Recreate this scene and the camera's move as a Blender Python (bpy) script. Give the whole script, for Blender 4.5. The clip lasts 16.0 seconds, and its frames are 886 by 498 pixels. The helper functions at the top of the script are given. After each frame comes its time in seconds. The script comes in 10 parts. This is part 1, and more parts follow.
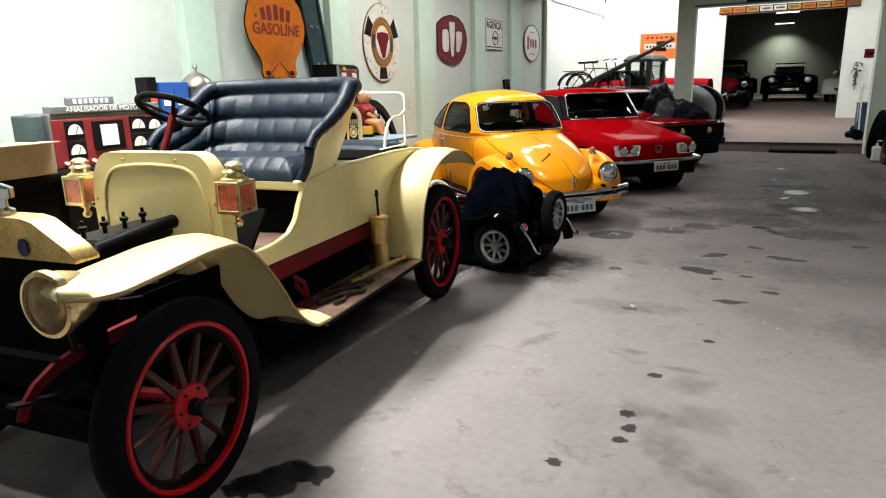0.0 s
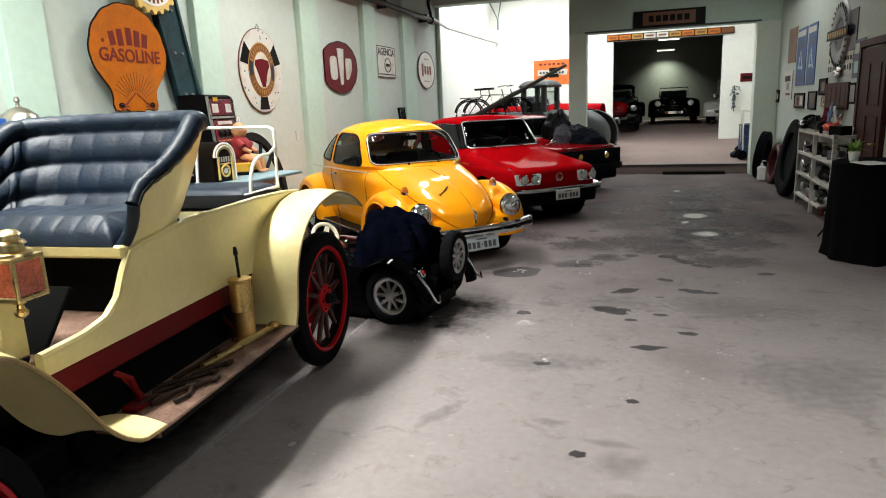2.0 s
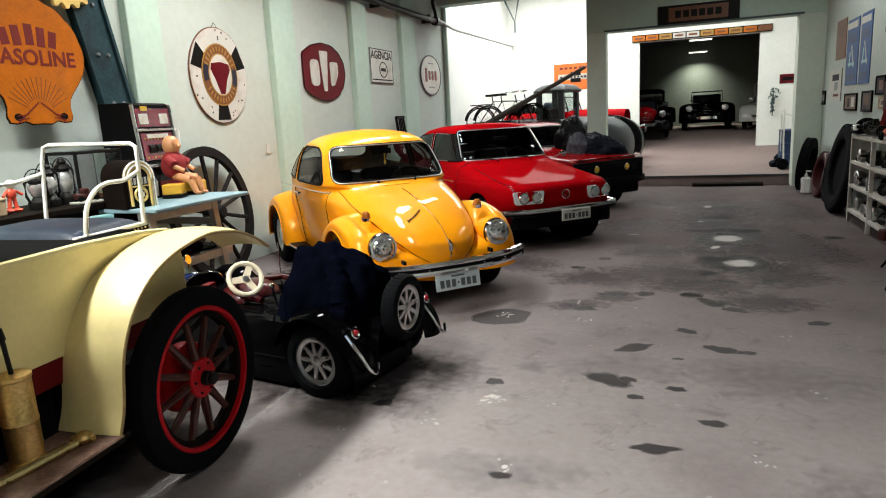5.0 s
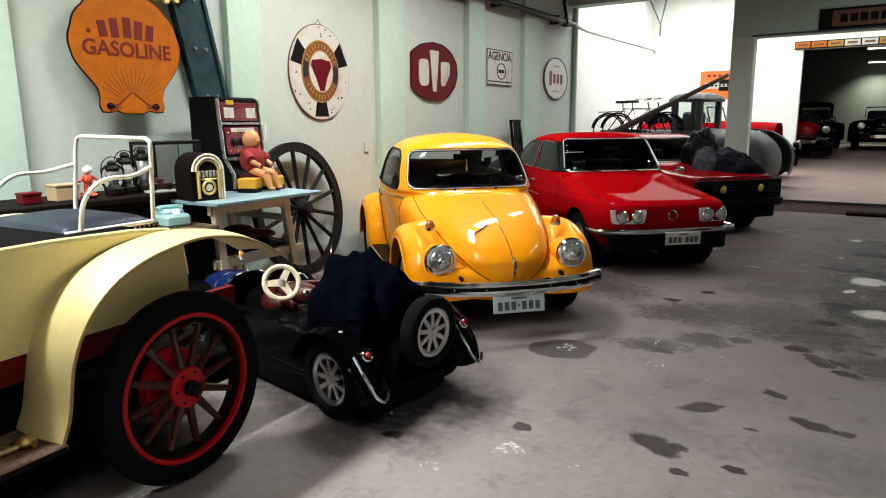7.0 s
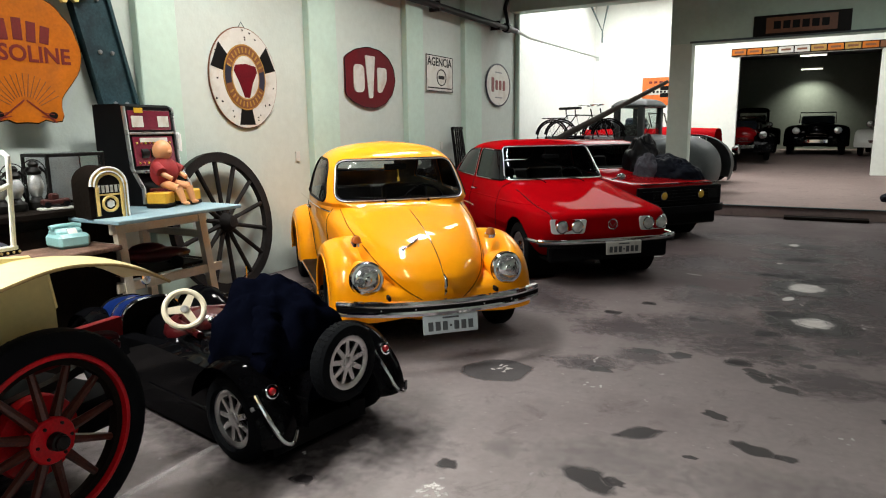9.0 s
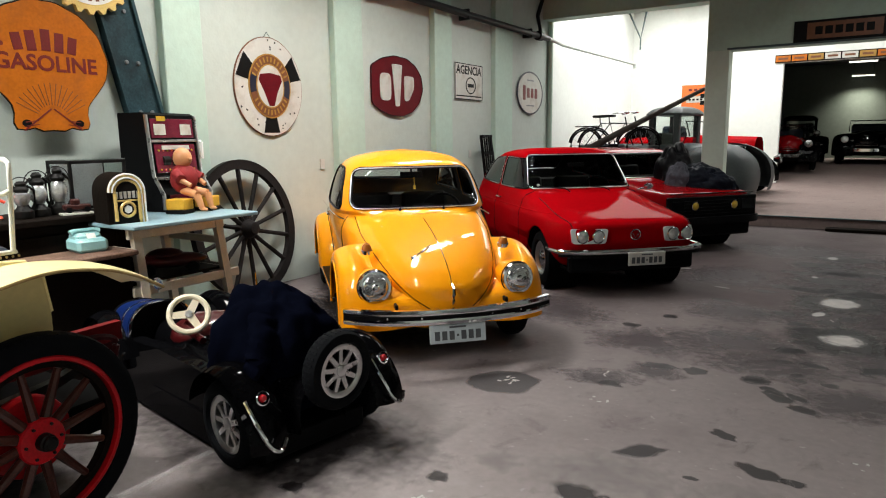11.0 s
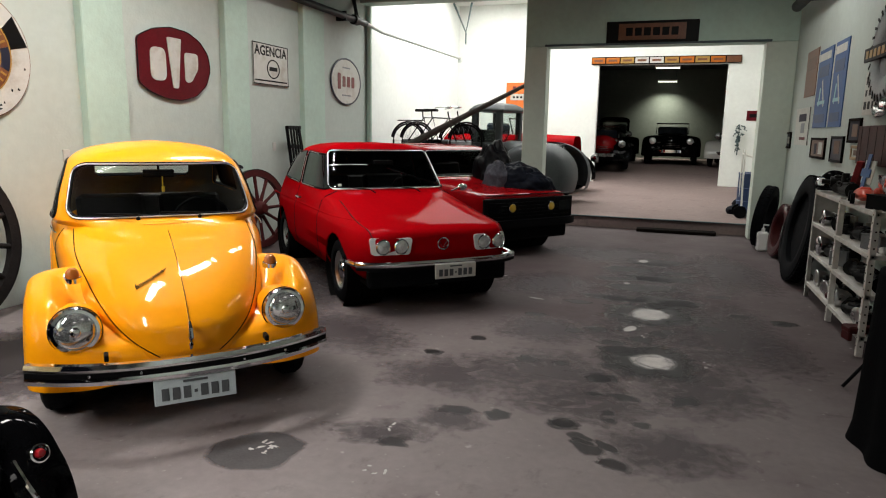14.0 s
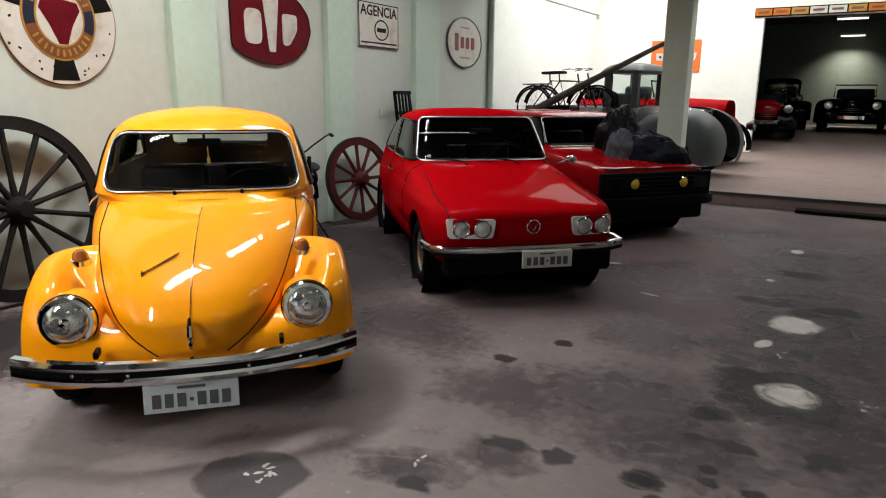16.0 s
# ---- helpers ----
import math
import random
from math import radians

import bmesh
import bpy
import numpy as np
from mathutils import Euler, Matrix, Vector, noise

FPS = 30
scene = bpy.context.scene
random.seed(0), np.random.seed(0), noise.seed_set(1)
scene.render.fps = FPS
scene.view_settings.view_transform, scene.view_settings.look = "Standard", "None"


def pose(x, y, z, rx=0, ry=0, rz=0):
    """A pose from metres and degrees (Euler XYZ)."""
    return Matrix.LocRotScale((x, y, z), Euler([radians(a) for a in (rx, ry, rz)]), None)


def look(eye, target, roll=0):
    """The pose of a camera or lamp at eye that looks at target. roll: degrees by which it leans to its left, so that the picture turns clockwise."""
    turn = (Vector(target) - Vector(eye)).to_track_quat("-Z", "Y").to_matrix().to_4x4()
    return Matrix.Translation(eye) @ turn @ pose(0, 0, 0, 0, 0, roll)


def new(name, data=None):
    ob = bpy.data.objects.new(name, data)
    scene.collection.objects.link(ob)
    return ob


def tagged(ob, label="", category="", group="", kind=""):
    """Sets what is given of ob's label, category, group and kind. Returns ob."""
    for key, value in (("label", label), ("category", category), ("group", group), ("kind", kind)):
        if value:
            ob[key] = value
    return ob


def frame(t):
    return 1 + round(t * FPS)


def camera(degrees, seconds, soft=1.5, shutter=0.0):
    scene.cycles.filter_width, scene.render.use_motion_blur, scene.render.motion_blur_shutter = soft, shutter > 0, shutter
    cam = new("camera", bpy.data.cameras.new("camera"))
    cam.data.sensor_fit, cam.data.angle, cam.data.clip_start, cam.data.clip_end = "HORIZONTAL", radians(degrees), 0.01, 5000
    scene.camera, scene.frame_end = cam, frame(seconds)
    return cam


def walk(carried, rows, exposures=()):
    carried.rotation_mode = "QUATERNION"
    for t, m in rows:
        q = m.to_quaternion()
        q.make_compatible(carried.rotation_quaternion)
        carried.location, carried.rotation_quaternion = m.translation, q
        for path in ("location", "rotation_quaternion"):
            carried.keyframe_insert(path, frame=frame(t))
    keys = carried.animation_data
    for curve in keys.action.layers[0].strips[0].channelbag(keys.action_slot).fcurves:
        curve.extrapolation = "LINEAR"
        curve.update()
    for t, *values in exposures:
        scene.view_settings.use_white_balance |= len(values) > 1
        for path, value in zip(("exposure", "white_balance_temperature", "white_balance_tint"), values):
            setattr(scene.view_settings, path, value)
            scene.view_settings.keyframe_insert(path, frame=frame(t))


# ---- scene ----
cam = camera(68.4, 16.0, soft=1.1)
PATH = [
    (0, (0.399, 0.413, 1.604), (-0.457, 2.153, 1.112), -1.5),
    (0.5, (0.481, 0.565, 1.618), (-0.427, 2.302, 1.218), -0.4),
    (1, (0.400, 0.751, 1.625), (-0.441, 2.516, 1.200), 1.1),
    (1.5, (0.310, 0.940, 1.626), (-0.351, 2.792, 1.266), -1.5),
    (2, (0.260, 1.079, 1.622), (-0.339, 2.939, 1.198), -2.4),
    (2.5, (0.331, 1.338, 1.631), (-0.455, 3.139, 1.260), -0.1),
    (3, (0.425, 1.523, 1.624), (-0.339, 3.325, 1.211), -0.0),
    (3.5, (0.370, 1.730, 1.606), (-0.279, 3.594, 1.284), 0.9),
    (4, (0.324, 1.944, 1.586), (-0.291, 3.814, 1.232), -0.7),
    (4.2, (0.332, 2.046, 1.583), (-0.309, 3.9, 1.188), -1.8),
    (6.3, (0.567, 2.837, 1.586), (-0.255, 4.618, 1.197), -2.0),
    (6.5, (0.61, 2.883, 1.589), (-0.296, 4.627, 1.214), -2.4),
    (7, (0.751, 3.035, 1.6), (-0.318, 4.683, 1.222), -0.5),
    (7.5, (0.849, 3.137, 1.599), (-0.237, 4.767, 1.194), -0.7),
    (8, (0.83, 3.235, 1.599), (-0.186, 4.91, 1.199), 0.3),
    (8.5, (0.759, 3.343, 1.61), (-0.199, 5.06, 1.245), -0.6),
    (9, (0.749, 3.401, 1.61), (-0.2, 5.124, 1.25), -0.8),
    (9.2, (0.769, 3.422, 1.602), (-0.205, 5.131, 1.238), -0.9),
    (11.3, (0.934, 3.57, 1.612), (-0.126, 5.232, 1.278), -0.7),
    (11.5, (0.922, 3.594, 1.613), (-0.108, 5.272, 1.259), -0.1),
    (12, (0.817, 3.756, 1.6), (-0.082, 5.514, 1.283), 1.9),
    (12.5, (0.752, 3.932, 1.611), (-0.043, 5.733, 1.257), -1.0),
    (13, (0.801, 4.173, 1.604), (0.011, 5.981, 1.277), -1.1),
    (13.5, (0.908, 4.411, 1.61), (0.198, 6.251, 1.276), 0.7),
    (14, (0.896, 4.628, 1.615), (0.271, 6.495, 1.259), 1.0),
    (14.5, (0.858, 4.88, 1.618), (0.27, 6.761, 1.275), -0.5),
    (15, (0.895, 5.111, 1.61), (0.186, 6.954, 1.292), -0.7),
    (15.5, (1.033, 5.341, 1.596), (0.144, 7.091, 1.212), 1.2),
    (16, (1.021, 5.548, 1.594), (0.008, 7.211, 1.136), 0.5),
]
EXPOSURES = ((0, -0.03, 6420, 8), (2, 0.03, 6420, 8), (4, 0.07, 6420, 8), (9, -0.02, 6480, 9), (12, -0.13, 6500, 10), (12.8, -0.19, 6510, 10), (14.6, -0.02, 6540, 11), (16, -0.12, 6560, 11))
walk(cam, [(t, look(eye, target, roll)) for t, eye, target, roll in PATH], EXPOSURES)

# ---- world, light ----
world = bpy.data.worlds.new("world")
scene.world = world
world.use_nodes = True
_nt = world.node_tree
_sky = _nt.nodes.new("ShaderNodeTexSky")
_sky.sky_type = 'NISHITA'
_sky.sun_disc = False
_sky.sun_elevation = radians(55)
_sky.sun_rotation = radians(200)
_nt.links.new(_sky.outputs[0], _nt.nodes["Background"].inputs[0])
_nt.nodes["Background"].inputs[1].default_value = 0.1


def area(name, x, y, z, sx, sy, power, color=(1, 1, 1), rx=0, ry=0, rz=0, spread=180):
    d = bpy.data.lights.new(name, 'AREA')
    d.shape, d.size, d.size_y, d.energy, d.color = 'RECTANGLE', sx, sy, power, color
    d.spread = radians(spread)
    ob = new(name, d)
    ob.matrix_world = pose(x, y, z, rx, ry, rz)
    return ob


DAY = (1.0, 0.985, 0.93)
# translucent roof panels over the hall, one long row to the wall side
for _y, _p in ((-1.2, 3), (2.3, 222), (3.95, 182), (7.9, 125), (10.2, 75), (12.8, 50)):
    area("skylight_and_fill_lamp", -3.0, _y, 4.33, 0.3, 1.5, _p, DAY, spread=135)
# added fill lamps over the aisle, with no known roof panel
for _y, _p in ((2.9, 42),):
    area("skylight_and_fill_lamp", 1.5, _y, 4.33, 0.5, 2.0, _p, DAY, spread=110)
for _y, _p in ((7.0, 2), (10.8, 8), (13.0, 52)):
    area("skylight_and_fill_lamp", 1.4, _y, 4.33, 0.4, 1.2, _p, DAY, spread=160)
# daylight through the street door behind the start of the walk
area("door_lamp", -0.6, -3.35, 1.7, 3.4, 2.8, 3, DAY, -90, 0, 180)
# roof light of the rear bay
area("bay_lamp", -2.6, 19.4, 4.95, 3.4, 4.6, 330, (1, 1, 0.97))
area("bay_lamp", 1.0, 19.8, 4.95, 2.2, 4.0, 100, (1, 1, 0.97))


# ---- materials ----
def mat(name, color, rough=0.5, metal=0.0, var=0.12, scale=8.0, bump=0.0, bscale=60.0, coat=0.0, fine=None, spec=0.5, dirt=None, dscale=1.5, damount=0.0):
    """Principled material with a large and a fine variation of its colour, optional dirt patches and a fine relief."""
    m = bpy.data.materials.new(name)
    m.use_nodes = True
    nt = m.node_tree
    p = nt.nodes["Principled BSDF"]
    p.inputs["Roughness"].default_value = rough
    p.inputs["Metallic"].default_value = metal
    p.inputs["Coat Weight"].default_value = coat
    p.inputs["Coat Roughness"].default_value = 0.04
    p.inputs["Specular IOR Level"].default_value = spec
    tc = nt.nodes.new("ShaderNodeTexCoord")
    n1 = nt.nodes.new("ShaderNodeTexNoise")
    n1.inputs["Scale"].default_value = scale
    n1.inputs["Detail"].default_value = 6
    nt.links.new(tc.outputs["Object"], n1.inputs["Vector"])
    n2 = nt.nodes.new("ShaderNodeTexNoise")
    n2.inputs["Scale"].default_value = scale * 9
    n2.inputs["Detail"].default_value = 4
    nt.links.new(tc.outputs["Object"], n2.inputs["Vector"])
    add = nt.nodes.new("ShaderNodeMath")
    add.operation = 'ADD'
    nt.links.new(n1.outputs["Fac"], add.inputs[0])
    nt.links.new(n2.outputs["Fac"], add.inputs[1])
    ramp = nt.nodes.new("ShaderNodeMapRange")
    ramp.inputs["From Min"].default_value = 0.7
    ramp.inputs["From Max"].default_value = 1.3
    nt.links.new(add.outputs[0], ramp.inputs["Value"])
    mix = nt.nodes.new("ShaderNodeMix")
    mix.data_type = 'RGBA'
    lo = [c * (1 - var) for c in color]
    hi = [min(1, c * (1 + var)) for c in color]
    mix.inputs["A"].default_value = (*lo, 1)
    mix.inputs["B"].default_value = (*hi, 1)
    nt.links.new(ramp.outputs[0], mix.inputs["Factor"])
    out = mix.outputs["Result"]
    if dirt:
        n3 = nt.nodes.new("ShaderNodeTexNoise")
        n3.inputs["Scale"].default_value = dscale
        n3.inputs["Detail"].default_value = 8
        n3.inputs["Roughness"].default_value = 0.62
        nt.links.new(tc.outputs["Object"], n3.inputs["Vector"])
        r3 = nt.nodes.new("ShaderNodeMapRange")
        r3.inputs["From Min"].default_value = 0.5
        r3.inputs["From Max"].default_value = 0.72
        r3.inputs["To Max"].default_value = damount
        nt.links.new(n3.outputs["Fac"], r3.inputs["Value"])
        mx = nt.nodes.new("ShaderNodeMix")
        mx.data_type = 'RGBA'
        mx.inputs["B"].default_value = (*dirt, 1)
        nt.links.new(out, mx.inputs["A"])
        nt.links.new(r3.outputs[0], mx.inputs["Factor"])
        out = mx.outputs["Result"]
    nt.links.new(out, p.inputs["Base Color"])
    rr = nt.nodes.new("ShaderNodeMapRange")
    rr.inputs["To Min"].default_value = max(0, rough - 0.06)
    rr.inputs["To Max"].default_value = min(1, rough + 0.08)
    nt.links.new(n1.outputs["Fac"], rr.inputs["Value"])
    nt.links.new(rr.outputs[0], p.inputs["Roughness"])
    if bump:
        nb = nt.nodes.new("ShaderNodeTexNoise")
        nb.inputs["Scale"].default_value = bscale
        nb.inputs["Detail"].default_value = 5
        nt.links.new(tc.outputs["Object"], nb.inputs["Vector"])
        b = nt.nodes.new("ShaderNodeBump")
        b.inputs["Strength"].default_value = bump
        b.inputs["Distance"].default_value = 0.01
        nt.links.new(nb.outputs["Fac"], b.inputs["Height"])
        nt.links.new(b.outputs["Normal"], p.inputs["Normal"])
    return m


def glass(name, color=(0.9, 0.95, 0.93), rough=0.0):
    m = bpy.data.materials.new(name)
    m.use_nodes = True
    nt = m.node_tree
    p = nt.nodes["Principled BSDF"]
    p.inputs["Base Color"].default_value = (*color, 1)
    p.inputs["Transmission Weight"].default_value = 1.0
    p.inputs["Roughness"].default_value = rough
    p.inputs["IOR"].default_value = 1.05
    p.inputs["Specular IOR Level"].default_value = 0.5
    p.inputs["Coat Weight"].default_value = 0.45
    p.inputs["Coat Roughness"].default_value = 0.02
    return m


def glow(name, color, strength):
    m = bpy.data.materials.new(name)
    m.use_nodes = True
    p = m.node_tree.nodes["Principled BSDF"]
    p.inputs["Emission Color"].default_value = (*color, 1)
    p.inputs["Emission Strength"].default_value = strength
    return m


PLASTER = mat("mint_plaster", (0.495, 0.552, 0.512), 0.75, var=0.05, scale=1.2, bump=0.25, bscale=35, dirt=(0.42, 0.47, 0.41), dscale=1.1, damount=0.35)
PIER = mat("pale_green_plaster", (0.60, 0.67, 0.59), 0.7, var=0.05, scale=1.5, bump=0.25, bscale=35, dirt=(0.48, 0.54, 0.47), dscale=1.2, damount=0.4)
PILLAR = mat("green_plaster", (0.47, 0.61, 0.53), 0.7, var=0.06, scale=1.5, bump=0.25, bscale=35, dirt=(0.36, 0.43, 0.37), dscale=1.3, damount=0.3)
WHITEWALL = mat("white_plaster", (0.82, 0.84, 0.80), 0.75, var=0.04, scale=1.2, bump=0.2, bscale=35, dirt=(0.6, 0.6, 0.55), dscale=1.0, damount=0.25)
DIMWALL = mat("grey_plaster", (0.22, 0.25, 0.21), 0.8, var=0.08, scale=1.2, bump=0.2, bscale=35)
CEIL = mat("dark_roof_boards", (0.035, 0.035, 0.036), 0.8, var=0.3, scale=3, bump=0.2, bscale=20)
STEEL = mat("dark_green_steel", (0.05, 0.085, 0.09), 0.5, var=0.25, scale=6, bump=0.1, dirt=(0.10, 0.06, 0.04), dscale=4, damount=0.4)
BLACKPIPE = mat("black_pipe_paint", (0.010, 0.011, 0.012), 0.4, var=0.2, spec=0.25)
PALEPIPE = mat("pale_pipe_paint", (0.5, 0.54, 0.5), 0.5, var=0.1)
YELLOW = mat("yellow_car_paint", (0.90, 0.325, 0.003), 0.42, spec=0.06, var=0.03, scale=3, coat=0.7)
REDPAINT = mat("red_car_paint", (0.31, 0.0015, 0.004), 0.5, spec=0.0, var=0.06, scale=3, coat=0.07)
DARKRED = mat("dark_red_car_paint", (0.22, 0.003, 0.005), 0.5, spec=0.0, var=0.08, scale=3, coat=0.45)
GREYPAINT = mat("grey_truck_paint", (0.055, 0.062, 0.066), 0.5, spec=0.25, var=0.15, scale=4, coat=0.12)
BLACKPAINT = mat("black_gloss_paint", (0.0018, 0.0018, 0.0022), 0.35, spec=0.0, var=0.2, scale=4, coat=0.14)
WHITEPAINT = mat("white_car_paint", (0.6, 0.6, 0.57), 0.3, var=0.05, scale=4, coat=0.8)
CREAM = mat("cream_coach_paint", (0.74, 0.63, 0.30), 0.42, var=0.05, scale=4, coat=0.35, dirt=(0.52, 0.42, 0.16), dscale=3.5, damount=0.35)
CREAMEDGE = mat("brown_worn_edge", (0.30, 0.20, 0.07), 0.5, var=0.3, scale=14)
CHROME = mat("chrome", (0.75, 0.75, 0.77), 0.08, 1.0, var=0.05, scale=6)
OLDCHROME = mat("tarnished_chrome", (0.16, 0.16, 0.16), 0.25, 1.0, var=0.3, scale=9)
ALLOY = mat("silver_alloy", (0.62, 0.62, 0.62), 0.28, 1.0, var=0.08, scale=12)
BRASS = mat("brass", (0.72, 0.56, 0.28), 0.28, 1.0, var=0.22, scale=14, bump=0.05)
DULLBRASS = mat("dull_brass", (0.60, 0.41, 0.16), 0.42, 1.0, var=0.3, scale=10, bump=0.08)
RUBBER = mat("tyre_rubber", (0.003, 0.0035, 0.0045), 0.8, spec=0.08, var=0.25, scale=20, bump=0.15)
BLACKTRIM = mat("black_trim", (0.0035, 0.0035, 0.004), 0.5, var=0.2, spec=0.06)
BRIGHTTRIM = mat("bright_window_trim", (0.72, 0.72, 0.72), 0.34, 0.7, var=0.1)

INTERIOR = mat("dark_vinyl", (0.006, 0.0055, 0.0055), 0.6, spec=0.2, var=0.25, scale=10, bump=0.1)
LEATHER = mat("navy_leather", (0.0035, 0.010, 0.023), 0.46, spec=0.28, var=0.4, scale=9, bump=0.22, bscale=55, dirt=(0.030, 0.044, 0.055), dscale=5, damount=0.55)
WHEELRED = mat("red_wheel_paint", (0.40, 0.003, 0.008), 0.45, spec=0.15, var=0.25, scale=10, coat=0.12)
SPOKEWOOD = mat("varnished_spoke", (0.045, 0.010, 0.006), 0.4, spec=0.2, var=0.5, scale=12, coat=0.35)
CHASSIS = mat("dark_red_chassis_paint", (0.115, 0.0035, 0.005), 0.5, spec=0.15, var=0.25, scale=10)
GREASE = mat("greasy_iron", (0.0055, 0.005, 0.0045), 0.5, 0.1, spec=0.2, var=0.4, scale=14, bump=0.2)
OLDWOOD = mat("dark_wood", (0.0065, 0.0042, 0.003), 0.7, spec=0.06, var=0.4, scale=7, bump=0.25, bscale=40)
BRACETEAL = mat("teal_painted_steel", (0.020, 0.046, 0.056), 0.5, spec=0.25, var=0.35, scale=6, bump=0.15, dirt=(0.012, 0.012, 0.014), dscale=5, damount=0.6)
RUSTIRON = mat("rusty_tool_iron", (0.030, 0.017, 0.012), 0.6, 0.2, spec=0.2, var=0.45, scale=22, bump=0.2)
TARRED = mat("tarred_black_wood", (0.012, 0.010, 0.010), 0.65, spec=0.12, var=0.4, scale=10, bump=0.2)
GREYWOOD = mat("weathered_grey_wood", (0.085, 0.075, 0.068), 0.7, spec=0.2, var=0.35, scale=9, bump=0.2)
BOARDWOOD = mat("brown_running_board", (0.15, 0.085, 0.062), 0.65, spec=0.2, var=0.45, scale=9, bump=0.2, dirt=(0.32, 0.23, 0.18), dscale=9, damount=0.5)
CREAMWOOD = mat("cream_painted_wood", (0.66, 0.60, 0.50), 0.55, var=0.12, scale=9, bump=0.1)
WHITEENAMEL = mat("white_enamel", (0.562, 0.554, 0.518), 0.3, var=0.05, scale=6, dirt=(0.25, 0.16, 0.08), dscale=5, damount=0.5)
WHITETUBE = mat("white_tube_paint", (0.8, 0.79, 0.74), 0.4, var=0.06, scale=15)
TAIL = mat("red_lamp_glass", (0.35, 0.01, 0.015), 0.12, var=0.1, coat=1)
AMBER = mat("amber_lamp_glass", (0.42, 0.12, 0.01), 0.15, var=0.12, scale=30, coat=1)
YELLOWLAMP = mat("yellow_lamp_glass", (0.55, 0.34, 0.03), 0.12, var=0.1, coat=1)
PLATE = mat("plate_paint", (0.42, 0.47, 0.49), 0.4, var=0.1, scale=20)
PLATEBAR = mat("plate_print", (0.06, 0.065, 0.07), 0.5)
HEADLENS = mat("domed_headlamp_glass", (0.68, 0.71, 0.72), 0.10, 0.85, var=0.45, scale=17, coat=1, bump=0.06, bscale=60)
LENS = mat("headlamp_lens", (0.70, 0.72, 0.73), 0.14, 0.6, var=0.4, scale=26, coat=1, bump=0.4, bscale=45)
CARGLASS = glass("car_glass", (0.72, 0.78, 0.76))
CLEARGLASS = glass("clear_glass")
LAMPGLASS = mat("bevelled_lamp_glass", (0.50, 0.13, 0.08), 0.06, 0.0, var=0.5, scale=14, coat=1)
# near-black, for black parts and for shade painted into recesses
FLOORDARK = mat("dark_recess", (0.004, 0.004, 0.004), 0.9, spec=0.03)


def concrete(name, base, dark, purple, rough, grime_dimming=None):
    """Bare concrete with large stained areas, tyre dirt and fine speckle."""
    m = mat(name, base, rough, var=0.10, scale=2.2, bump=0.12, bscale=70, spec=0.2, dirt=dark, dscale=0.55, damount=0.75)
    nt = m.node_tree
    p = nt.nodes["Principled BSDF"]
    src = p.inputs["Base Color"].links[0].from_socket
    tc = nt.nodes.new("ShaderNodeTexCoord")
    n = nt.nodes.new("ShaderNodeTexNoise")
    n.inputs["Scale"].default_value = 4.5
    n.inputs["Detail"].default_value = 10
    n.inputs["Roughness"].default_value = 0.7
    n.inputs["Distortion"].default_value = 0.6
    nt.links.new(tc.outputs["Object"], n.inputs["Vector"])
    r = nt.nodes.new("ShaderNodeMapRange")
    r.inputs["From Min"].default_value = 0.56
    r.inputs["From Max"].default_value = 0.7
    r.inputs["To Max"].default_value = 0.55
    nt.links.new(n.outputs["Fac"], r.inputs["Value"])
    mx = nt.nodes.new("ShaderNodeMix")
    mx.data_type = 'RGBA'
    mx.inputs["B"].default_value = (*purple, 1)
    nt.links.new(src, mx.inputs["A"])
    nt.links.new(r.outputs[0], mx.inputs["Factor"])
    # oily dirt, and dimmer light towards the far end painted into the colour
    if grime_dimming:
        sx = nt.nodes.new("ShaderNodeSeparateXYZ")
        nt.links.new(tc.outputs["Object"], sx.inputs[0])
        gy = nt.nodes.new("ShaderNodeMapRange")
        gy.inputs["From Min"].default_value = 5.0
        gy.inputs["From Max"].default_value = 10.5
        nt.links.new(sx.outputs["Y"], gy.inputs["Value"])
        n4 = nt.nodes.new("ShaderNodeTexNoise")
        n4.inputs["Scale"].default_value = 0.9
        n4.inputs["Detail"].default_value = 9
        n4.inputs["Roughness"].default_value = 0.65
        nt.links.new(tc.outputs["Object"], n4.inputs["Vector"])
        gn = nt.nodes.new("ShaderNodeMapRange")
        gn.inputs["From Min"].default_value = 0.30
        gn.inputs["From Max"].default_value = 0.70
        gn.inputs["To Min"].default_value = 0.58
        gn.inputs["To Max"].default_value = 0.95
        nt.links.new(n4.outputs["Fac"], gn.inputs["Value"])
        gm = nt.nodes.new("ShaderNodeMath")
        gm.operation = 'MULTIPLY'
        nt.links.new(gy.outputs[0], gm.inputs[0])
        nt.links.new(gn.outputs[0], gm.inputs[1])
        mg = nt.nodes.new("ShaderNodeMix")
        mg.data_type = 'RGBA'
        mg.inputs["B"].default_value = (*grime_dimming, 1)
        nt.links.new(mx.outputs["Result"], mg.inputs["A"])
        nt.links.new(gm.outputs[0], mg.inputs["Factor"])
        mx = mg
    # pale scuffs
    n2 = nt.nodes.new("ShaderNodeTexNoise")
    n2.inputs["Scale"].default_value = 17
    n2.inputs["Detail"].default_value = 8
    nt.links.new(tc.outputs["Object"], n2.inputs["Vector"])
    r2 = nt.nodes.new("ShaderNodeMapRange")
    r2.inputs["From Min"].default_value = 0.66
    r2.inputs["From Max"].default_value = 0.74
    r2.inputs["To Max"].default_value = 0.35
    nt.links.new(n2.outputs["Fac"], r2.inputs["Value"])
    mx2 = nt.nodes.new("ShaderNodeMix")
    mx2.data_type = 'RGBA'
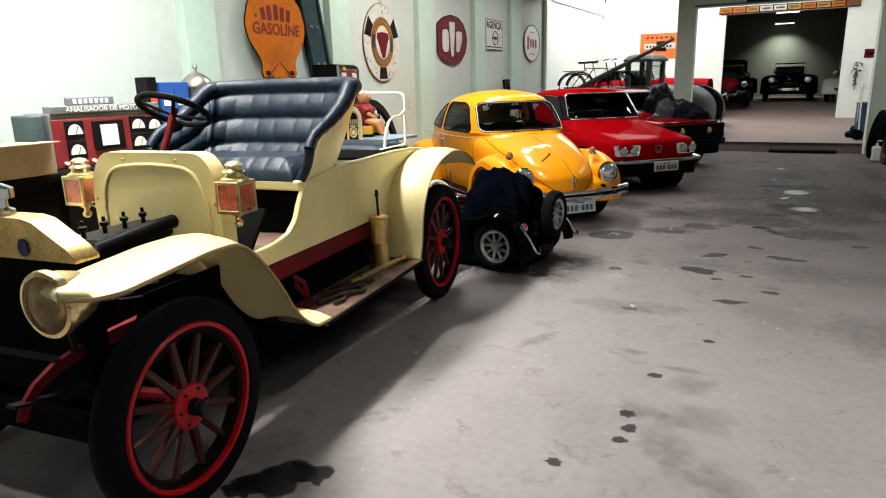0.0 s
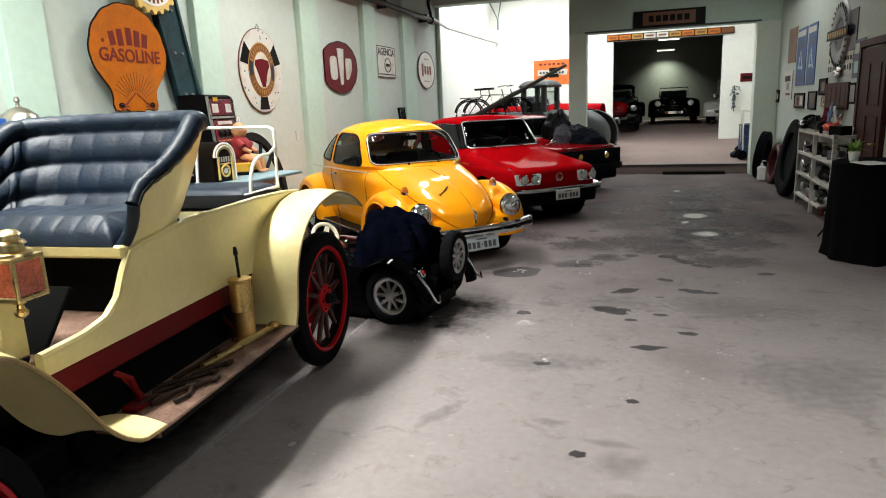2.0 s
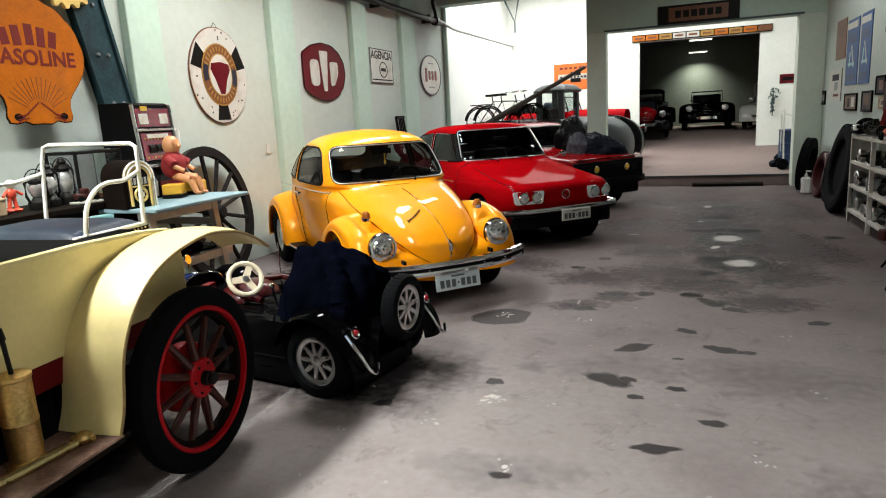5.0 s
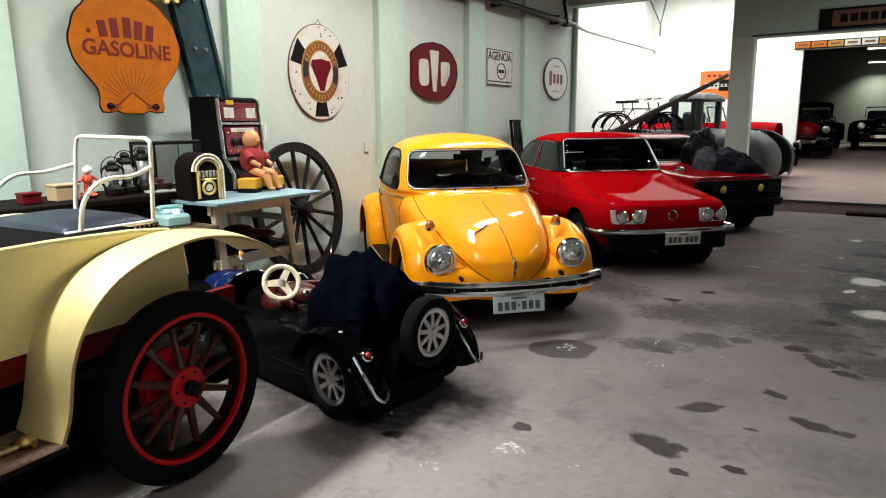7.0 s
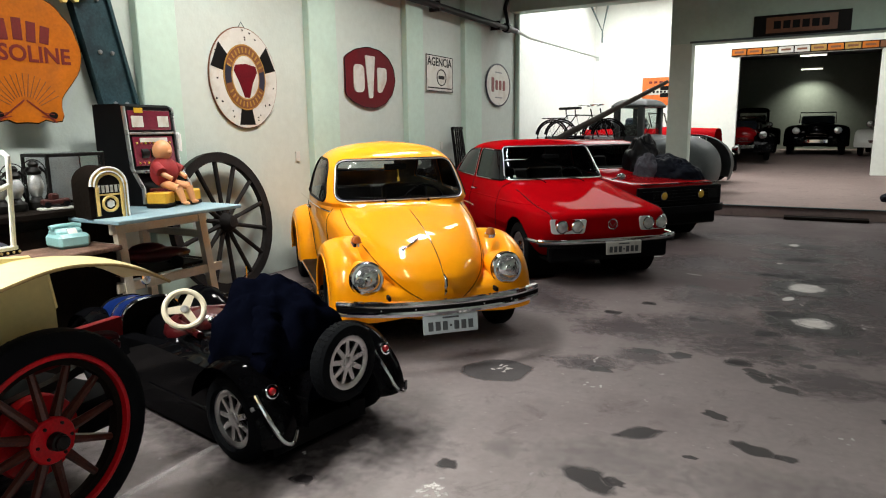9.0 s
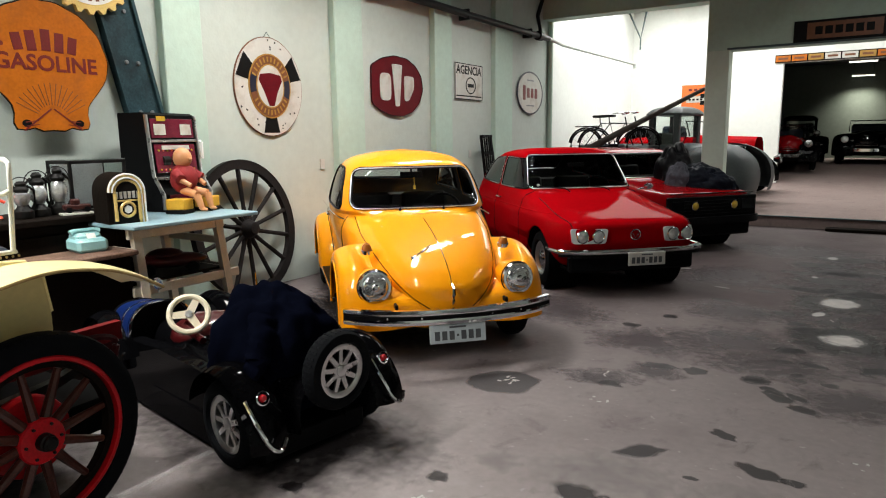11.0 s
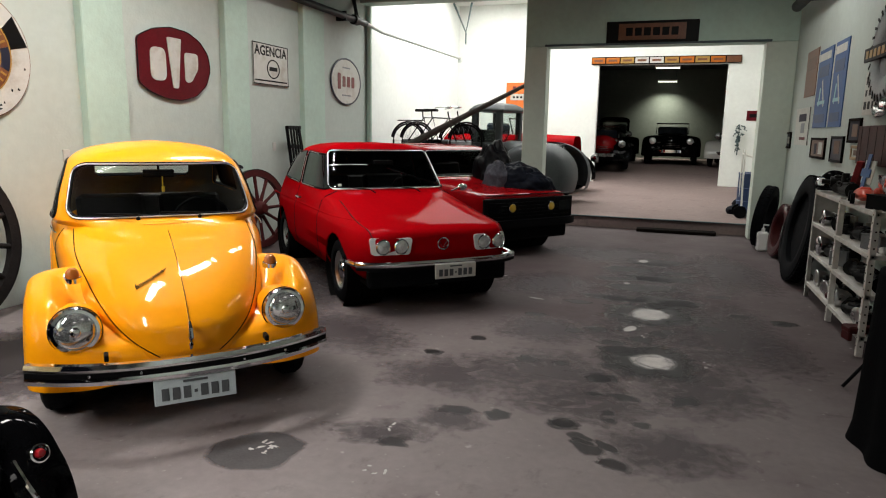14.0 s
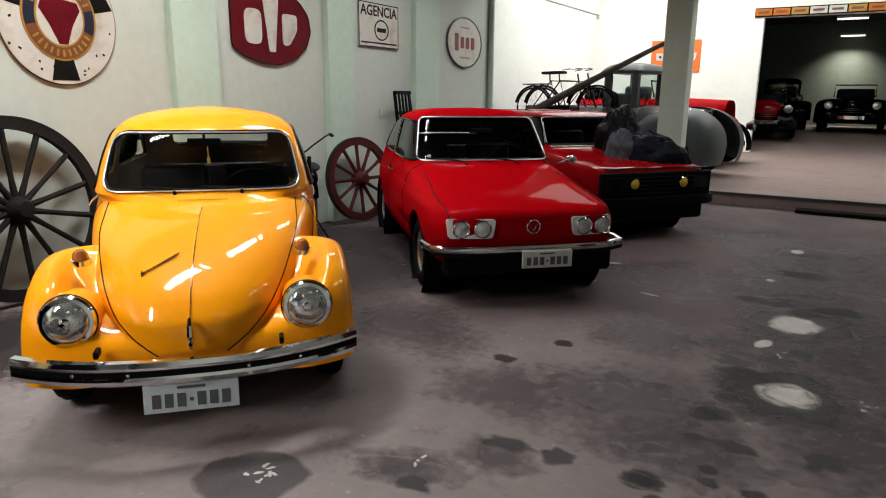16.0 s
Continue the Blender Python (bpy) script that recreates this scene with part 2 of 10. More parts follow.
    mx2.inputs["B"].default_value = (0.5, 0.48, 0.46, 1)
    nt.links.new(mx.outputs["Result"], mx2.inputs["A"])
    nt.links.new(r2.outputs[0], mx2.inputs["Factor"])
    nt.links.new(mx2.outputs["Result"], p.inputs["Base Color"])
    return m


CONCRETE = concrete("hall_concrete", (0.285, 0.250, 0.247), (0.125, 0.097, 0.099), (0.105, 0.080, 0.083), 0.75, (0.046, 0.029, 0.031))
CONCRETE2 = concrete("bay_concrete", (0.25, 0.19, 0.178), (0.17, 0.125, 0.118), (0.11, 0.080, 0.077), 0.8)

LAMPPANEL = mat("silver_lamp_panel", (0.62, 0.63, 0.62), 0.3, 0.3, var=0.06)
TARP = mat("dark_tarpaulin", (0.0035, 0.005, 0.010), 0.6, spec=0.08, var=0.35, scale=6, bump=0.15, bscale=16)
GREYCLOTH = mat("light_grey_cloth", (0.055, 0.055, 0.068), 0.7, spec=0.15, var=0.3, scale=6, bump=0.15, bscale=16)
BLACKSACK = mat("black_plastic_sack", (0.003, 0.003, 0.004), 0.4, spec=0.1, var=0.3, scale=6, bump=0.2, bscale=14)
NAVYCLOTH = mat("navy_cloth", (0.0018, 0.0023, 0.0055), 0.95, var=0.3, scale=10, bump=0.25, bscale=60, spec=0.0)
BLUEVINYL = mat("blue_vinyl", (0.003, 0.014, 0.085), 0.3, var=0.25, scale=8, bump=0.1, spec=0.35)
MAROON = mat("maroon_paint", (0.045, 0.004, 0.005), 0.3, spec=0.2, var=0.2, coat=0.4)
IVORY = mat("ivory_plastic", (0.72, 0.64, 0.48), 0.35, var=0.06, scale=12)
ORANGE = mat("orange_enamel", (0.47, 0.125, 0.006), 0.4, spec=0.3, var=0.15, scale=5, dirt=(0.25, 0.08, 0.02), dscale=6, damount=0.5)
SIGNRED = mat("sign_red_print", (0.15, 0.012, 0.010), 0.45, var=0.15, scale=12)
WINE = mat("wine_red_enamel", (0.105, 0.004, 0.009), 0.4, spec=0.15, var=0.2, scale=7)
SIGNBLACK = mat("sign_black_print", (0.006, 0.0055, 0.0055), 0.45, spec=0.12, var=0.2, scale=12)
SIGNNAVY = mat("sign_navy_enamel", (0.012, 0.014, 0.032), 0.35, var=0.2, scale=12)
SIGNBROWN = mat("sign_brown_enamel", (0.16, 0.055, 0.02), 0.4, var=0.25, scale=9)
SIGNGOLD = mat("sign_gold_print", (0.360, 0.198, 0.036), 0.4, var=0.2, scale=12)
COGGOLD = mat("gilt_wood", (0.70, 0.50, 0.16), 0.45, var=0.15, scale=9)
BRIGHTORANGE = mat("bright_orange_enamel", (0.75, 0.17, 0.03), 0.4, var=0.12, scale=4, dirt=(0.3, 0.06, 0.02), dscale=7, damount=0.6)
BLUEBOX = mat("blue_card_box", (0.02, 0.09, 0.36), 0.45, var=0.15, scale=7)
CARD = mat("brown_cardboard", (0.42, 0.30, 0.18), 0.8, var=0.12, scale=8)
TESTRED = mat("tester_red_paint", (0.20, 0.015, 0.02), 0.4, var=0.12, scale=9)
SCREENBLUE = glow("blue_scope_glass", (0.05, 0.3, 0.9), 0.5)
DIAL = mat("dial_face", (0.75, 0.74, 0.7), 0.4, var=0.05)
GREYMETAL = mat("grey_metal", (0.22, 0.23, 0.24), 0.4, 0.5, var=0.15, scale=9)
PEWTER = mat("pewter", (0.36, 0.34, 0.28), 0.3, 0.9, var=0.2, scale=8)
BLUETOP = mat("blue_table_paint", (0.20, 0.31, 0.36), 0.5, var=0.15, scale=6, dirt=(0.35, 0.4, 0.4), dscale=5, damount=0.5)
TURQ = mat("turquoise_plastic", (0.30, 0.55, 0.56), 0.35, var=0.06, scale=9)
SKIN = mat("doll_vinyl", (0.62, 0.28, 0.12), 0.45, var=0.06, scale=9)
YELLOWWOOD = mat("yellow_block", (0.68, 0.36, 0.03), 0.45, var=0.1, scale=9)
REDCLOTH = mat("red_cloth", (0.25, 0.01, 0.012), 0.8, var=0.2, scale=14, bump=0.2)
JUKEGOLD = mat("jukebox_gold", (0.72, 0.52, 0.18), 0.3, 0.2, var=0.15, scale=14)
PINKGLASS = mat("pink_reel_glass", (0.15, 0.012, 0.03), 0.2, var=0.3, scale=12, coat=1)
WHITELIT = mat("white_plastic", (0.85, 0.85, 0.82), 0.35, var=0.04)
REDPLASTIC = mat("red_plastic", (0.7, 0.08, 0.04), 0.35, var=0.08)
RACK = mat("white_slotted_steel", (0.58, 0.56, 0.52), 0.45, var=0.1, scale=9, dirt=(0.25, 0.2, 0.16), dscale=6, damount=0.5)
LINING = mat("grey_car_lining", (0.055, 0.052, 0.048), 0.8, var=0.15, scale=7, bump=0.1, spec=0.2)
DARKLINING = mat("black_car_lining", (0.012, 0.011, 0.011), 0.85, var=0.2, scale=7, bump=0.1, spec=0.2)
# opaque panes: the dark car interiors are put into the glass colour
BLACKGLASS = mat("opaque_black_glass", (0.004, 0.004, 0.005), 0.08, spec=0.3, var=0.2, scale=3)
SEAMBROWN = mat("shaded_yellow_gap", (0.16, 0.045, 0.004), 0.9, spec=0.0)
SEAMBLACK = mat("dark_body_gap", (0.03, 0.014, 0.004), 0.95, spec=0.0)
BLACKCLOTH = mat("black_table_cloth", (0.003, 0.003, 0.0035), 0.9, var=0.2, scale=10, bump=0.3, bscale=50, spec=0.03)
DOORRED = mat("dark_red_door", (0.045, 0.011, 0.009), 0.5, spec=0.2, var=0.35, scale=6, bump=0.1)
PLANT = mat("green_leaf", (0.16, 0.30, 0.03), 0.4, var=0.3, scale=14)
BLUEPAPER = mat("blue_poster", (0.03, 0.09, 0.25), 0.5, var=0.2, scale=6)
PALEPAPER = mat("pale_paper", (0.55, 0.55, 0.5), 0.6, var=0.15, scale=9)
BROWNPAPER = mat("brown_print", (0.16, 0.09, 0.06), 0.5, var=0.3, scale=7)
CARTRED = mat("dark_red_cart_paint", (0.050, 0.007, 0.007), 0.6, spec=0.2, var=0.35, scale=8, bump=0.2)
BLUEBIN = mat("blue_drum_paint", (0.02, 0.05, 0.13), 0.45, var=0.2, scale=6)


# ---- geometry helpers ----
class M:
    """A mesh under construction: vertices and faces as plain lists."""

    def __init__(self):
        self.v, self.f, self.flat = [], [], set()

    def add(self, verts, faces, T=None, flat=False):
        b = len(self.v)
        self.v += [tuple(T @ Vector(p)) if T is not None else tuple(p) for p in verts]
        if flat:
            self.flat |= set(range(len(self.f), len(self.f) + len(faces)))
        self.f += [tuple(b + i for i in f) for f in faces]
        return self

    def join(self, o, T=None):
        return self.add(o.v, o.f, T)

    def box(self, c, s, bev=0.004, T=None):
        """A box with chamfered edges: centre and full sizes."""
        h = [max(0.0005, x / 2) for x in s]
        b = min(bev, *[0.45 * x for x in h])
        V, idx = [], {}
        for sx in (-1, 1):
            for sy in (-1, 1):
                for sz in (-1, 1):
                    for ax in range(3):
                        p = [sx * h[0], sy * h[1], sz * h[2]]
                        for k, sg in enumerate((sx, sy, sz)):
                            if k != ax:
                                p[k] -= sg * b
                        idx[(sx, sy, sz, ax)] = len(V)
                        V.append((c[0] + p[0], c[1] + p[1], c[2] + p[2]))
        Fc = []
        S = (-1, 1)
        for s0 in S:
            q = [(s0, -1, -1, 0), (s0, 1, -1, 0), (s0, 1, 1, 0), (s0, -1, 1, 0)]
            Fc.append([idx[k] for k in (q if s0 > 0 else q[::-1])])
            q = [(-1, s0, -1, 1), (-1, s0, 1, 1), (1, s0, 1, 1), (1, s0, -1, 1)]
            Fc.append([idx[k] for k in (q if s0 > 0 else q[::-1])])
            q = [(-1, -1, s0, 2), (1, -1, s0, 2), (1, 1, s0, 2), (-1, 1, s0, 2)]
            Fc.append([idx[k] for k in (q if s0 > 0 else q[::-1])])
        for a in S:
            for d in S:
                Fc.append([idx[(a, d, -1, 0)], idx[(a, d, 1, 0)], idx[(a, d, 1, 1)], idx[(a, d, -1, 1)]])
                Fc.append([idx[(a, -1, d, 0)], idx[(a, 1, d, 0)], idx[(a, 1, d, 2)], idx[(a, -1, d, 2)]])
                Fc.append([idx[(-1, a, d, 1)], idx[(1, a, d, 1)], idx[(1, a, d, 2)], idx[(-1, a, d, 2)]])
                for e in S:
                    Fc.append([idx[(a, d, e, 0)], idx[(a, d, e, 1)], idx[(a, d, e, 2)]])
        return self.add(V, Fc, T)

    def surf(self, fn, nu, nv, cu=False, cv=False, T=None):
        """A grid of fn(u, v), u and v from 0 to 1; cu, cv: closed in u, v."""
        U, W = (nu if cu else nu + 1), (nv if cv else nv + 1)
        V = [fn(i / nu, j / nv) for i in range(U) for j in range(W)]
        Fc = [(i * W + j, ((i + 1) % U) * W + j, ((i + 1) % U) * W + (j + 1) % W, i * W + (j + 1) % W) for i in range(nu) for j in range(nv)]
        return self.add(V, Fc, T)

    def lathe(self, prof, seg=24, T=None):
        """Turned profile of (radius, height) round z."""
        n = len(prof)
        V = [(r * math.cos(2 * math.pi * k / seg), r * math.sin(2 * math.pi * k / seg), h) for k in range(seg) for r, h in prof]
        Fc = []
        for k in range(seg):
            for j in range(n - 1):
                a, b = k * n + j, ((k + 1) % seg) * n + j
                Fc.append((a, b, b + 1, a + 1))
        return self.add(V, Fc, T)

    def cyl(self, a, b, r, r2=None, seg=14, cap=True):
        a, b = Vector(a), Vector(b)
        L = (b - a).length
        T = Matrix.Translation(a) @ (b - a).to_track_quat('Z', 'Y').to_matrix().to_4x4()
        r2 = r if r2 is None else r2
        pr = [(r, 0), (r2, L)]
        if cap:
            pr = [(0.0, 0)] + pr + [(0.0, L)]
        return self.lathe(pr, seg, T)

    def tube(self, pts, r, seg=8, closed=False, cap=True):
        """A round rod along pts; r a number or one number a point."""
        return self.sweep(pts, [(math.cos(2 * math.pi * k / seg), math.sin(2 * math.pi * k / seg)) for k in range(seg)], r, closed, cap)

    def sweep(self, pts, sec, r=1.0, closed=False, cap=True, up=(0, 0, 1)):
        """A closed section (side, up) carried along pts."""
        P = [Vector(p) for p in pts]
        n, k = len(P), len(sec)
        V = []
        for i, p in enumerate(P):
            a = P[i - 1] if (i or closed) else P[0]
            b = P[(i + 1) % n] if (i < n - 1 or closed) else P[-1]
            d = (b - a).normalized()
            u = Vector(up)
            s = d.cross(u)
            if s.length < 0.05:
                s = d.cross(Vector((1, 0, 0)) if abs(d.x) < 0.9 else Vector((0, 1, 0)))
            s.normalize()
            w = s.cross(d)
            ri = r[i] if isinstance(r, (list, tuple)) else r
            V += [p + s * (x * ri) + w * (y * ri) for x, y in sec]
        Fc = []
        for i in range(n if closed else n - 1):
            j = (i + 1) % n
            for q in range(k):
                Fc.append((i * k + q, i * k + (q + 1) % k, j * k + (q + 1) % k, j * k + q))
        if cap and not closed:
            Fc.append(tuple(range(k))[::-1])
            Fc.append(tuple((n - 1) * k + q for q in range(k)))
        return self.add(V, Fc)

    def prism(self, poly, fn, d0, d1):
        """A polygon (a, b) drawn out from depth d0 to d1; fn(a, b, d) gives the place."""
        n = len(poly)
        V = [fn(a, b, d0) for a, b in poly] + [fn(a, b, d1) for a, b in poly]
        Fc = [tuple(range(n))[::-1], tuple(range(n, 2 * n))] + [(i, (i + 1) % n, n + (i + 1) % n, n + i) for i in range(n)]
        return self.add(V, Fc)

    def ball(self, c, r, seg=16, T=None):
        rx, ry, rz = r if isinstance(r, (list, tuple)) else (r, r, r)
        return self.surf(lambda u, v: (c[0] + rx * math.sin(math.pi * v) * math.cos(2 * math.pi * u), c[1] + ry * math.sin(math.pi * v) * math.sin(2 * math.pi * u), c[2] - rz * math.cos(math.pi * v)), seg, max(6, seg // 2), cu=True, T=T)

    def wobble(self, amount, scale, seed=0.0):
        """Unevenness of the whole surface."""
        for i, p in enumerate(self.v):
            q = Vector(p)
            self.v[i] = tuple(q + amount * noise.noise_vector(q * scale + Vector((seed, seed * 2.3, 0))))
        return self


def obj(name, m, material, angle=35):
    me = bpy.data.meshes.new(name)
    me.from_pydata(m.v, [], m.f)
    me.validate()
    b = bmesh.new()
    b.from_mesh(me)
    bmesh.ops.remove_doubles(b, verts=b.verts, dist=0.00005)
    bmesh.ops.recalc_face_normals(b, faces=b.faces)
    b.to_mesh(me)
    b.free()
    me.polygons.foreach_set("use_smooth", [True] * len(me.polygons))
    me.set_sharp_from_angle(angle=radians(angle))
    me.materials.append(material)
    return new(name, me)


def part(name, m, material, parent, label="", angle=35):
    ob = obj(name, m, material, angle)
    ob.parent = parent
    return tagged(ob, label) if label else ob


def thing(name, label, category, m, group="", kind=""):
    ob = new(name)
    ob.empty_display_size = 0.2
    ob.matrix_basis = m
    return tagged(ob, label, category, group, kind)


def solid(name, m, material, label, category, T=None, group="", kind="", angle=35):
    ob = obj(name, m, material, angle)
    if T is not None:
        ob.matrix_basis = T
    return tagged(ob, label, category, group, kind)


def interp(keys, x):
    """Smooth curve through (x, y) keys, x rising."""
    if x <= keys[0][0]:
        return keys[0][1]
    for i in range(len(keys) - 1):
        (x0, y0), (x1, y1) = keys[i], keys[i + 1]
        if x <= x1:
            def slope(k):
                if k == 0 or k == len(keys) - 1:
                    a, b = (keys[0], keys[1]) if k == 0 else (keys[-2], keys[-1])
                    return (b[1] - a[1]) / (b[0] - a[0])
                p, q, r = keys[k - 1], keys[k], keys[k + 1]
                d0, d1 = (q[1] - p[1]) / (q[0] - p[0]), (r[1] - q[1]) / (r[0] - q[0])
                return 0.0 if d0 * d1 <= 0 else 2 * d0 * d1 / (d0 + d1)
            t = (x - x0) / (x1 - x0)
            h = x1 - x0
            m0, m1 = slope(i) * h, slope(i + 1) * h
            return (2 * t ** 3 - 3 * t * t + 1) * y0 + (t ** 3 - 2 * t * t + t) * m0 + (3 * t * t - 2 * t ** 3) * y1 + (t ** 3 - t * t) * m1
    return keys[-1][1]


def eased(pts, n=6):
    """Rounds a polyline by a smooth curve through its points."""
    P = [Vector(p) for p in pts]
    out = []
    for k in range(len(P) - 1):
        a, b, c, d = P[max(0, k - 1)], P[k], P[k + 1], P[min(len(P) - 1, k + 2)]
        for q in range(n):
            t = q / n
            out.append(tuple(0.5 * (2 * b + (c - a) * t + (2 * a - 5 * b + 4 * c - d) * t * t + (3 * b - a - 3 * c + d) * t ** 3)))
    return out + [tuple(P[-1])]


def rounded(poly, r, n=5):
    """The polygon with rounded corners (convex, counter-clockwise)."""
    out = []
    N = len(poly)
    for i in range(N):
        p, a, b = Vector(poly[i]), Vector(poly[i - 1]), Vector(poly[(i + 1) % N])
        rr = min(r, 0.45 * (a - p).length, 0.45 * (b - p).length)
        s, e = p + (a - p).normalized() * rr, p + (b - p).normalized() * rr
        for k in range(n + 1):
            t = k / n
            q = s * (1 - t) ** 2 + p * 2 * t * (1 - t) + e * t * t
            out.append((q.x, q.y))
    return out


def disc(cx, cy, r, n=28, ry=None):
    return [(cx + r * math.cos(2 * math.pi * k / n), cy + (ry or r) * math.sin(2 * math.pi * k / n)) for k in range(n)]


def carve(bm, axis, poly, cond):
    """Cuts a convex opening (counter-clockwise in the two other axes) straight through the shell along axis. Gives the piece cut out and its rims."""
    ia, ib = [(1, 2), (0, 2), (0, 1)][axis]
    lo = [min(p[k] for p in poly) - 0.25 for k in (0, 1)]
    hi = [max(p[k] for p in poly) + 0.25 for k in (0, 1)]

    def near(c):
        return cond(c) and lo[0] < c[ia] < hi[0] and lo[1] < c[ib] < hi[1]
    n = len(poly)
    cuts = []
    for i in range(n):
        (a0, b0), (a1, b1) = poly[i], poly[(i + 1) % n]
        L = math.hypot(a1 - a0, b1 - b0)
        if L < 1e-6:
            continue
        no = Vector((0, 0, 0))
        no[ia], no[ib] = (b1 - b0) / L, -(a1 - a0) / L
        co = Vector((0, 0, 0))
        co[ia], co[ib] = a0, b0
        cuts.append((co, no))
        fs = [f for f in bm.faces if near(f.calc_center_median())]
        geom = set(fs)
        for f in fs:
            geom.update(f.edges)
            geom.update(f.verts)
        bmesh.ops.bisect_plane(bm, geom=list(geom), dist=1e-6, plane_co=co, plane_no=no)
    inside = [f for f in bm.faces if near(f.calc_center_median()) and all((f.calc_center_median() - co).dot(no) < 1e-6 for co, no in cuts)]
    piece, idx = M(), {}
    ins = set(inside)
    nxt = {}
    for f in inside:
        for w in f.verts:
            if w not in idx:
                idx[w] = len(piece.v)
                piece.v.append(tuple(w.co))
    for f in inside:
        face = []
        for l in f.loops:
            face.append(idx[l.vert])
            if not any(g in ins and g is not f for g in l.edge.link_faces):
                nxt[idx[l.vert]] = idx[l.link_loop_next.vert]
        piece.f.append(tuple(face))
    rims = []
    while nxt:
        s = next(iter(nxt))
        loop, c = [], s
        while c in nxt:
            loop.append(piece.v[c])
            c = nxt.pop(c)
        if len(loop) > 5:
            rims.append(loop)
    bmesh.ops.delete(bm, geom=inside, context='FACES')
    return piece, rims


def thin(loop, gap=0.012):
    """The closed loop without points that nearly coincide."""
    out = [loop[0]]
    for p in loop[1:]:
        if (Vector(p) - Vector(out[-1])).length > gap:
            out.append(p)
    if (Vector(out[0]) - Vector(out[-1])).length < gap:
        out.pop()
    return out


def shell(name, bm, material, parent, label="", thickness=0.012, lining=None):
    me = bpy.data.meshes.new(name)
    bmesh.ops.recalc_face_normals(bm, faces=bm.faces)
    bm.to_mesh(me)
    me.polygons.foreach_set("use_smooth", [True] * len(me.polygons))
    me.set_sharp_from_angle(angle=radians(40))
    me.materials.append(material)
    ob = new(name, me)
    ob.parent = parent
    md = ob.modifiers.new("thickness", 'SOLIDIFY')
    md.thickness, md.offset = thickness, -1
    if lining:
        me.materials.append(lining)
        md.material_offset = 1
    return tagged(ob, label) if label else ob


def to_bm(m):
    bm = bmesh.new()
    vs = [bm.verts.new(p) for p in m.v]
    for f in m.f:
        q = []
        for i in f:
            if vs[i] not in q:
                q.append(vs[i])
        if len(q) > 2:
            try:
                bm.faces.new(q)
            except ValueError:
                pass
    bmesh.ops.remove_doubles(bm, verts=bm.verts, dist=0.0002)
    return bm


def words(name, text, size, material, parent, T, depth=0.002, bold=0.0):
    c = bpy.data.curves.new(name, 'FONT')
    c.body, c.size, c.align_x, c.align_y, c.extrude, c.resolution_u = text, size, 'CENTER', 'CENTER', depth, 3
    c.offset = size * bold
    tmp = bpy.data.objects.new(name, c)
    scene.collection.objects.link(tmp)
    me = bpy.data.meshes.new_from_object(tmp.evaluated_get(bpy.context.evaluated_depsgraph_get()))
    bpy.data.objects.remove(tmp)
    bpy.data.curves.remove(c)
    me.transform(T)
    me.materials.clear()
    me.materials.append(material)
    ob = new(name, me)
    ob.parent = parent
    return ob


# ---- the setting ----
WX, RX, Y0, Y1, ZC = -4.55, 2.66, -3.6, 15.9, 4.45


def wall(name, x0, x1, y0, y1, z0, z1, material, label="", category="wall"):
    m = M().box(((x0 + x1) / 2, (y0 + y1) / 2, (z0 + z1) / 2), (x1 - x0, y1 - y0, z1 - z0), 0.008)
    return solid(name, m, material, label, category, kind="structure")


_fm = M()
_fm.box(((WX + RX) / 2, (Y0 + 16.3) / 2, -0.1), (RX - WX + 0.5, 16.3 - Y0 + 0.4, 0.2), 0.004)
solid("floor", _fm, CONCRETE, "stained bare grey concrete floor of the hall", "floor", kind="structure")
# raised rear floor, climbing gently into the back room
_fm = M().prism([(16.3, -0.2), (32.2, -0.2), (32.2, 0.71), (27.0, 0.66), (22.7, 0.36), (16.3, 0.187)], lambda a, b, d: (d, a, b), -4.9, 4.3)
solid("floor_rear", _fm, CONCRETE2, "raised pale reddish concrete floor behind the step", "floor", kind="structure")
solid("threshold_bar", M().box((0.8, 16.28, 0.19), (3.3, 0.05, 0.02)), STEEL, "dark steel angle along the edge of the floor step", "trim", kind="structure")
solid("ramp_plank", M().box((1.15, 16.12, 0.03), (1.25, 0.22, 0.05)), OLDWOOD, "dark wooden plank lying before the floor step", "plank")

wall("wall_left", WX - 0.2, WX, Y0, 16.25, 0, ZC, PLASTER, "pale mint plastered side wall with faint stains")
for _a, _b in ((-1.9, -1.5), (0.4, 0.8), (2.75, 3.15), (5.05, 5.45), (7.36, 7.78), (9.67, 10.19), (11.85, 12.33), (13.75, 14.4)):
    wall("pilaster", WX - 0.02, WX + 0.09, _a, _b, 0, ZC, PILLAR, "shallow mint green pilaster on the side wall", "pilaster")
wall("wall_right", RX, RX + 0.2, Y0, 16.25, 0, ZC, PLASTER, "pale mint plastered wall hung with signs and pictures")
wall("wall_front", WX, -2.4, Y0 - 0.2, Y0, 0, ZC, PLASTER, "mint plastered wall beside the street door")
wall("wall_front", 1.2, RX, Y0 - 0.2, Y0, 0, ZC, PLASTER, "mint plastered wall beside the street door")
wall("wall_front", -2.4, 1.2, Y0 - 0.2, Y0, 3.2, ZC, PLASTER, "mint plastered wall over the street door")
wall("wall_cross", -1.47, -1.10, Y1, 16.25, 0, 3.03, PIER, "pale green plastered pier beside the wide opening", "pier")
wall("wall_cross", -1.47, RX, Y1, 16.25, 3.03, ZC, PILLAR, "pale green plastered wall over the wide opening")
wall("wall_cross", 2.23, RX, Y1, 16.25, 0, 3.03, PIER, "pale green plastered jamb of the wide opening", "pier")
wall("beam", WX, -1.47, Y1, 16.25, 3.87, ZC, PILLAR, "pale green plastered beam across the bay", "beam")
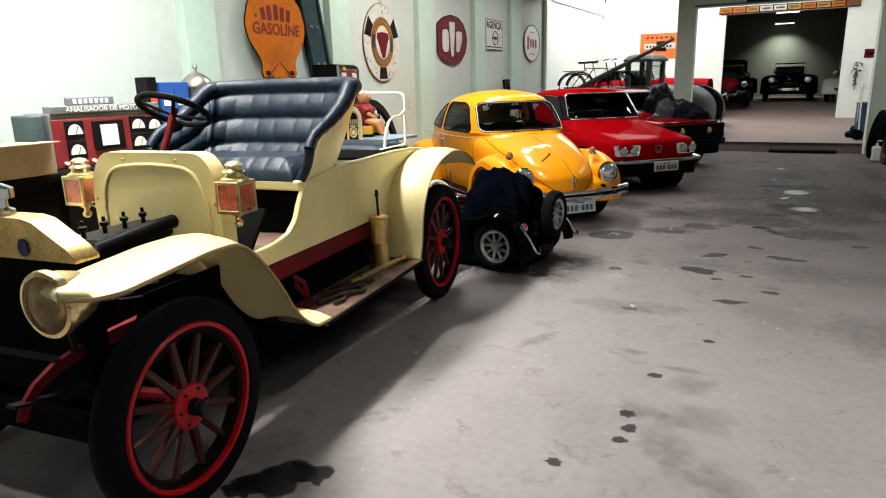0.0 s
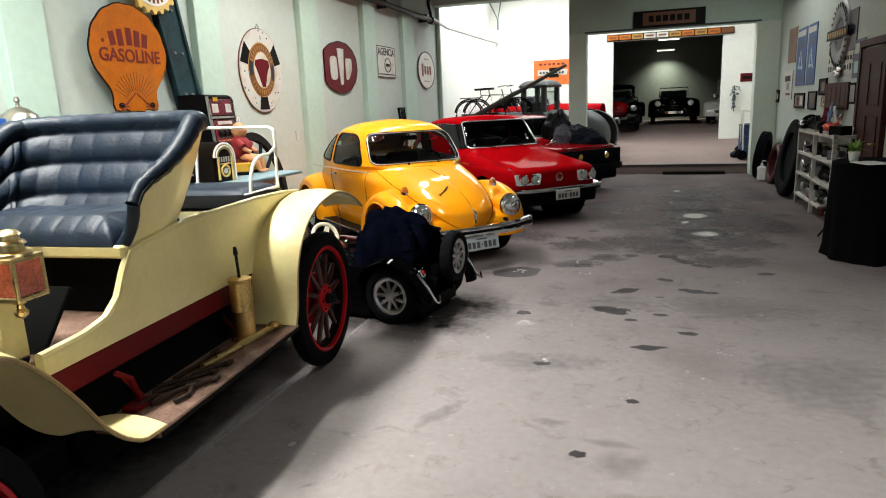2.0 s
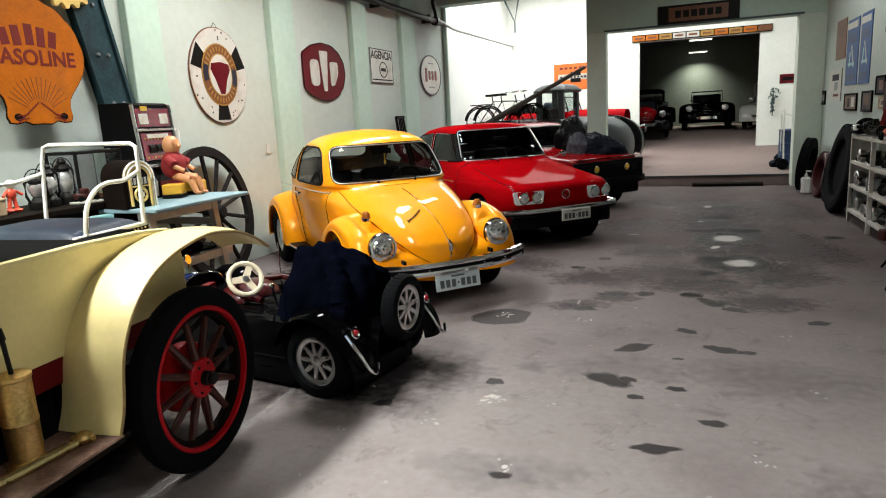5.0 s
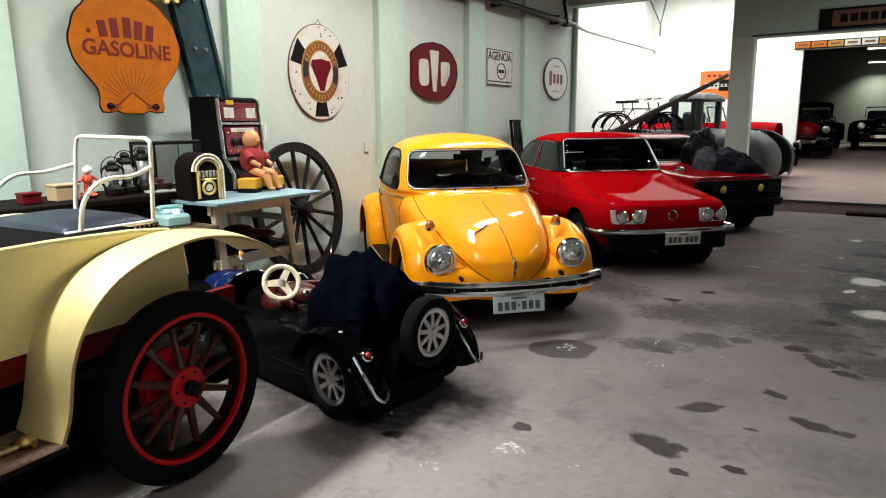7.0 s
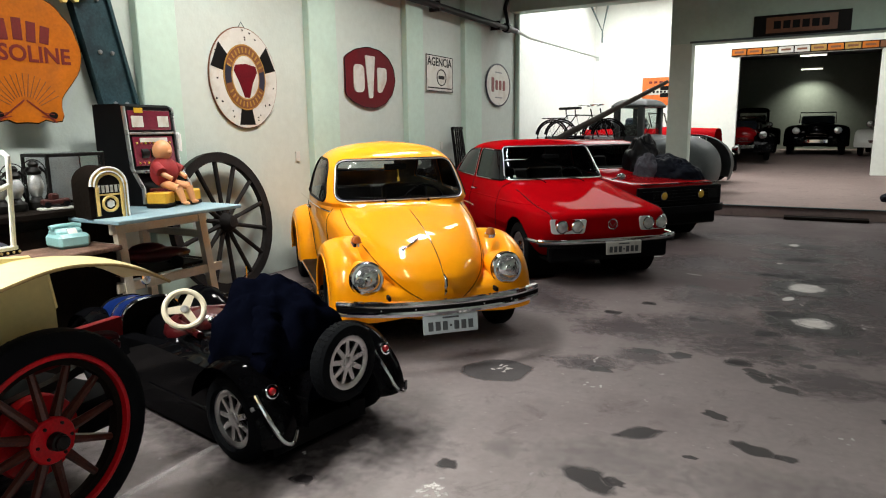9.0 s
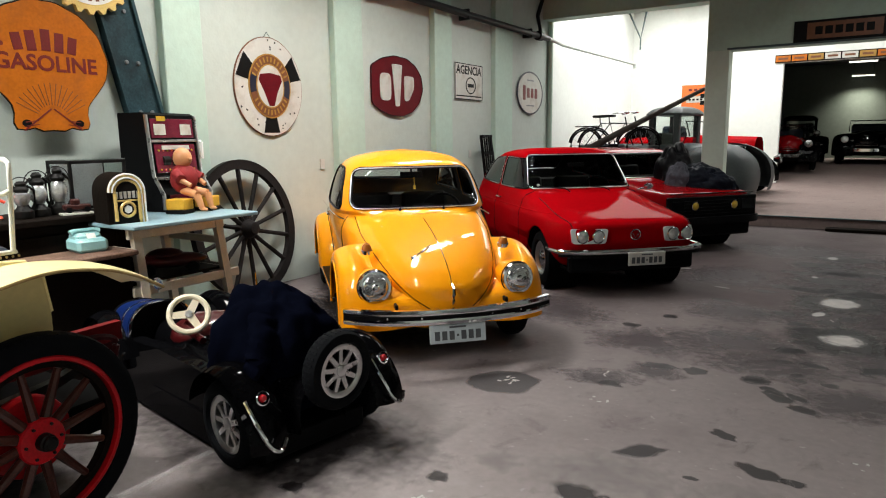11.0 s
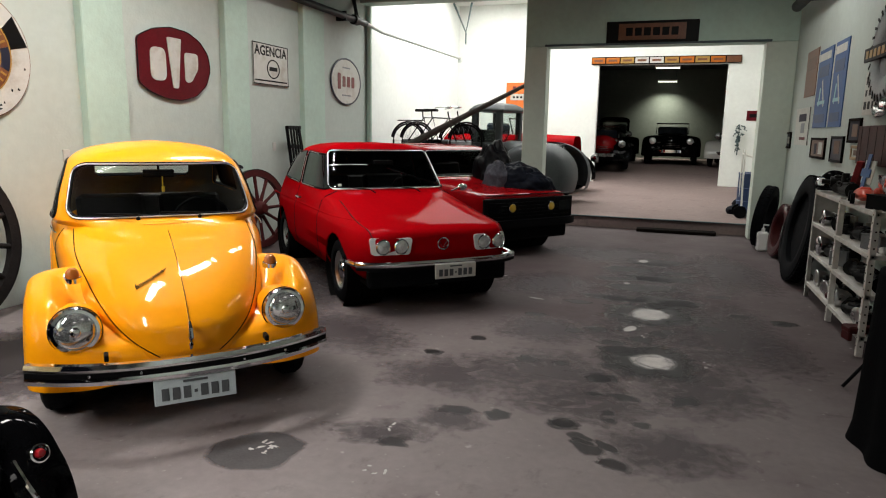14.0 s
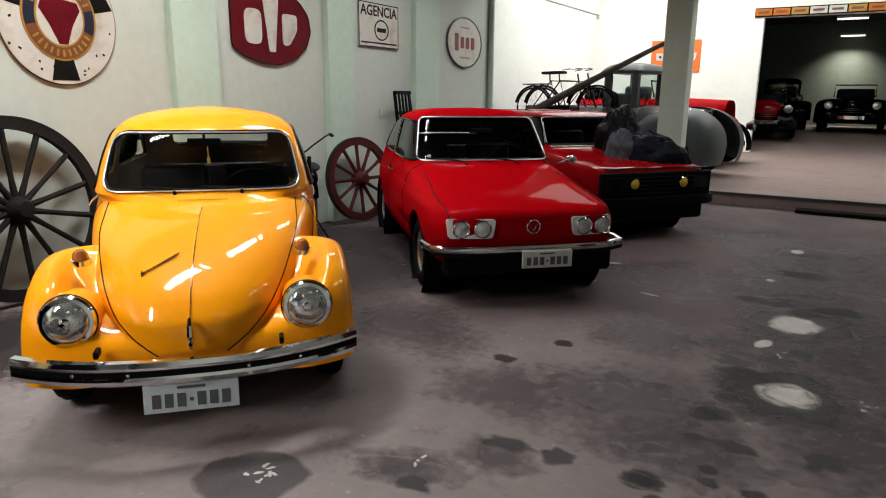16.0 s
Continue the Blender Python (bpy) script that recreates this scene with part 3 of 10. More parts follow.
wall("portal_trim", -1.14, 2.30, Y1 - 0.02, Y1 + 0.01, 3.03, 3.065, STEEL, "thin dark edge over the wide opening", "trim")
wall("ceiling", WX - 0.2, RX + 0.2, Y0 - 0.2, 16.25, ZC, ZC + 0.12, CEIL, "dark board ceiling of the hall", "ceiling")
for _k in range(9):
    wall("ceiling_joist", WX, RX, -2.6 + 2.2 * _k, -2.45 + 2.2 * _k, ZC - 0.2, ZC, CEIL, "dark timber joist under the ceiling", "joist")
for _k in range(10):
    wall("joist_end", -4.1 + 0.72 * _k, -3.72 + 0.72 * _k, Y1 - 0.06, Y1, ZC - 0.24, ZC - 0.07, CEIL if _k % 3 else PILLAR, "blocking between the joists over the cross wall", "joist")
# rear bay and back room
YB = 22.6
wall("wall_bay_left", -4.95, -4.75, 16.25, YB, 0, 5.0, WHITEWALL, "bright white plastered wall of the rear bay")
wall("wall_bay_right", 3.6, 3.8, 16.25, YB, 0, 5.0, WHITEWALL, "bright white plastered wall of the rear bay")
wall("wall_bay_front", -4.95, 3.8, 16.25, 16.4, ZC - 0.02, 5.0, WHITEWALL, "white plastered wall over the beam")
wall("wall_bay_front", RX + 0.2, 3.8, 16.1, 16.25, 0, ZC, WHITEWALL, "white plastered return of the rear bay")
wall("wall_bay_front", -4.95, WX - 0.2, 16.1, 16.25, 0, ZC, WHITEWALL, "white plastered return of the rear bay")
wall("wall_back", -4.95, -0.9, YB, YB + 0.22, 0, 5.0, WHITEWALL, "bright white plastered wall with an enamel sign")
wall("wall_back", 2.22, 3.8, YB, YB + 0.22, 0, 5.0, WHITEWALL, "bright white plastered wall beside the back room")
wall("wall_back", -0.9, 2.22, YB, YB + 0.22, 3.38, 5.0, WHITEWALL, "bright white plastered wall over the back room opening")
wall("ceiling_bay", -4.95, 3.8, 16.25, YB + 0.22, 5.0, 5.1, WHITEWALL, "white ceiling of the rear bay", "ceiling")
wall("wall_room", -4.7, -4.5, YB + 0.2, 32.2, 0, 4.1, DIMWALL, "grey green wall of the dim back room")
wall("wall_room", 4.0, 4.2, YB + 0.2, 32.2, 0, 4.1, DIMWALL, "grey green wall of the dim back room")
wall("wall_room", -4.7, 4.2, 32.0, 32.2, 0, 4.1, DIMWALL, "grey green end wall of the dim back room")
wall("ceiling_room", -4.7, 4.2, YB + 0.2, 32.2, 4.1, 4.2, CEIL, "dark ceiling of the back room", "ceiling")

# pipes and braces
_m = M().tube([(WX + 0.14, -3.5, 3.5), (WX + 0.14, 15.85, 3.5)], 0.055, 12)
_m.cyl((WX + 0.14, 15.35, 3.5), (WX + 0.14, 15.5, 3.5), 0.085)
for _k in range(7):
    _m.box((WX + 0.09, 1.2 + 2.3 * _k, 3.5), (0.19, 0.04, 0.16))
solid("gutter_pipe", _m, BLACKPIPE, "black painted pipe along the side wall under the ceiling", "pipe")
_m = M().tube([(WX + 0.16, 15.85, 3.5), (-4.42, 16.6, 3.46), (-4.1, 20.6, 3.4)], 0.032, 10)
_m.cyl((-4.1, 20.6, 3.4), (-4.1, 20.62, 3.3), 0.045)
solid("pale_pipe", _m, PALEPIPE, "thin pale pipe running on into the rear bay", "pipe")
solid("down_pipe", M().tube([(WX + 0.05, 16.18, 0.2), (WX + 0.05, 16.18, 3.86)], 0.05, 12), PILLAR, "green painted down pipe in the corner of the bay", "pipe")
_m = M().tube([(WX + 0.1, 15.6, 3.5), (WX + 0.02, 15.6, 3.9), (WX + 0.1, 15.7, 4.3)], 0.04, 8)
solid("pipe_elbow", _m, BLACKPIPE, "short black pipe bending up to the ceiling", "pipe")
# right side box gutter under the ceiling
_m = M().tube([(RX - 0.16, -3.5, 3.42), (RX - 0.16, 15.3, 3.42)], 0.075, 12)
for _k in range(8):
    _m.box((RX - 0.10, -2.4 + 2.4 * _k, 3.42), (0.21, 0.04, 0.17))
solid("gutter_pipe", _m, BLACKPIPE, "thick black pipe along the wall under the ceiling", "pipe")
# diagonal steel brace on the side wall
_br = thing("steel_brace", "dark blue green diagonal steel brace bolted to the wall", "brace", pose(0, 0, 0))
part("web", M().prism([(7.12, 1.2), (7.46, 1.2), (6.98, 3.4), (6.62, 3.4)], lambda a, b, d: (d, a, b), WX, WX + 0.06), BRACETEAL, _br)
for _a, _b in ((7.12, 6.62), (7.43, 6.95)):
    part("flange", M().prism([(_a, 1.2), (_a + 0.03, 1.2), (_b + 0.03, 3.4), (_b, 3.4)], lambda a, b, d: (d, a, b), WX, WX + 0.085), BRACETEAL, _br)
for _k in range(5):
    for _o in (-0.05, 0.06):
        part("bolt", M().lathe([(0.0, 0.018), (0.014, 0.016), (0.018, 0.008), (0.018, -0.01)], 10, pose(WX + 0.06, 7.24 + _o - 0.095 * _k, 1.45 + 0.42 * _k, 0, 90, 0)), GREYMETAL, _br)

# roof braces in the rear bay
for _x in (-1.75, -4.2):
    _m = M().tube([(_x, 21.9, 4.95), (_x - 0.15, 21.9, 4.2), (_x - 0.5, 21.9, 4.95)], 0.03, 6)
    _m.tube([(_x - 0.15, 21.9, 4.2), (_x - 0.15, 21.9, 3.9)], 0.02, 6)
    solid("roof_bracket", _m, STEEL, "dark steel bracket under the bay roof", "bracket")

# unlit fluorescent battens under the hall ceiling
for _x, _y in ((-2.6, 14.0), (0.6, 14.7)):
    _t = thing("batten_lamp", "slim unlit fluorescent batten hung under the dark ceiling", "lamp", pose(_x, _y, 4.0), "fluorescent battens")
    part("housing", M().box((0, 0, 0.03), (0.05, 1.9, 0.035)), PALEPIPE, _t)
    part("tube", M().cyl((0, -0.92, 0), (0, 0.92, 0), 0.014), WHITEENAMEL, _t)
    part("hanger", M().tube([(0, -0.6, 0.05), (0, -0.6, 0.44)], 0.005, 5), STEEL, _t)
    part("hanger", M().tube([(0, 0.6, 0.05), (0, 0.6, 0.44)], 0.005, 5), STEEL, _t)
for _y, _s, _w in ((26.0, 3, 120), (31.45, 34, 112)):
    _t = thing("batten_lamp", "lit twin fluorescent lamp on the back room ceiling", "lamp", pose(0.78, _y, 3.60), "fluorescent battens")
    part("housing", M().box((0, 0, 0.05), (0.72, 0.16, 0.05)), WHITEENAMEL, _t)
    for _o in (-0.04, 0.04):
        part("tube", M().cyl((-0.34, _o, 0), (0.34, _o, 0), 0.016), glow("lit_tube", (1, 0.98, 0.85), 2), _t)
    for _o in (-0.3, 0.3):
        part("hanger", M().tube([(_o, 0, 0.07), (_o, 0, 0.5)], 0.005, 5), STEEL, _t)
    area("room_lamp", 0.78, _y, 3.56, 0.68, 0.2, _s, (1, 0.98, 0.85), spread=_w)


# ---- cars ----
def wheel(parent, x, y, z, r, w, side, rim, hub, rim_r, spokes=0, name="wheel"):
    """A road wheel on the car's side (+1 left, -1 right): tyre, rim and cap."""
    t = new(name)
    t.parent = parent
    t.matrix_basis = pose(x, y, z, -90 * side, 0, 0)
    h = w / 2
    pr = [(rim_r, -h * 0.7), (rim_r + 0.012, -h), (r - 0.045, -h * 1.02), (r - 0.012, -h * 0.82), (r, -h * 0.45), (r, h * 0.45), (r - 0.012, h * 0.82), (r - 0.045, h * 1.02), (rim_r + 0.012, h), (rim_r, h * 0.7)]
    ty = M().lathe(pr, 32)
    for k in range(40):
        a = 2 * math.pi * k / 40
        for zz in (-0.5, 0.0, 0.5):
            ty.box((0, 0, 0), (0.003, 0.012, h * 0.36), 0.0006, pose(0, 0, 0, 0, 0, math.degrees(a)) @ pose(r, 0, zz * h * 0.8, 25, 0, 0))
    part("tyre", ty, RUBBER, t)
    if spokes:
        rm = M().lathe([(rim_r - 0.03, -h * 0.7), (rim_r, -h * 0.75), (rim_r, h * 0.72), (rim_r - 0.012, h * 0.76), (rim_r - 0.032, h * 0.6), (rim_r - 0.03, -h * 0.7)], 32)
        for k in range(spokes):
            T = pose(0, 0, 0, 0, 0, 360 * k / spokes)
            rm.prism([(0.015, -0.016), (rim_r - 0.02, -0.011), (rim_r - 0.02, 0.011), (0.015, 0.016)], lambda a, b, d, T=T: T @ Vector((a, b, d)), h * 0.35, h * 0.55)
        part("rim", rm, rim, t)
        part("hub_cap", M().lathe([(0, h * 0.68), (0.018, h * 0.67), (0.03, h * 0.6), (0.034, h * 0.4)], 20), hub, t)
        part("backing", M().lathe([(0.0, -h * 0.3), (rim_r - 0.03, -h * 0.3)], 24), FLOORDARK, t)
    else:
        part("rim", M().lathe([(rim_r, h * 0.72), (rim_r - 0.012, h * 0.76), (rim_r - 0.03, h * 0.5), (rim_r - 0.055, h * 0.35), (0.09, h * 0.55), (0, h * 0.55)], 32), rim, t)
        part("hub_cap", M().lathe([(0, h * 0.86), (0.05, h * 0.82), (0.085, h * 0.68), (0.092, h * 0.5)], 28), hub, t)
    return t


def ring_hull(XF, XR, W, NF, NR, z0, z1, nz=60, nt=72):
    """A body built of level outlines: front, rear and half width by height, with rounder or squarer ends."""
    def fn(u, v):
        z = z0 + (z1 - z0) * u
        a = 2 * math.pi * v
        c, s = math.cos(a), math.sin(a)
        n = interp(NF, z) if c >= 0 else interp(NR, z)
        xl = interp(XF, z) if c >= 0 else interp(XR, z)
        return (math.copysign(abs(c) ** (2 / n), c) * xl, math.copysign(abs(s) ** (2 / n), s) * interp(W, z), z)
    return M().surf(fn, nz, nt, cv=True)


def on_hull(XF, W, NF, z, y):
    """The place on the front half of a ring hull at height z and offset y."""
    w, n = interp(W, z), interp(NF, z)
    return (interp(XF, z) * max(0.0, 1 - min(1, abs(y) / w) ** n) ** (1 / n), y, z)


def plate_part(parent, T, paint, label):
    p = part("number_plate", M().box((0, 0, 0), (0.012, 0.40, 0.13), 0.004, T), paint, parent, label)
    y = -0.165
    for k in range(7):
        w = 0.036 if k != 3 else 0.016
        part("plate_bar", M().box((0.007, y + w / 2, -0.012), (0.003, w, 0.062 if k != 3 else 0.016), 0.001, T), PLATEBAR, p)
        y += w + 0.016
    part("plate_bar", M().box((0.007, 0, 0.045), (0.003, 0.12, 0.012), 0.001, T), PLATEBAR, p)
    return p


def fender(sx, c, ang, rt, lip, yi, yo, side, nu=40, nv=14, p1=0.8, p2=0.6):
    """A domed mudguard round the wheel at c: crown radius rt by angle, from the body (yi) to the lip (yo)."""
    def fn(u, v):
        th = ang[0] + (ang[1] - ang[0]) * u
        R0 = interp(rt, th)
        k = v * math.pi / 2
        y = yi + (yo - yi) * math.sin(k) ** p1
        R = lip + (R0 - lip) * max(0.0, math.cos(k)) ** p2
        return (c[0] + sx * R * math.cos(radians(th)), side * y, c[1] + R * math.sin(radians(th)))
    m = M().surf(fn, nu, nv)
    # rolled edge
    m.tube([fn(k / nu, 1.0) for k in range(nu + 1)], 0.008, 6)
    return m


def seat_mesh(x, y, w, z=0.36, back=0.55):
    m = M()
    m.box((x, y, z), (0.5, w, 0.16), 0.05)
    m.box((0, 0, back / 2), (0.13, w, back), 0.05, pose(x - 0.24, y, z + 0.02, 0, -14, 0))
    return m


# -- yellow rounded compact car --
CAR_A = pose(-2.77, 8.63, 0, 0, 0, -43.5)
car = thing("compact_car", "glossy yellow rounded vintage two-door car with chrome bumper", "car", CAR_A, "parked cars")
XF = [(0.24, 1.72), (0.32, 1.80), (0.45, 1.87), (0.55, 1.865), (0.65, 1.79), (0.75, 1.63), (0.85, 1.38), (0.92, 1.12), (0.975, 0.86), (1.02, 0.755), (1.15, 0.665), (1.30, 0.555), (1.37, 0.485), (1.42, 0.405), (1.46, 0.30), (1.495, 0.15), (1.512, 0.01)]
XR = [(0.24, 1.75), (0.45, 1.93), (0.7, 1.85), (0.95, 1.58), (1.15, 1.28), (1.30, 0.98), (1.40, 0.72), (1.46, 0.48), (1.495, 0.24), (1.512, 0.01)]
HW = [(0.24, 0.57), (0.4, 0.625), (0.7, 0.66), (0.88, 0.685), (1.0, 0.675), (1.15, 0.645), (1.30, 0.598), (1.37, 0.558), (1.42, 0.505), (1.46, 0.415), (1.495, 0.22), (1.512, 0.01)]
NF = [(0.24, 2.3), (0.6, 2.45), (0.9, 2.5), (0.975, 2.9), (1.02, 4.6), (1.30, 4.2), (1.42, 3.2), (1.512, 2.3)]
NR = [(0.24, 2.2), (0.9, 2.2), (1.1, 2.6), (1.35, 2.5), (1.512, 2.2)]
hull = to_bm(ring_hull(XF, XR, HW, NF, NR, 0.24, 1.512, 76, 96))
SEAL = BLACKTRIM
_ws = rounded([(-0.572, 1.03), (0.572, 1.03), (0.512, 1.36), (-0.512, 1.36)], 0.09, 6)
pane, rims = carve(hull, 0, _ws, lambda c: c.x > 0.2 and c.z > 0.98)
win = part("windscreen", pane, CARGLASS, car)
win.visible_shadow = False
for r_ in rims:
    part("windscreen_seal", M().tube(thin(r_), 0.015, 6, closed=True), SEAL, win)
    part("windscreen_trim", M().tube([(x + 0.012, y * 1.012, z) for x, y, z in thin(r_)], 0.0055, 6, closed=True), BRIGHTTRIM, win, "thin chrome strip round the windscreen")
_rw = rounded([(-0.40, 1.10), (0.40, 1.10), (0.34, 1.32), (-0.34, 1.32)], 0.08, 6)
pane, rims = carve(hull, 0, _rw, lambda c: c.x < -0.5 and c.z > 1.0)
win = part("rear_window", pane, CARGLASS, car)
win.visible_shadow = False
for r_ in rims:
    part("window_seal", M().tube(thin(r_), 0.012, 6, closed=True), SEAL, win)
for sd in (1, -1):
    for poly in ([(-0.30, 1.02), (0.55, 1.02), (0.37, 1.30), (0.24, 1.36), (-0.27, 1.37)], [(-0.98, 1.06), (-0.40, 1.03), (-0.38, 1.36), (-0.66, 1.30)]):
        pane, rims = carve(hull, 1, rounded(poly, 0.07, 5), lambda c, sd=sd: c.y * sd > 0.2 and c.z > 0.95)
        win = part("side_window", pane, CARGLASS, car)
        win.visible_shadow = False
        for r_ in rims:
            part("window_seal", M().tube(thin(r_), 0.011, 6, closed=True), SEAL, win)
body = shell("body", hull, YELLOW, car, lining=LINING)
# bonnet seam, ridge strip and handle
for sd in (1, -1):
    pts = []
    for k in range(31):
        z = 0.42 + (0.965 - 0.42) * k / 30
        y = interp([(0.42, 0.15), (0.5, 0.27), (0.6, 0.37), (0.75, 0.47), (0.88, 0.53), (0.965, 0.535)], z)
        x, yy, zz = on_hull(XF, HW, NF, z, y)
        pts.append((x + 0.001, sd * y, z))
    part("bonnet_seam", M().tube(pts, 0.0034, 6), SEAMBLACK, body)
pts = [on_hull(XF, HW, NF, 0.50 + (0.955 - 0.50) * k / 24, 0.0) for k in range(25)]
part("bonnet_strip", M().tube([(x + 0.004 * (1 if z < 0.8 else 0.4), y, z + 0.004) for x, y, z in pts], 0.0030, 6), CHROME, body, "thin bright strip down the bonnet")
hx = interp(XF, 0.53)
part("bonnet_handle", M().tube([(hx + 0.0, 0, 0.60), (hx + 0.035, 0, 0.575), (hx + 0.04, 0, 0.53), (hx + 0.035, 0, 0.49), (hx + 0.01, 0, 0.46)], [0.008, 0.013, 0.015, 0.012, 0.008], 8), CHROME, body)
# script badge: a slanting plain bar
pts = []
for k in range(61):
    f_ = k / 60
    x, y, z = on_hull(XF, HW, NF, 0.745 + 0.068 * f_ + 0.0055 * math.sin(k * 1.9) * (2.2 if k < 4 else 1), -0.235 + 0.16 * f_ + 0.004 * math.sin(k * 3.8))
    pts.append((x + 0.005, y, z + 0.005))
_bm = M().tube(pts, 0.0022, 5)
x, y, z = on_hull(XF, HW, NF, 0.742, -0.235)
_bm.tube([(x + 0.005, y, z), tuple(Vector(on_hull(XF, HW, NF, 0.80, -0.075)) + Vector((0.005, 0, -0.006)))], 0.0022, 5)
part("badge", _bm, BLACKTRIM, body, "small dark slanting badge")
# air slots below the windscreen
_m = M()
for k in range(14):
    _m.box((on_hull(XF, HW, NF, 0.985, 0)[0] + 0.006, -0.13 + 0.02 * k, 0.988), (0.014, 0.008, 0.004), 0.0015)
part("air_slots", _m, SEAMBROWN, body)


def seam_y(z):
    return interp([(0.30, 0.10), (0.42, 0.15), (0.5, 0.27), (0.6, 0.37), (0.75, 0.47), (0.88, 0.53), (0.965, 0.535)], min(0.965, max(0.30, z)))


def wing(c, ang, rt, lip, yo, side, nu=44, nv=22):
    """A front wing: its inner edge lies on the body along the bonnet seam, its crown swells beyond it."""
    rows = []
    for i in range(nu + 1):
        th = radians(ang[0] + (ang[1] - ang[0]) * i / nu)
        R0 = interp(rt, math.degrees(th))
        yi = seam_y(c[1] + R0 * math.sin(th)) if math.degrees(th) < 95 else 0.5
        Rs = 0.2
        for k in range(120):
            r = 0.2 + 0.005 * k
            x, z = c[0] + r * math.cos(th), c[1] + r * math.sin(th)
            if 0.24 < z < 1.5 and (max(0, x) / interp(XF, z)) ** interp(NF, z) + (yi / interp(HW, z)) ** interp(NF, z) < 1:
                Rs = r
        rows.append((th, R0, yi, Rs))

    def fn(u, v):
        f = u * nu
        i = min(nu - 1, int(f))
        g = f - i
        th, R0, yi, Rs = (p + (q - p) * g for p, q in zip(rows[i], rows[i + 1]))
        k = v * math.pi / 2
        y = yi + (yo - yi) * math.sin(k) ** 0.9
        R = lip + (R0 - lip) * max(0.0, math.cos(k)) ** 0.55
        s = min(1.0, v / 0.42)
        R -= max(0.0, R0 - Rs + 0.006) * (1 - s * s * (3 - 2 * s)) * (1 if Rs > 0.25 else 0)
        return (c[0] + R * math.cos(th), side * y, c[1] + R * math.sin(th))
    m = M().surf(fn, nu, nv)
    m.tube([fn(k / nu, 1.0) for k in range(nu + 1)], 0.008, 6)
    return m


for sd in (1, -1):
    FR = [(-40, 0.60), (-10, 0.62), (20, 0.615), (40, 0.585), (60, 0.525), (80, 0.50), (110, 0.50), (140, 0.54), (165, 0.60), (185, 0.66)]
    fm = wing((1.2, 0.31), (-3, 184), FR, 0.375, 0.77, sd)
    fd = part("front_mudguard", fm, YELLOW, car)
    # lamp pod, ring and lens
    T = pose(1.735, sd * 0.53, 0.585, 0, 84, 0)
    part("lamp_pod", M().lathe([(0.118, -0.20), (0.122, -0.06), (0.118, 0.0)], 32, T), YELLOW, fd)
    part("headlamp_ring", M().lathe([(0.118, -0.004), (0.121, 0.012), (0.112, 0.028), (0.096, 0.030), (0.094, 0.02)], 36, T), CHROME, fd, "chrome headlamp ring")
    part("headlamp_lens", M().lathe([(0.096, 0.020), (0.088, 0.034), (0.07, 0.047), (0.045, 0.057), (0.02, 0.062), (0, 0.063)], 32, T), HEADLENS, fd, "fluted lamp glass over a silver reflector")
    part("headlamp_bulb", M().lathe([(0.026, 0.0605), (0.022, 0.066), (0.012, 0.070), (0, 0.071)], 16, T), CHROME, fd)
    part("lamp_gap", M().lathe([(0.121, -0.012), (0.126, -0.002), (0.121, 0.006)], 36, T), BLACKTRIM, fd)
    # indicator
    T = pose(1.40, sd * 0.535, 0.785, 0, 8, 0)
    part("indicator_base", M().lathe([(0.046, -0.015), (0.044, 0.012), (0.03, 0.016)], 18, T), CHROME, fd)
    part("indicator_lens", M().lathe([(0.038, 0.014), (0.034, 0.04), (0.02, 0.058), (0, 0.062)], 18, T), AMBER, fd)
    part("bumper_stub", M().box((1.845, sd * 0.40, 0.462), (0.07, 0.022, 0.035), 0.010), BLACKTRIM, fd)
    RR = [(-30, 0.50), (0, 0.55), (40, 0.56), (80, 0.53), (110, 0.52), (150, 0.56), (190, 0.60)]
    part("rear_mudguard", fender(-1, (-1.2, 0.31), (-5, 186), RR, 0.375, 0.24, 0.765, sd), YELLOW, car)
    part("running_board", M().box((0.0, sd * 0.64, 0.285), (1.25, 0.22, 0.04), 0.012), BLACKTRIM, car)
    part("running_board_strip", M().box((0.0, sd * 0.752, 0.295), (1.22, 0.012, 0.018), 0.003), CHROME, car)
    # waist strip and door seams
    wl = [(x_, sd * (interp(HW, 0.955) * max(0.01, 1 - (max(0, x_) / 1.0) ** 2.5 * 0.16) + 0.003), 0.955) for x_ in [(-1.05 + 1.80 * k / 20) for k in range(21)]]
    part("waist_strip", M().tube(wl, 0.006, 6), CHROME, body)
    for xs in (-0.36, 0.62):
        part("door_seam", M().tube([(xs, sd * (interp(HW, z_) + 0.001) * (1 - (max(0, xs) / interp(XF, z_)) ** interp(NF, z_)) ** (1 / interp(NF, z_)), z_) for z_ in [0.34 + 0.62 * k / 14 for k in range(15)]], 0.004, 5), BLACKTRIM, body)
    part("door_handle", M().tube([(-0.30, sd * 0.67, 0.90), (-0.30, sd * 0.70, 0.90), (-0.17, sd * 0.70, 0.90), (-0.17, sd * 0.67, 0.90)], 0.011, 7), CHROME, body)
    wheel(car, 1.2, sd * 0.66, 0.315, 0.315, 0.15, sd, ALLOY, CHROME, 0.195)
    wheel(car, -1.2, sd * 0.66, 0.315, 0.315, 0.15, sd, ALLOY, CHROME, 0.195)
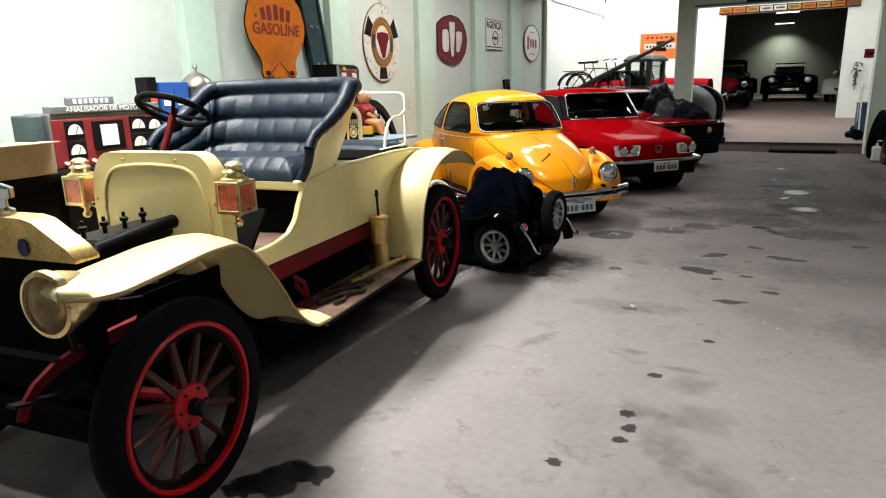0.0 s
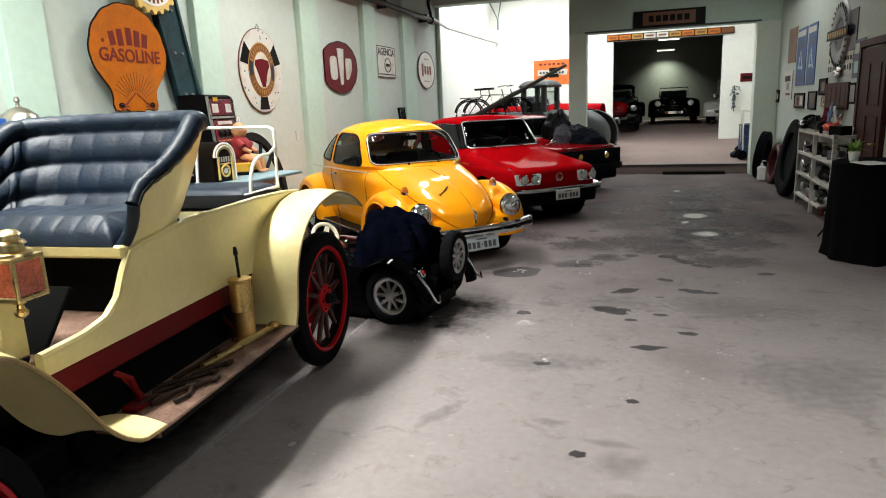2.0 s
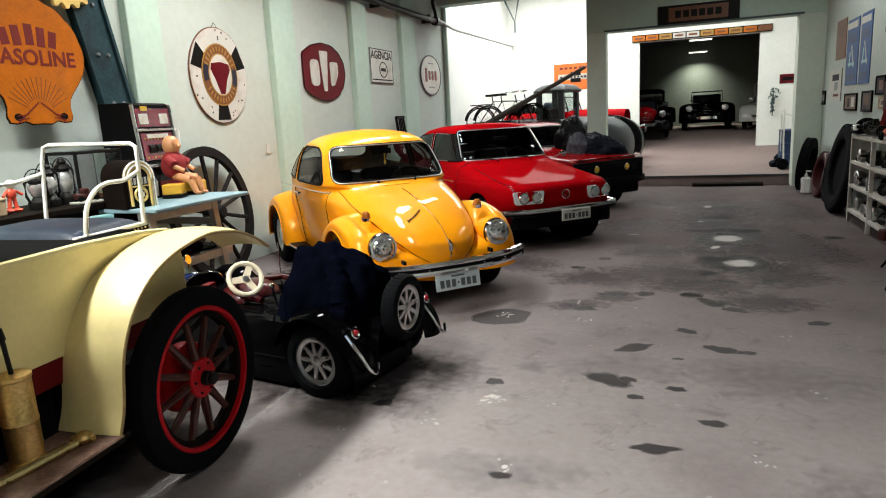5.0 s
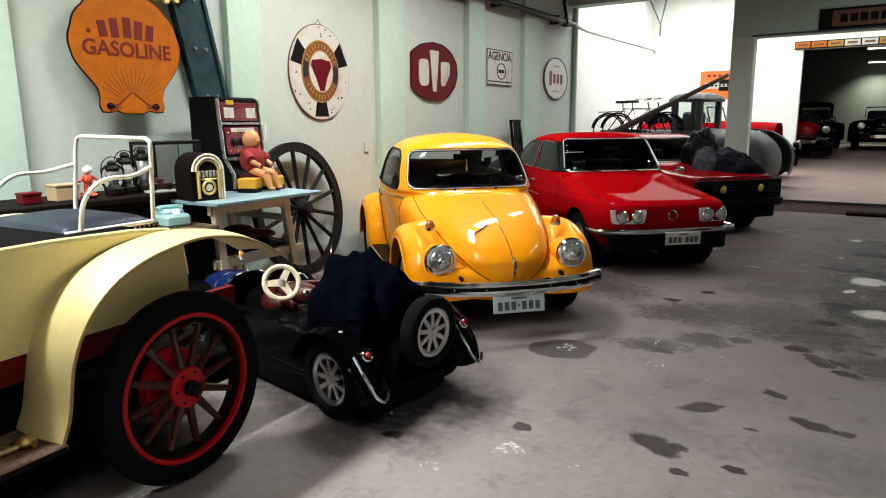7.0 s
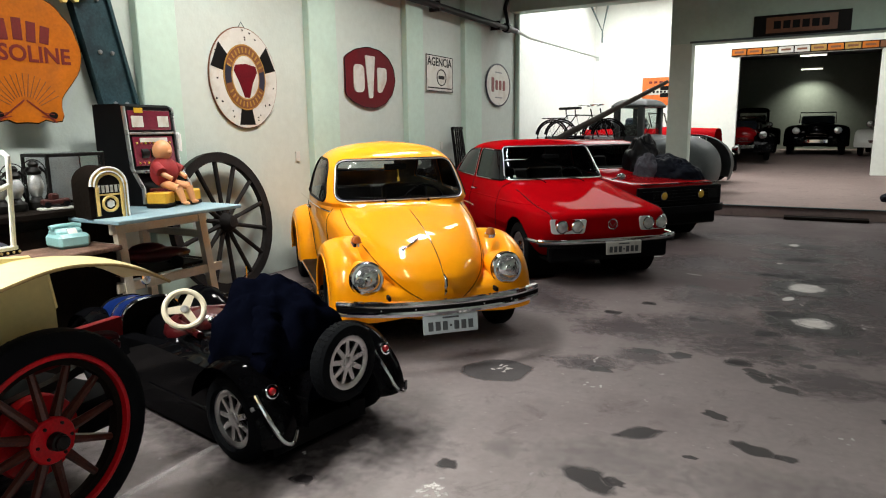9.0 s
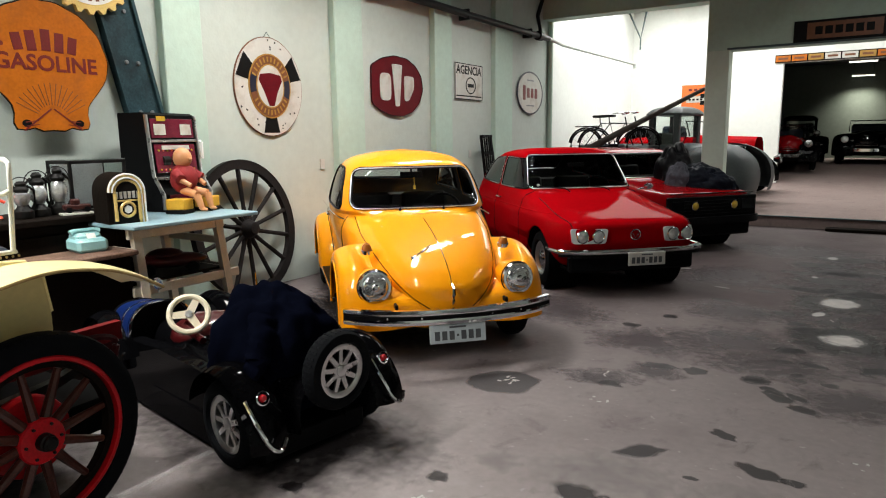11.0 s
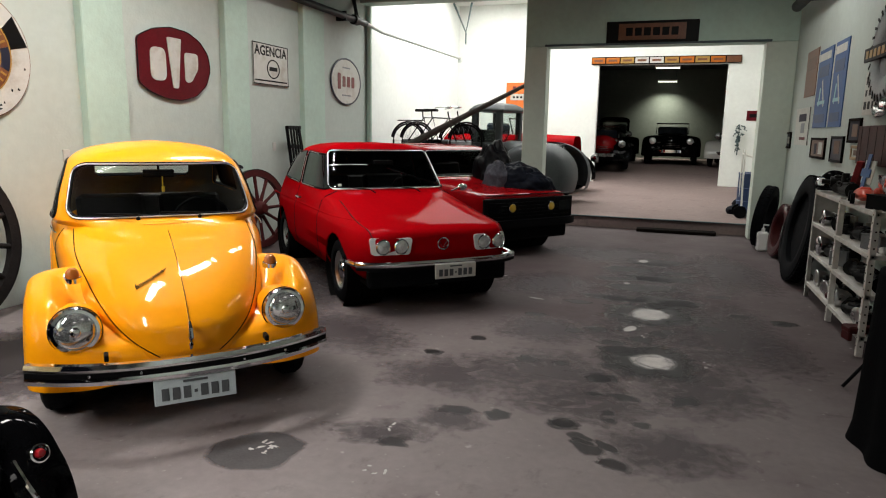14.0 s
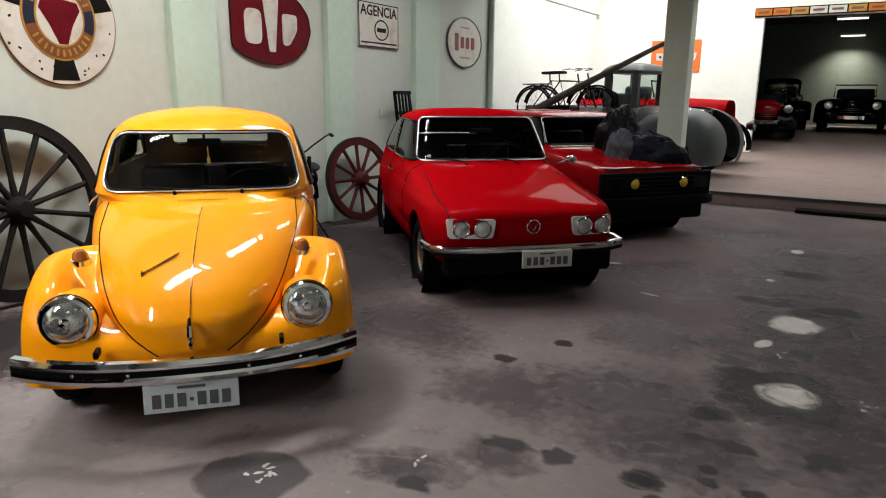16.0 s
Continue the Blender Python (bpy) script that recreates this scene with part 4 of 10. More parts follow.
# front bumper: chrome blade with a dark groove
bp = [(1.985 - 0.20 * (abs(y_) / 0.75) ** 2.6, y_, 0.405) for y_ in [-0.75 + 1.5 * k / 32 for k in range(33)]]
bm_ = part("front_bumper", M().sweep(bp, [(-0.01, -0.055), (0.018, -0.052), (0.026, -0.03), (0.020, -0.012), (0.020, 0.012), (0.026, 0.03), (0.018, 0.052), (-0.01, 0.055)]), CHROME, car, "chrome bumper blade")
part("bumper_groove", M().sweep([(x + 0.003, y, z) for x, y, z in bp], [(0.012, -0.016), (0.021, -0.014), (0.021, 0.014), (0.012, 0.016)]), BLACKTRIM, bm_)
for y_ in (-0.48, -0.25, 0.25, 0.48):
    part("bumper_bolt", M().ball((1.985 - 0.20 * (abs(y_) / 0.75) ** 2.6 + 0.026, y_, 0.405), 0.009, 8), CHROME, bm_)
plate_part(car, pose(2.0, 0, 0.285, 0, -8, 0), PLATE, "dull grey metal number plate")
# front apron seams
for y_ in (-0.27, 0.27):
    part("apron_seam", M().tube([(interp(XF, z_) * (1 - (0.27 / interp(HW, z_)) ** 2.15) ** (1 / 2.15) + 0.001, y_, z_) for z_ in (0.27, 0.32, 0.38, 0.44, 0.5)], 0.004, 5), BLACKTRIM, body)
# wipers
for y_, y2 in ((-0.16, -0.40), (0.22, -0.02)):
    a_ = Vector(on_hull(XF, HW, NF, 1.03, y_)) + Vector((0.02, 0, -0.01))
    b_ = Vector(on_hull(XF, HW, NF, 1.055, y2)) + Vector((0.018, 0, 0.0))
    part("wiper", M().tube([a_, a_ + Vector((0.025, 0, 0.03)), b_], 0.006, 6).ball(tuple(a_), 0.013, 8), BLACKTRIM, car)
# cabin
part("floor_pan", M().box((0, 0, 0.26), (3.0, 1.0, 0.03)), FLOORDARK, car)
part("dashboard", M().box((0.60, 0, 0.90), (0.16, 1.02, 0.17), 0.04), INTERIOR, car)
for y_ in (-0.28, 0.28):
    part("front_seat", seat_mesh(0.0, y_, 0.46, 0.42, 0.62), INTERIOR, car)
part("rear_seat", seat_mesh(-0.72, 0, 1.0, 0.46, 0.5), INTERIOR, car)
part("steering_wheel", M().tube([(0.36 + 0.07 * math.sin(a), 0.28 + 0.19 * math.cos(a), 0.93 + 0.18 * math.sin(a)) for a in [2 * math.pi * k / 24 for k in range(24)]], 0.012, 6, closed=True).tube([(0.36, 0.10, 0.93), (0.36, 0.46, 0.93)], 0.01, 6).tube([(0.36, 0.28, 0.93), (0.62, 0.28, 0.82)], 0.02, 8), BLACKTRIM, car)
_mir = part("mirror", M().box((0.47, 0, 1.29), (0.025, 0.20, 0.055), 0.015).tube([(0.47, 0, 1.3), (0.45, 0, 1.37)], 0.008, 6), BLACKTRIM, car)
part("pendant", M().tube([(0.49, 0.02, 1.27), (0.49, 0.022, 1.20)], 0.004, 5).box((0.49, 0.022, 1.18), (0.006, 0.02, 0.04)), YELLOWLAMP, _mir)
part("roof_patch", M().surf(lambda u, v: (-0.1 + 0.16 * (u - 0.5), 0.12 + 0.34 * (v - 0.5), 1.5125 - 0.30 * ((0.12 + 0.34 * (v - 0.5)) ** 2) - 0.08 * (-0.1 + 0.16 * (u - 0.5)) ** 2), 6, 6), AMBER, car, "faint orange patch on the roof")


# -- cream veteran roadster --
old = thing("veteran_car", "cream open veteran roadster with red wooden-spoked wheels and navy seat", "car", pose(-2.417, 4.66, 0, 0, 0, -85), "parked cars")


def wood_wheel(x, sd, size, drum=False):
    t = new("wheel")
    t.parent = old
    t.matrix_basis = pose(x, sd * 0.66, 0.456 * size, -90 * sd, 0, 0) @ Matrix.Scale(size, 4)
    R, h = 0.455, 0.052
    ty = M().lathe([(0.352, -h * 0.7), (0.365, -h), (0.42, -h), (0.445, -h * 0.75), (R, -h * 0.3), (R, h * 0.3), (0.445, h * 0.75), (0.42, h), (0.365, h), (0.352, h * 0.7)], 56)
    for k in range(64):
        a = 360 * k / 64
        for s_ in (-1, 1):
            ty.box((0, 0, 0), (0.004, 0.02, h * 0.55), 0.001, pose(0, 0, 0, 0, 0, a + 2.8 * (s_ > 0)) @ pose(0.4445, 0, s_ * h * 0.48, 28 * s_, 0, 0))
    part("tyre", ty, RUBBER, t)
    part("rim", M().lathe([(0.350, -h * 0.8), (0.358, -h * 0.85), (0.358, h * 0.85), (0.352, h * 0.95), (0.337, h * 0.9), (0.335, h * 0.6), (0.335, -h * 0.7), (0.350, -h * 0.8)], 56), WHEELRED, t, "red painted steel rim")
    part("felloe", M().lathe([(0.331, -h * 0.55), (0.331, h * 0.5), (0.306, h * 0.42), (0.304, 0), (0.306, -h * 0.5), (0.331, -h * 0.55)], 56), OLDWOOD, t)
    for k in range(12):
        T = pose(0, 0, 0, 0, 0, 30 * k + 8)
        sp = M().sweep([T @ Vector((0.05, 0, 0.004)), T @ Vector((0.12, 0, 0.003)), T @ Vector((0.30, 0, 0))], [(math.cos(a), math.sin(a)) for a in [2 * math.pi * q / 8 for q in range(8)]], [0.024, 0.022, 0.016])
        part("spoke", sp, SPOKEWOOD, t)
    part("hub_flange", M().lathe([(0, 0.036), (0.055, 0.038), (0.092, 0.034), (0.098, 0.026), (0.094, -0.03), (0, -0.03)], 32), WHEELRED, t, "red painted hub flange")
    for k in range(6):
        part("hub_bolt", M().cyl((0.074 * math.cos(k * 1.047), 0.074 * math.sin(k * 1.047), 0.03), (0.074 * math.cos(k * 1.047), 0.074 * math.sin(k * 1.047), 0.044), 0.007, seg=6), GREASE, t)
    part("hub_cap", M().lathe([(0.038, 0.03), (0.036, 0.07), (0.03, 0.076), (0.03, 0.09), (0.022, 0.098), (0, 0.1)], 20), GREASE, t, "dark oily hub cap")
    if drum:
        part("brake_drum", M().lathe([(0, -0.05), (0.17, -0.05), (0.175, -0.06), (0.175, -0.10), (0, -0.10)], 32), WHEELRED, t, "red painted brake drum")
    return t


for sd in (1, -1):
    wood_wheel(2.69, sd, 0.925)
    wood_wheel(-0.02, sd, 0.96, True)


def sheet(prof, yi, yo, thick=0.012, crown=0.02, nose=0.0, n=40, nv=8):
    """A mudguard blade: the side profile (x, z) drawn across from yi to yo, crowned, its front end rounded off by nose."""
    P = [Vector((x, z)) for x, z in prof]
    L = [0.0]
    for a, b in zip(P, P[1:]):
        L.append(L[-1] + (b - a).length)
    kx, kz = [(l, p.x) for l, p in zip(L, P)], [(l, p.y) for l, p in zip(L, P)]

    def fn(u, v, off=0.0):
        l = u * L[-1]
        x, z = interp(kx, l), interp(kz, l)
        e = 0.002
        dx, dz = interp(kx, min(L[-1], l + e)) - interp(kx, max(0, l - e)), interp(kz, min(L[-1], l + e)) - interp(kz, max(0, l - e))
        d = math.hypot(dx, dz) or 1
        nx, nz = -dz / d, dx / d
        if nz < 0 and abs(nz) > 0.3 or (abs(nz) <= 0.3 and nx < 0):
            nx, nz = -nx, -nz
        w = 1.0
        if nose:
            w = min(1.0, math.sqrt(max(0.0, 1 - max(0.0, 1 - l / nose) ** 2)) + 0.04)
        c = (yi + yo) / 2 + (yo - yi) * 0.04 * (1 - w)
        y = c + (v - 0.5) * (yo - yi) * w
        k = crown * (1 - (2 * v - 1) ** 2) + off
        return (x + nx * k, y, z + nz * k)
    m = M().surf(lambda u, v: fn(u, v), n, nv)
    m.surf(lambda u, v: fn(u, v, -thick), n, nv)
    m.surf(lambda u, v: fn(u, 0, -thick * v), n, 1)
    m.surf(lambda u, v: fn(u, 1, -thick * v), n, 1)
    m.surf(lambda u, v: fn(0, u, -thick * v), nv, 1)
    m.surf(lambda u, v: fn(1, u, -thick * v), nv, 1)
    edge = [fn(k / n, 1.0, -thick * 0.5) for k in range(n + 1)]
    return m, edge


FRONT = [(3.11, 0.985), (3.02, 0.992), (2.90, 1.000), (2.74, 1.012), (2.58, 1.022), (2.47, 1.020), (2.38, 0.985), (2.28, 0.895), (2.17, 0.757), (2.07, 0.61), (1.98, 0.525), (1.89, 0.48), (1.78, 0.474)]
REAR = [(0.62, 0.474), (0.585, 0.56), (0.55, 0.74), (0.47, 0.90), (0.32, 1.03), (0.12, 1.10), (-0.08, 1.125), (-0.28, 1.10), (-0.45, 1.04), (-0.58, 0.965)]
for sd in (1, -1):
    m, e = sheet(FRONT, sd * 0.44, sd * 0.775, nose=0.16, crown=0.03)
    g = part("front_mudguard", m, CREAM, old)
    part("mudguard_edge", M().tube(e, 0.008, 6), CREAMEDGE, g, "worn brown rolled edge")
    m, e = sheet(REAR, sd * 0.49, sd * 0.775)
    g = part("rear_mudguard", m, CREAM, old)
    part("mudguard_edge", M().tube(e, 0.007, 6), CREAMEDGE, g)
    part("running_board", M().box((1.22, sd * 0.64, 0.458), (1.24, 0.29, 0.03), 0.006), BOARDWOOD, old, "worn brown wooden running board")
    part("board_edge", M().box((1.22, sd * 0.789, 0.458), (1.22, 0.008, 0.020), 0.003), OLDWOOD, old)
    for x_ in (0.75, 1.55):
        part("board_bracket", M().tube([(x_, sd * 0.75, 0.44), (x_, sd * 0.5, 0.46), (x_ + 0.05, sd * 0.38, 0.64)], 0.013, 6), CHASSIS, old)
    # chassis rail with drooping dumb iron
    rail = [(-0.62, sd * 0.37, 0.70), (0.2, sd * 0.37, 0.70), (1.2, sd * 0.37, 0.69), (2.4, sd * 0.36, 0.68), (2.70, sd * 0.36, 0.685), (2.86, sd * 0.36, 0.68), (2.97, sd * 0.36, 0.658), (3.05, sd * 0.36, 0.622), (3.10, sd * 0.36, 0.575), (3.125, sd * 0.36, 0.525)]
    part("chassis_rail", M().sweep(rail, [(-0.022, -0.045), (0.022, -0.045), (0.022, 0.045), (-0.022, 0.045)], [1, 1, 1, 0.9, 0.62, 0.52, 0.46, 0.42, 0.40, 0.36]), CHASSIS, old, "dark red painted chassis rail")
    for j in range(4):
        w_ = 0.46 - 0.09 * j
        part("spring_leaf", M().sweep([(2.69 + a * w_, sd * 0.36, 0.53 + 0.035 * a * a * 4 * w_ - 0.014 * j) for a in (-1, -0.6, -0.2, 0.2, 0.6, 1)], [(-0.022, -0.006), (0.022, -0.006), (0.022, 0.006), (-0.022, 0.006)]), GREASE, old)
    part("spring_leaf", M().sweep([(a * 0.5, sd * 0.4, 0.52 + 0.10 * a * a) for a in (-1, -0.5, 0, 0.5, 1)], [(-0.024, -0.02), (0.024, -0.02), (0.024, 0.02), (-0.024, 0.02)]), GREASE, old)
    # headlamp: brass drum facing forward
    TL = pose(3.04, sd * 0.52, 0.945, 0, 90, 0)
    hl = part("headlamp", M().lathe([(0.02, -0.13), (0.055, -0.125), (0.082, -0.085), (0.098, -0.03), (0.104, 0.01), (0.114, 0.016), (0.116, 0.03), (0.112, 0.042), (0.098, 0.046), (0.095, 0.036)], 36, TL), BRASS, old, "polished brass headlamp")
    part("lamp_lens", M().lathe([(0.096, 0.037), (0.07, 0.047), (0, 0.053)], 28, TL), CLEARGLASS, hl).visible_shadow = False
    part("reflector", M().lathe([(0.094, 0.032), (0.072, -0.02), (0.034, -0.055), (0.0, -0.06)], 28, TL), DULLBRASS, hl)
    part("burner", M().cyl((3.015, sd * 0.52, 0.91), (3.015, sd * 0.52, 0.955), 0.011), DULLBRASS, hl)
    part("lamp_bracket", M().tube([(3.015, sd * 0.52, 0.84), (2.99, sd * 0.50, 0.78), (2.90, sd * 0.38, 0.69)], 0.012, 7), GREASE, old)
    # carriage lamp beside the scuttle
    T = pose(2.04, sd * 0.475, 1.125) @ Matrix.Scale(0.88, 4)
    cl = part("side_lamp", M().box((0, 0, -0.075), (0.15, 0.15, 0.02), 0.004, T), BRASS, old, "square brass carriage lamp")
    part("lamp_cap", M().box((0, 0, 0.075), (0.15, 0.15, 0.02), 0.004, T), BRASS, cl)
    for a in (-0.066, 0.066):
        for b in (-0.066, 0.066):
            part("lamp_post", M().box((a, b, 0), (0.016, 0.016, 0.15), 0.003, T), BRASS, cl)
    for a, b, sx, sy in ((0.066, 0, 0.004, 0.118), (-0.066, 0, 0.004, 0.118), (0, 0.066, 0.118, 0.004), (0, -0.066, 0.118, 0.004)):
        part("lamp_pane", M().box((a, b, 0), (sx, sy, 0.13), 0.001, T), LAMPGLASS, cl, "bevelled reddish lamp glass")
    part("flame_holder", M().lathe([(0.035, -0.06), (0.035, -0.02), (0.012, 0.0), (0.012, 0.03), (0, 0.032)], 16, T), AMBER, cl)
    part("lamp_roof", M().lathe([(0.075, 0.085), (0.07, 0.095), (0.05, 0.105), (0.045, 0.125), (0.058, 0.128), (0.05, 0.14), (0.038, 0.145), (0.036, 0.162), (0.046, 0.165), (0.03, 0.18), (0, 0.186)], 24, T), BRASS, cl)
    part("lamp_finial", M().lathe([(0.045, -0.085), (0.03, -0.10), (0.014, -0.112), (0.014, -0.125), (0.026, -0.14), (0.022, -0.155), (0.01, -0.165), (0, -0.166)], 20, T), BRASS, cl)
    part("lamp_arm", M().tube([(2.04, sd * 0.44, 1.06), (2.04, sd * 0.38, 1.04)], 0.014, 7), BRASS, cl)

# scuttle board (dash) with an embossed arch
arch = [(-0.49, 0.74), (0.49, 0.74), (0.49, 1.10)] + [(0.49 - 0.17 * (1 - math.cos(a)), 1.10 + 0.235 * math.sin(a)) for a in [math.pi / 2 * k / 8 for k in range(1, 9)]] + [(-0.32 - 0.17 * math.cos(a) + 0.0, 1.10 + 0.235 * math.sin(a)) for a in [math.pi / 2 * (8 - k) / 8 for k in range(0, 9)]]
arch = [(y_ * 0.80, z_ - 0.015) for y_, z_ in arch]
sc = part("scuttle", M().prism(arch, lambda a, b, d: (d, a, b), 1.96, 2.055), CREAM, old, "", 50)
part("scuttle_rib", M().tube(eased([(x_, y_ * 0.80, z_ - 0.015) for x_, y_, z_ in [(2.054, 0.40, 0.80), (2.058, 0.40, 1.06), (2.058, 0.365, 1.18), (2.058, 0.28, 1.255), (2.058, 0.1, 1.275), (2.058, -0.1, 1.275), (2.058, -0.28, 1.255), (2.058, -0.365, 1.18), (2.054, -0.40, 1.06), (2.054, -0.40, 0.80)]]), 0.010, 8), CREAM, sc)
for y_, z_ in ((0.44, 0.8), (0.44, 0.95), (0.46, 1.1), (0.2, 1.3), (-0.2, 1.3), (-0.46, 1.1), (-0.44, 0.9)):
    part("rivet", M().ball((2.058, y_ * 0.80, z_ - 0.015), 0.008, 8), DULLBRASS, sc)
part("floor_board", M().box((1.55, 0, 0.80), (1.0, 0.92, 0.03)), BOARDWOOD, old)
part("toe_board", M().box((0, 0, 0), (0.30, 0.90, 0.02), 0.004, pose(1.88, 0, 0.90, 0, 50, 0)), FLOORDARK, old)
for y_, c_ in ((0.12, 1.78), (0.24, 1.78)):
    part("pedal", M().tube([(c_ + 0.12, y_, 0.83), (c_, y_, 0.93)], 0.01, 6).box((c_, y_, 0.94), (0.02, 0.07, 0.07), 0.006), WHITETUBE, old)
side_ = [(2.02, 0.755), (2.02, 0.825), (1.80, 0.835), (1.68, 0.86), (1.60, 0.92), (1.55, 1.01), (1.50, 1.085), (1.42, 1.105), (1.06, 1.145), (0.40, 1.15), (0.05, 1.14), (-0.14, 1.12), (-0.20, 1.05), (-0.22, 0.90), (-0.22, 0.755)]
for sd in (1, -1):
    s_ = part("body_side", M().prism(side_, lambda a, b, d, sd=sd: (a, sd * d, b), 0.47, 0.505), CREAM, old, "", 25)
    part("body_lip", M().tube([(x_, sd * 0.488, z_) for x_, z_ in side_[1:14]], 0.019, 8), CREAM, s_)
    part("sill", M().box((0.90, sd * 0.485, 0.70), (2.25, 0.03, 0.105), 0.006), CHASSIS, old, "dark red sill below the cream body")
part("rear_deck", M().prism([(1.10, 1.13), (0.40, 1.138), (0.05, 1.126), (-0.14, 1.106), (-0.195, 1.04), (-0.20, 0.90), (-0.17, 0.90), (-0.165, 1.02), (-0.12, 1.075), (0.05, 1.095), (0.40, 1.105), (1.10, 1.10)], lambda a, b, d: (a, d, b), -0.47, 0.47), CREAM, old)
# flat sheet coloured as the shaded gap; the deck is not sunk here
part("well_shade", M().box((0.36, 0, 1.147), (0.76, 0.84, 0.014), 0.003), FLOORDARK, old, "dark sheet for the shaded gap round the rumble seat")
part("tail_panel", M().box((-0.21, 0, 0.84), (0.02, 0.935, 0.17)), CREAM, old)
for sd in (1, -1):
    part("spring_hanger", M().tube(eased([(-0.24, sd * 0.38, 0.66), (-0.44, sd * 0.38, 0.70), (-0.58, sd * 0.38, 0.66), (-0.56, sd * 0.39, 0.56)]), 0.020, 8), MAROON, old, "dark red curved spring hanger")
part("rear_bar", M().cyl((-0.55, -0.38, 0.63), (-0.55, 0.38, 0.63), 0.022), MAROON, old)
# added block, unseen itself; keeps light off the floor below
part("underside_shade", M().box((0.62, 0, 0.33), (2.40, 0.86, 0.16), 0.02), FLOORDARK, old, "black block added for the shade under the chassis")
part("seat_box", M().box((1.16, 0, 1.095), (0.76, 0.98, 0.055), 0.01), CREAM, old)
# solid box coloured as the shaded open space under the seat
part("underseat_shade", M().box((1.18, 0, 0.94), (0.60, 0.92, 0.25), 0.01), FLOORDARK, old)


# tub seat: base and top outlines, from one arm round the back to the other
def tub(s, k, off=0.0):
    """s along the U from 0 to 1, k up from the seat base to the top edge, off inwards."""
    a = (s - 0.5) * 2
    t = abs(a)
    sg = 1 if a >= 0 else -1

    def plan(hw, xb, xf):
        if t < 0.42:
            th = t / 0.42
            return xb + 0.13 * th ** 3.5, hw * (th ** 0.9) * 0.94
        th = (t - 0.42) / 0.58
        return xb + 0.13 + (xf - xb - 0.13) * th, hw * (0.94 + 0.06 * min(1, th * 3))
    xb, yb = plan(0.475, 1.00, 1.50)
    xt, yt = plan(0.565, 0.755, 1.50)
    zt = interp([(0, 1.625), (0.3, 1.622), (0.48, 1.605), (0.58, 1.55), (0.68, 1.48), (0.78, 1.425), (0.9, 1.375), (0.96, 1.34), (1.0, 1.29)], t)
    kk = k
    x = xb + (xt - xb) * kk - 0.02 * math.sin(math.pi * kk)
    y = yb + (yt - yb) * kk ** 0.8
    z = 1.105 + (zt - 1.105) * k
    # inward normal, roughly
    ix = 1.0 if t < 0.42 else max(0.0, 1 - (t - 0.42) * 6)
    iy = 0.0 if t < 0.25 else min(1.0, (t - 0.25) * 5)
    return (x + off * ix, sg * (y - off * iy), z)


seat = part("seat_shell", M().surf(lambda u, v: tub(u, v), 60, 14), CREAM, old, "cream painted tub seat shell")


def tuft(u, v):
    d = 0.045 + 0.034 * abs(math.sin(math.pi * (v * 3.1 + 0.12))) ** 0.55 * (0.78 + 0.22 * abs(math.sin(math.pi * (u * 20 + 0.5 * (int(v * 3.1 + 0.12) % 2)))) ** 0.5)
    d *= min(1.0, (1.02 - abs(2 * u - 1)) * 14)
    return tub(u, 0.06 + 0.90 * v, d)


part("seat_back", M().surf(tuft, 240, 40), LEATHER, old, "buttoned navy leather upholstery", 80)
part("seat_roll", M().tube([tub(k / 90, 0.98, 0.026) for k in range(91)], [0.026 + 0.024 * min(1, k / 22, (90 - k) / 22) + 0.002 * math.sin(k * 1.9) for k in range(91)], 14), LEATHER, old)
for sd in (0.0, 1.0):
    part("arm_front", M().tube([tub(sd, k / 8, 0.02) for k in range(9)], [0.026] * 9, 12), LEATHER, old)
part("seat_piping", M().tube([tub(k / 60, 0.97, -0.006) for k in range(61)], 0.006, 6), BLACKTRIM, old)


def cushion(u, v):
    x = 1.05 + 0.49 * u
    y = (v - 0.5) * 0.90
    e = min(1, u * 6, (1 - u) * 5, v * 8, (1 - v) * 8)
    z = 1.12 + 0.11 * math.sqrt(max(0, e)) + 0.007 * (abs(math.sin(math.pi * v * 9)) * abs(math.sin(math.pi * u * 4))) ** 0.5 + 0.006 * noise.noise(Vector((x * 9, y * 9, 2)))
    return (x, y, z)


part("seat_cushion", M().surf(cushion, 40, 90).box((1.30, 0, 1.125), (0.47, 0.88, 0.03), 0.01), LEATHER, old, "buttoned navy leather cushion", 80)
# steering wheel, column and levers
SW = pose(1.635, -0.20, 1.50, 0, -28, 0)
part("steering_wheel", M().tube([SW @ Vector((0.185 * math.cos(a), 0.185 * math.sin(a), 0)) for a in [2 * math.pi * k / 36 for k in range(36)]], 0.017, 8, closed=True), BLACKTRIM, old, "thin black steering wheel rim")
b = M()
for k in range(4):
    b.tube([SW @ Vector((0, 0, -0.03)), SW @ Vector((0.18 * math.cos(k * 1.57 + 0.7), 0.18 * math.sin(k * 1.57 + 0.7), 0))], 0.009, 6)
part("wheel_spokes", b, BLACKTRIM, old)
part("steering_column", M().tube([SW @ Vector((0, 0, 0.01)), (1.98, -0.20, 0.86)], 0.019, 10), CHASSIS, old, "dark red steering column")
part("hand_lever", M().tube([(1.62, -0.47, 0.78), (1.60, -0.47, 1.05), (1.56, -0.48, 1.26)], 0.012, 7).ball((1.56, -0.48, 1.27), 0.02, 10), GREASE, old)
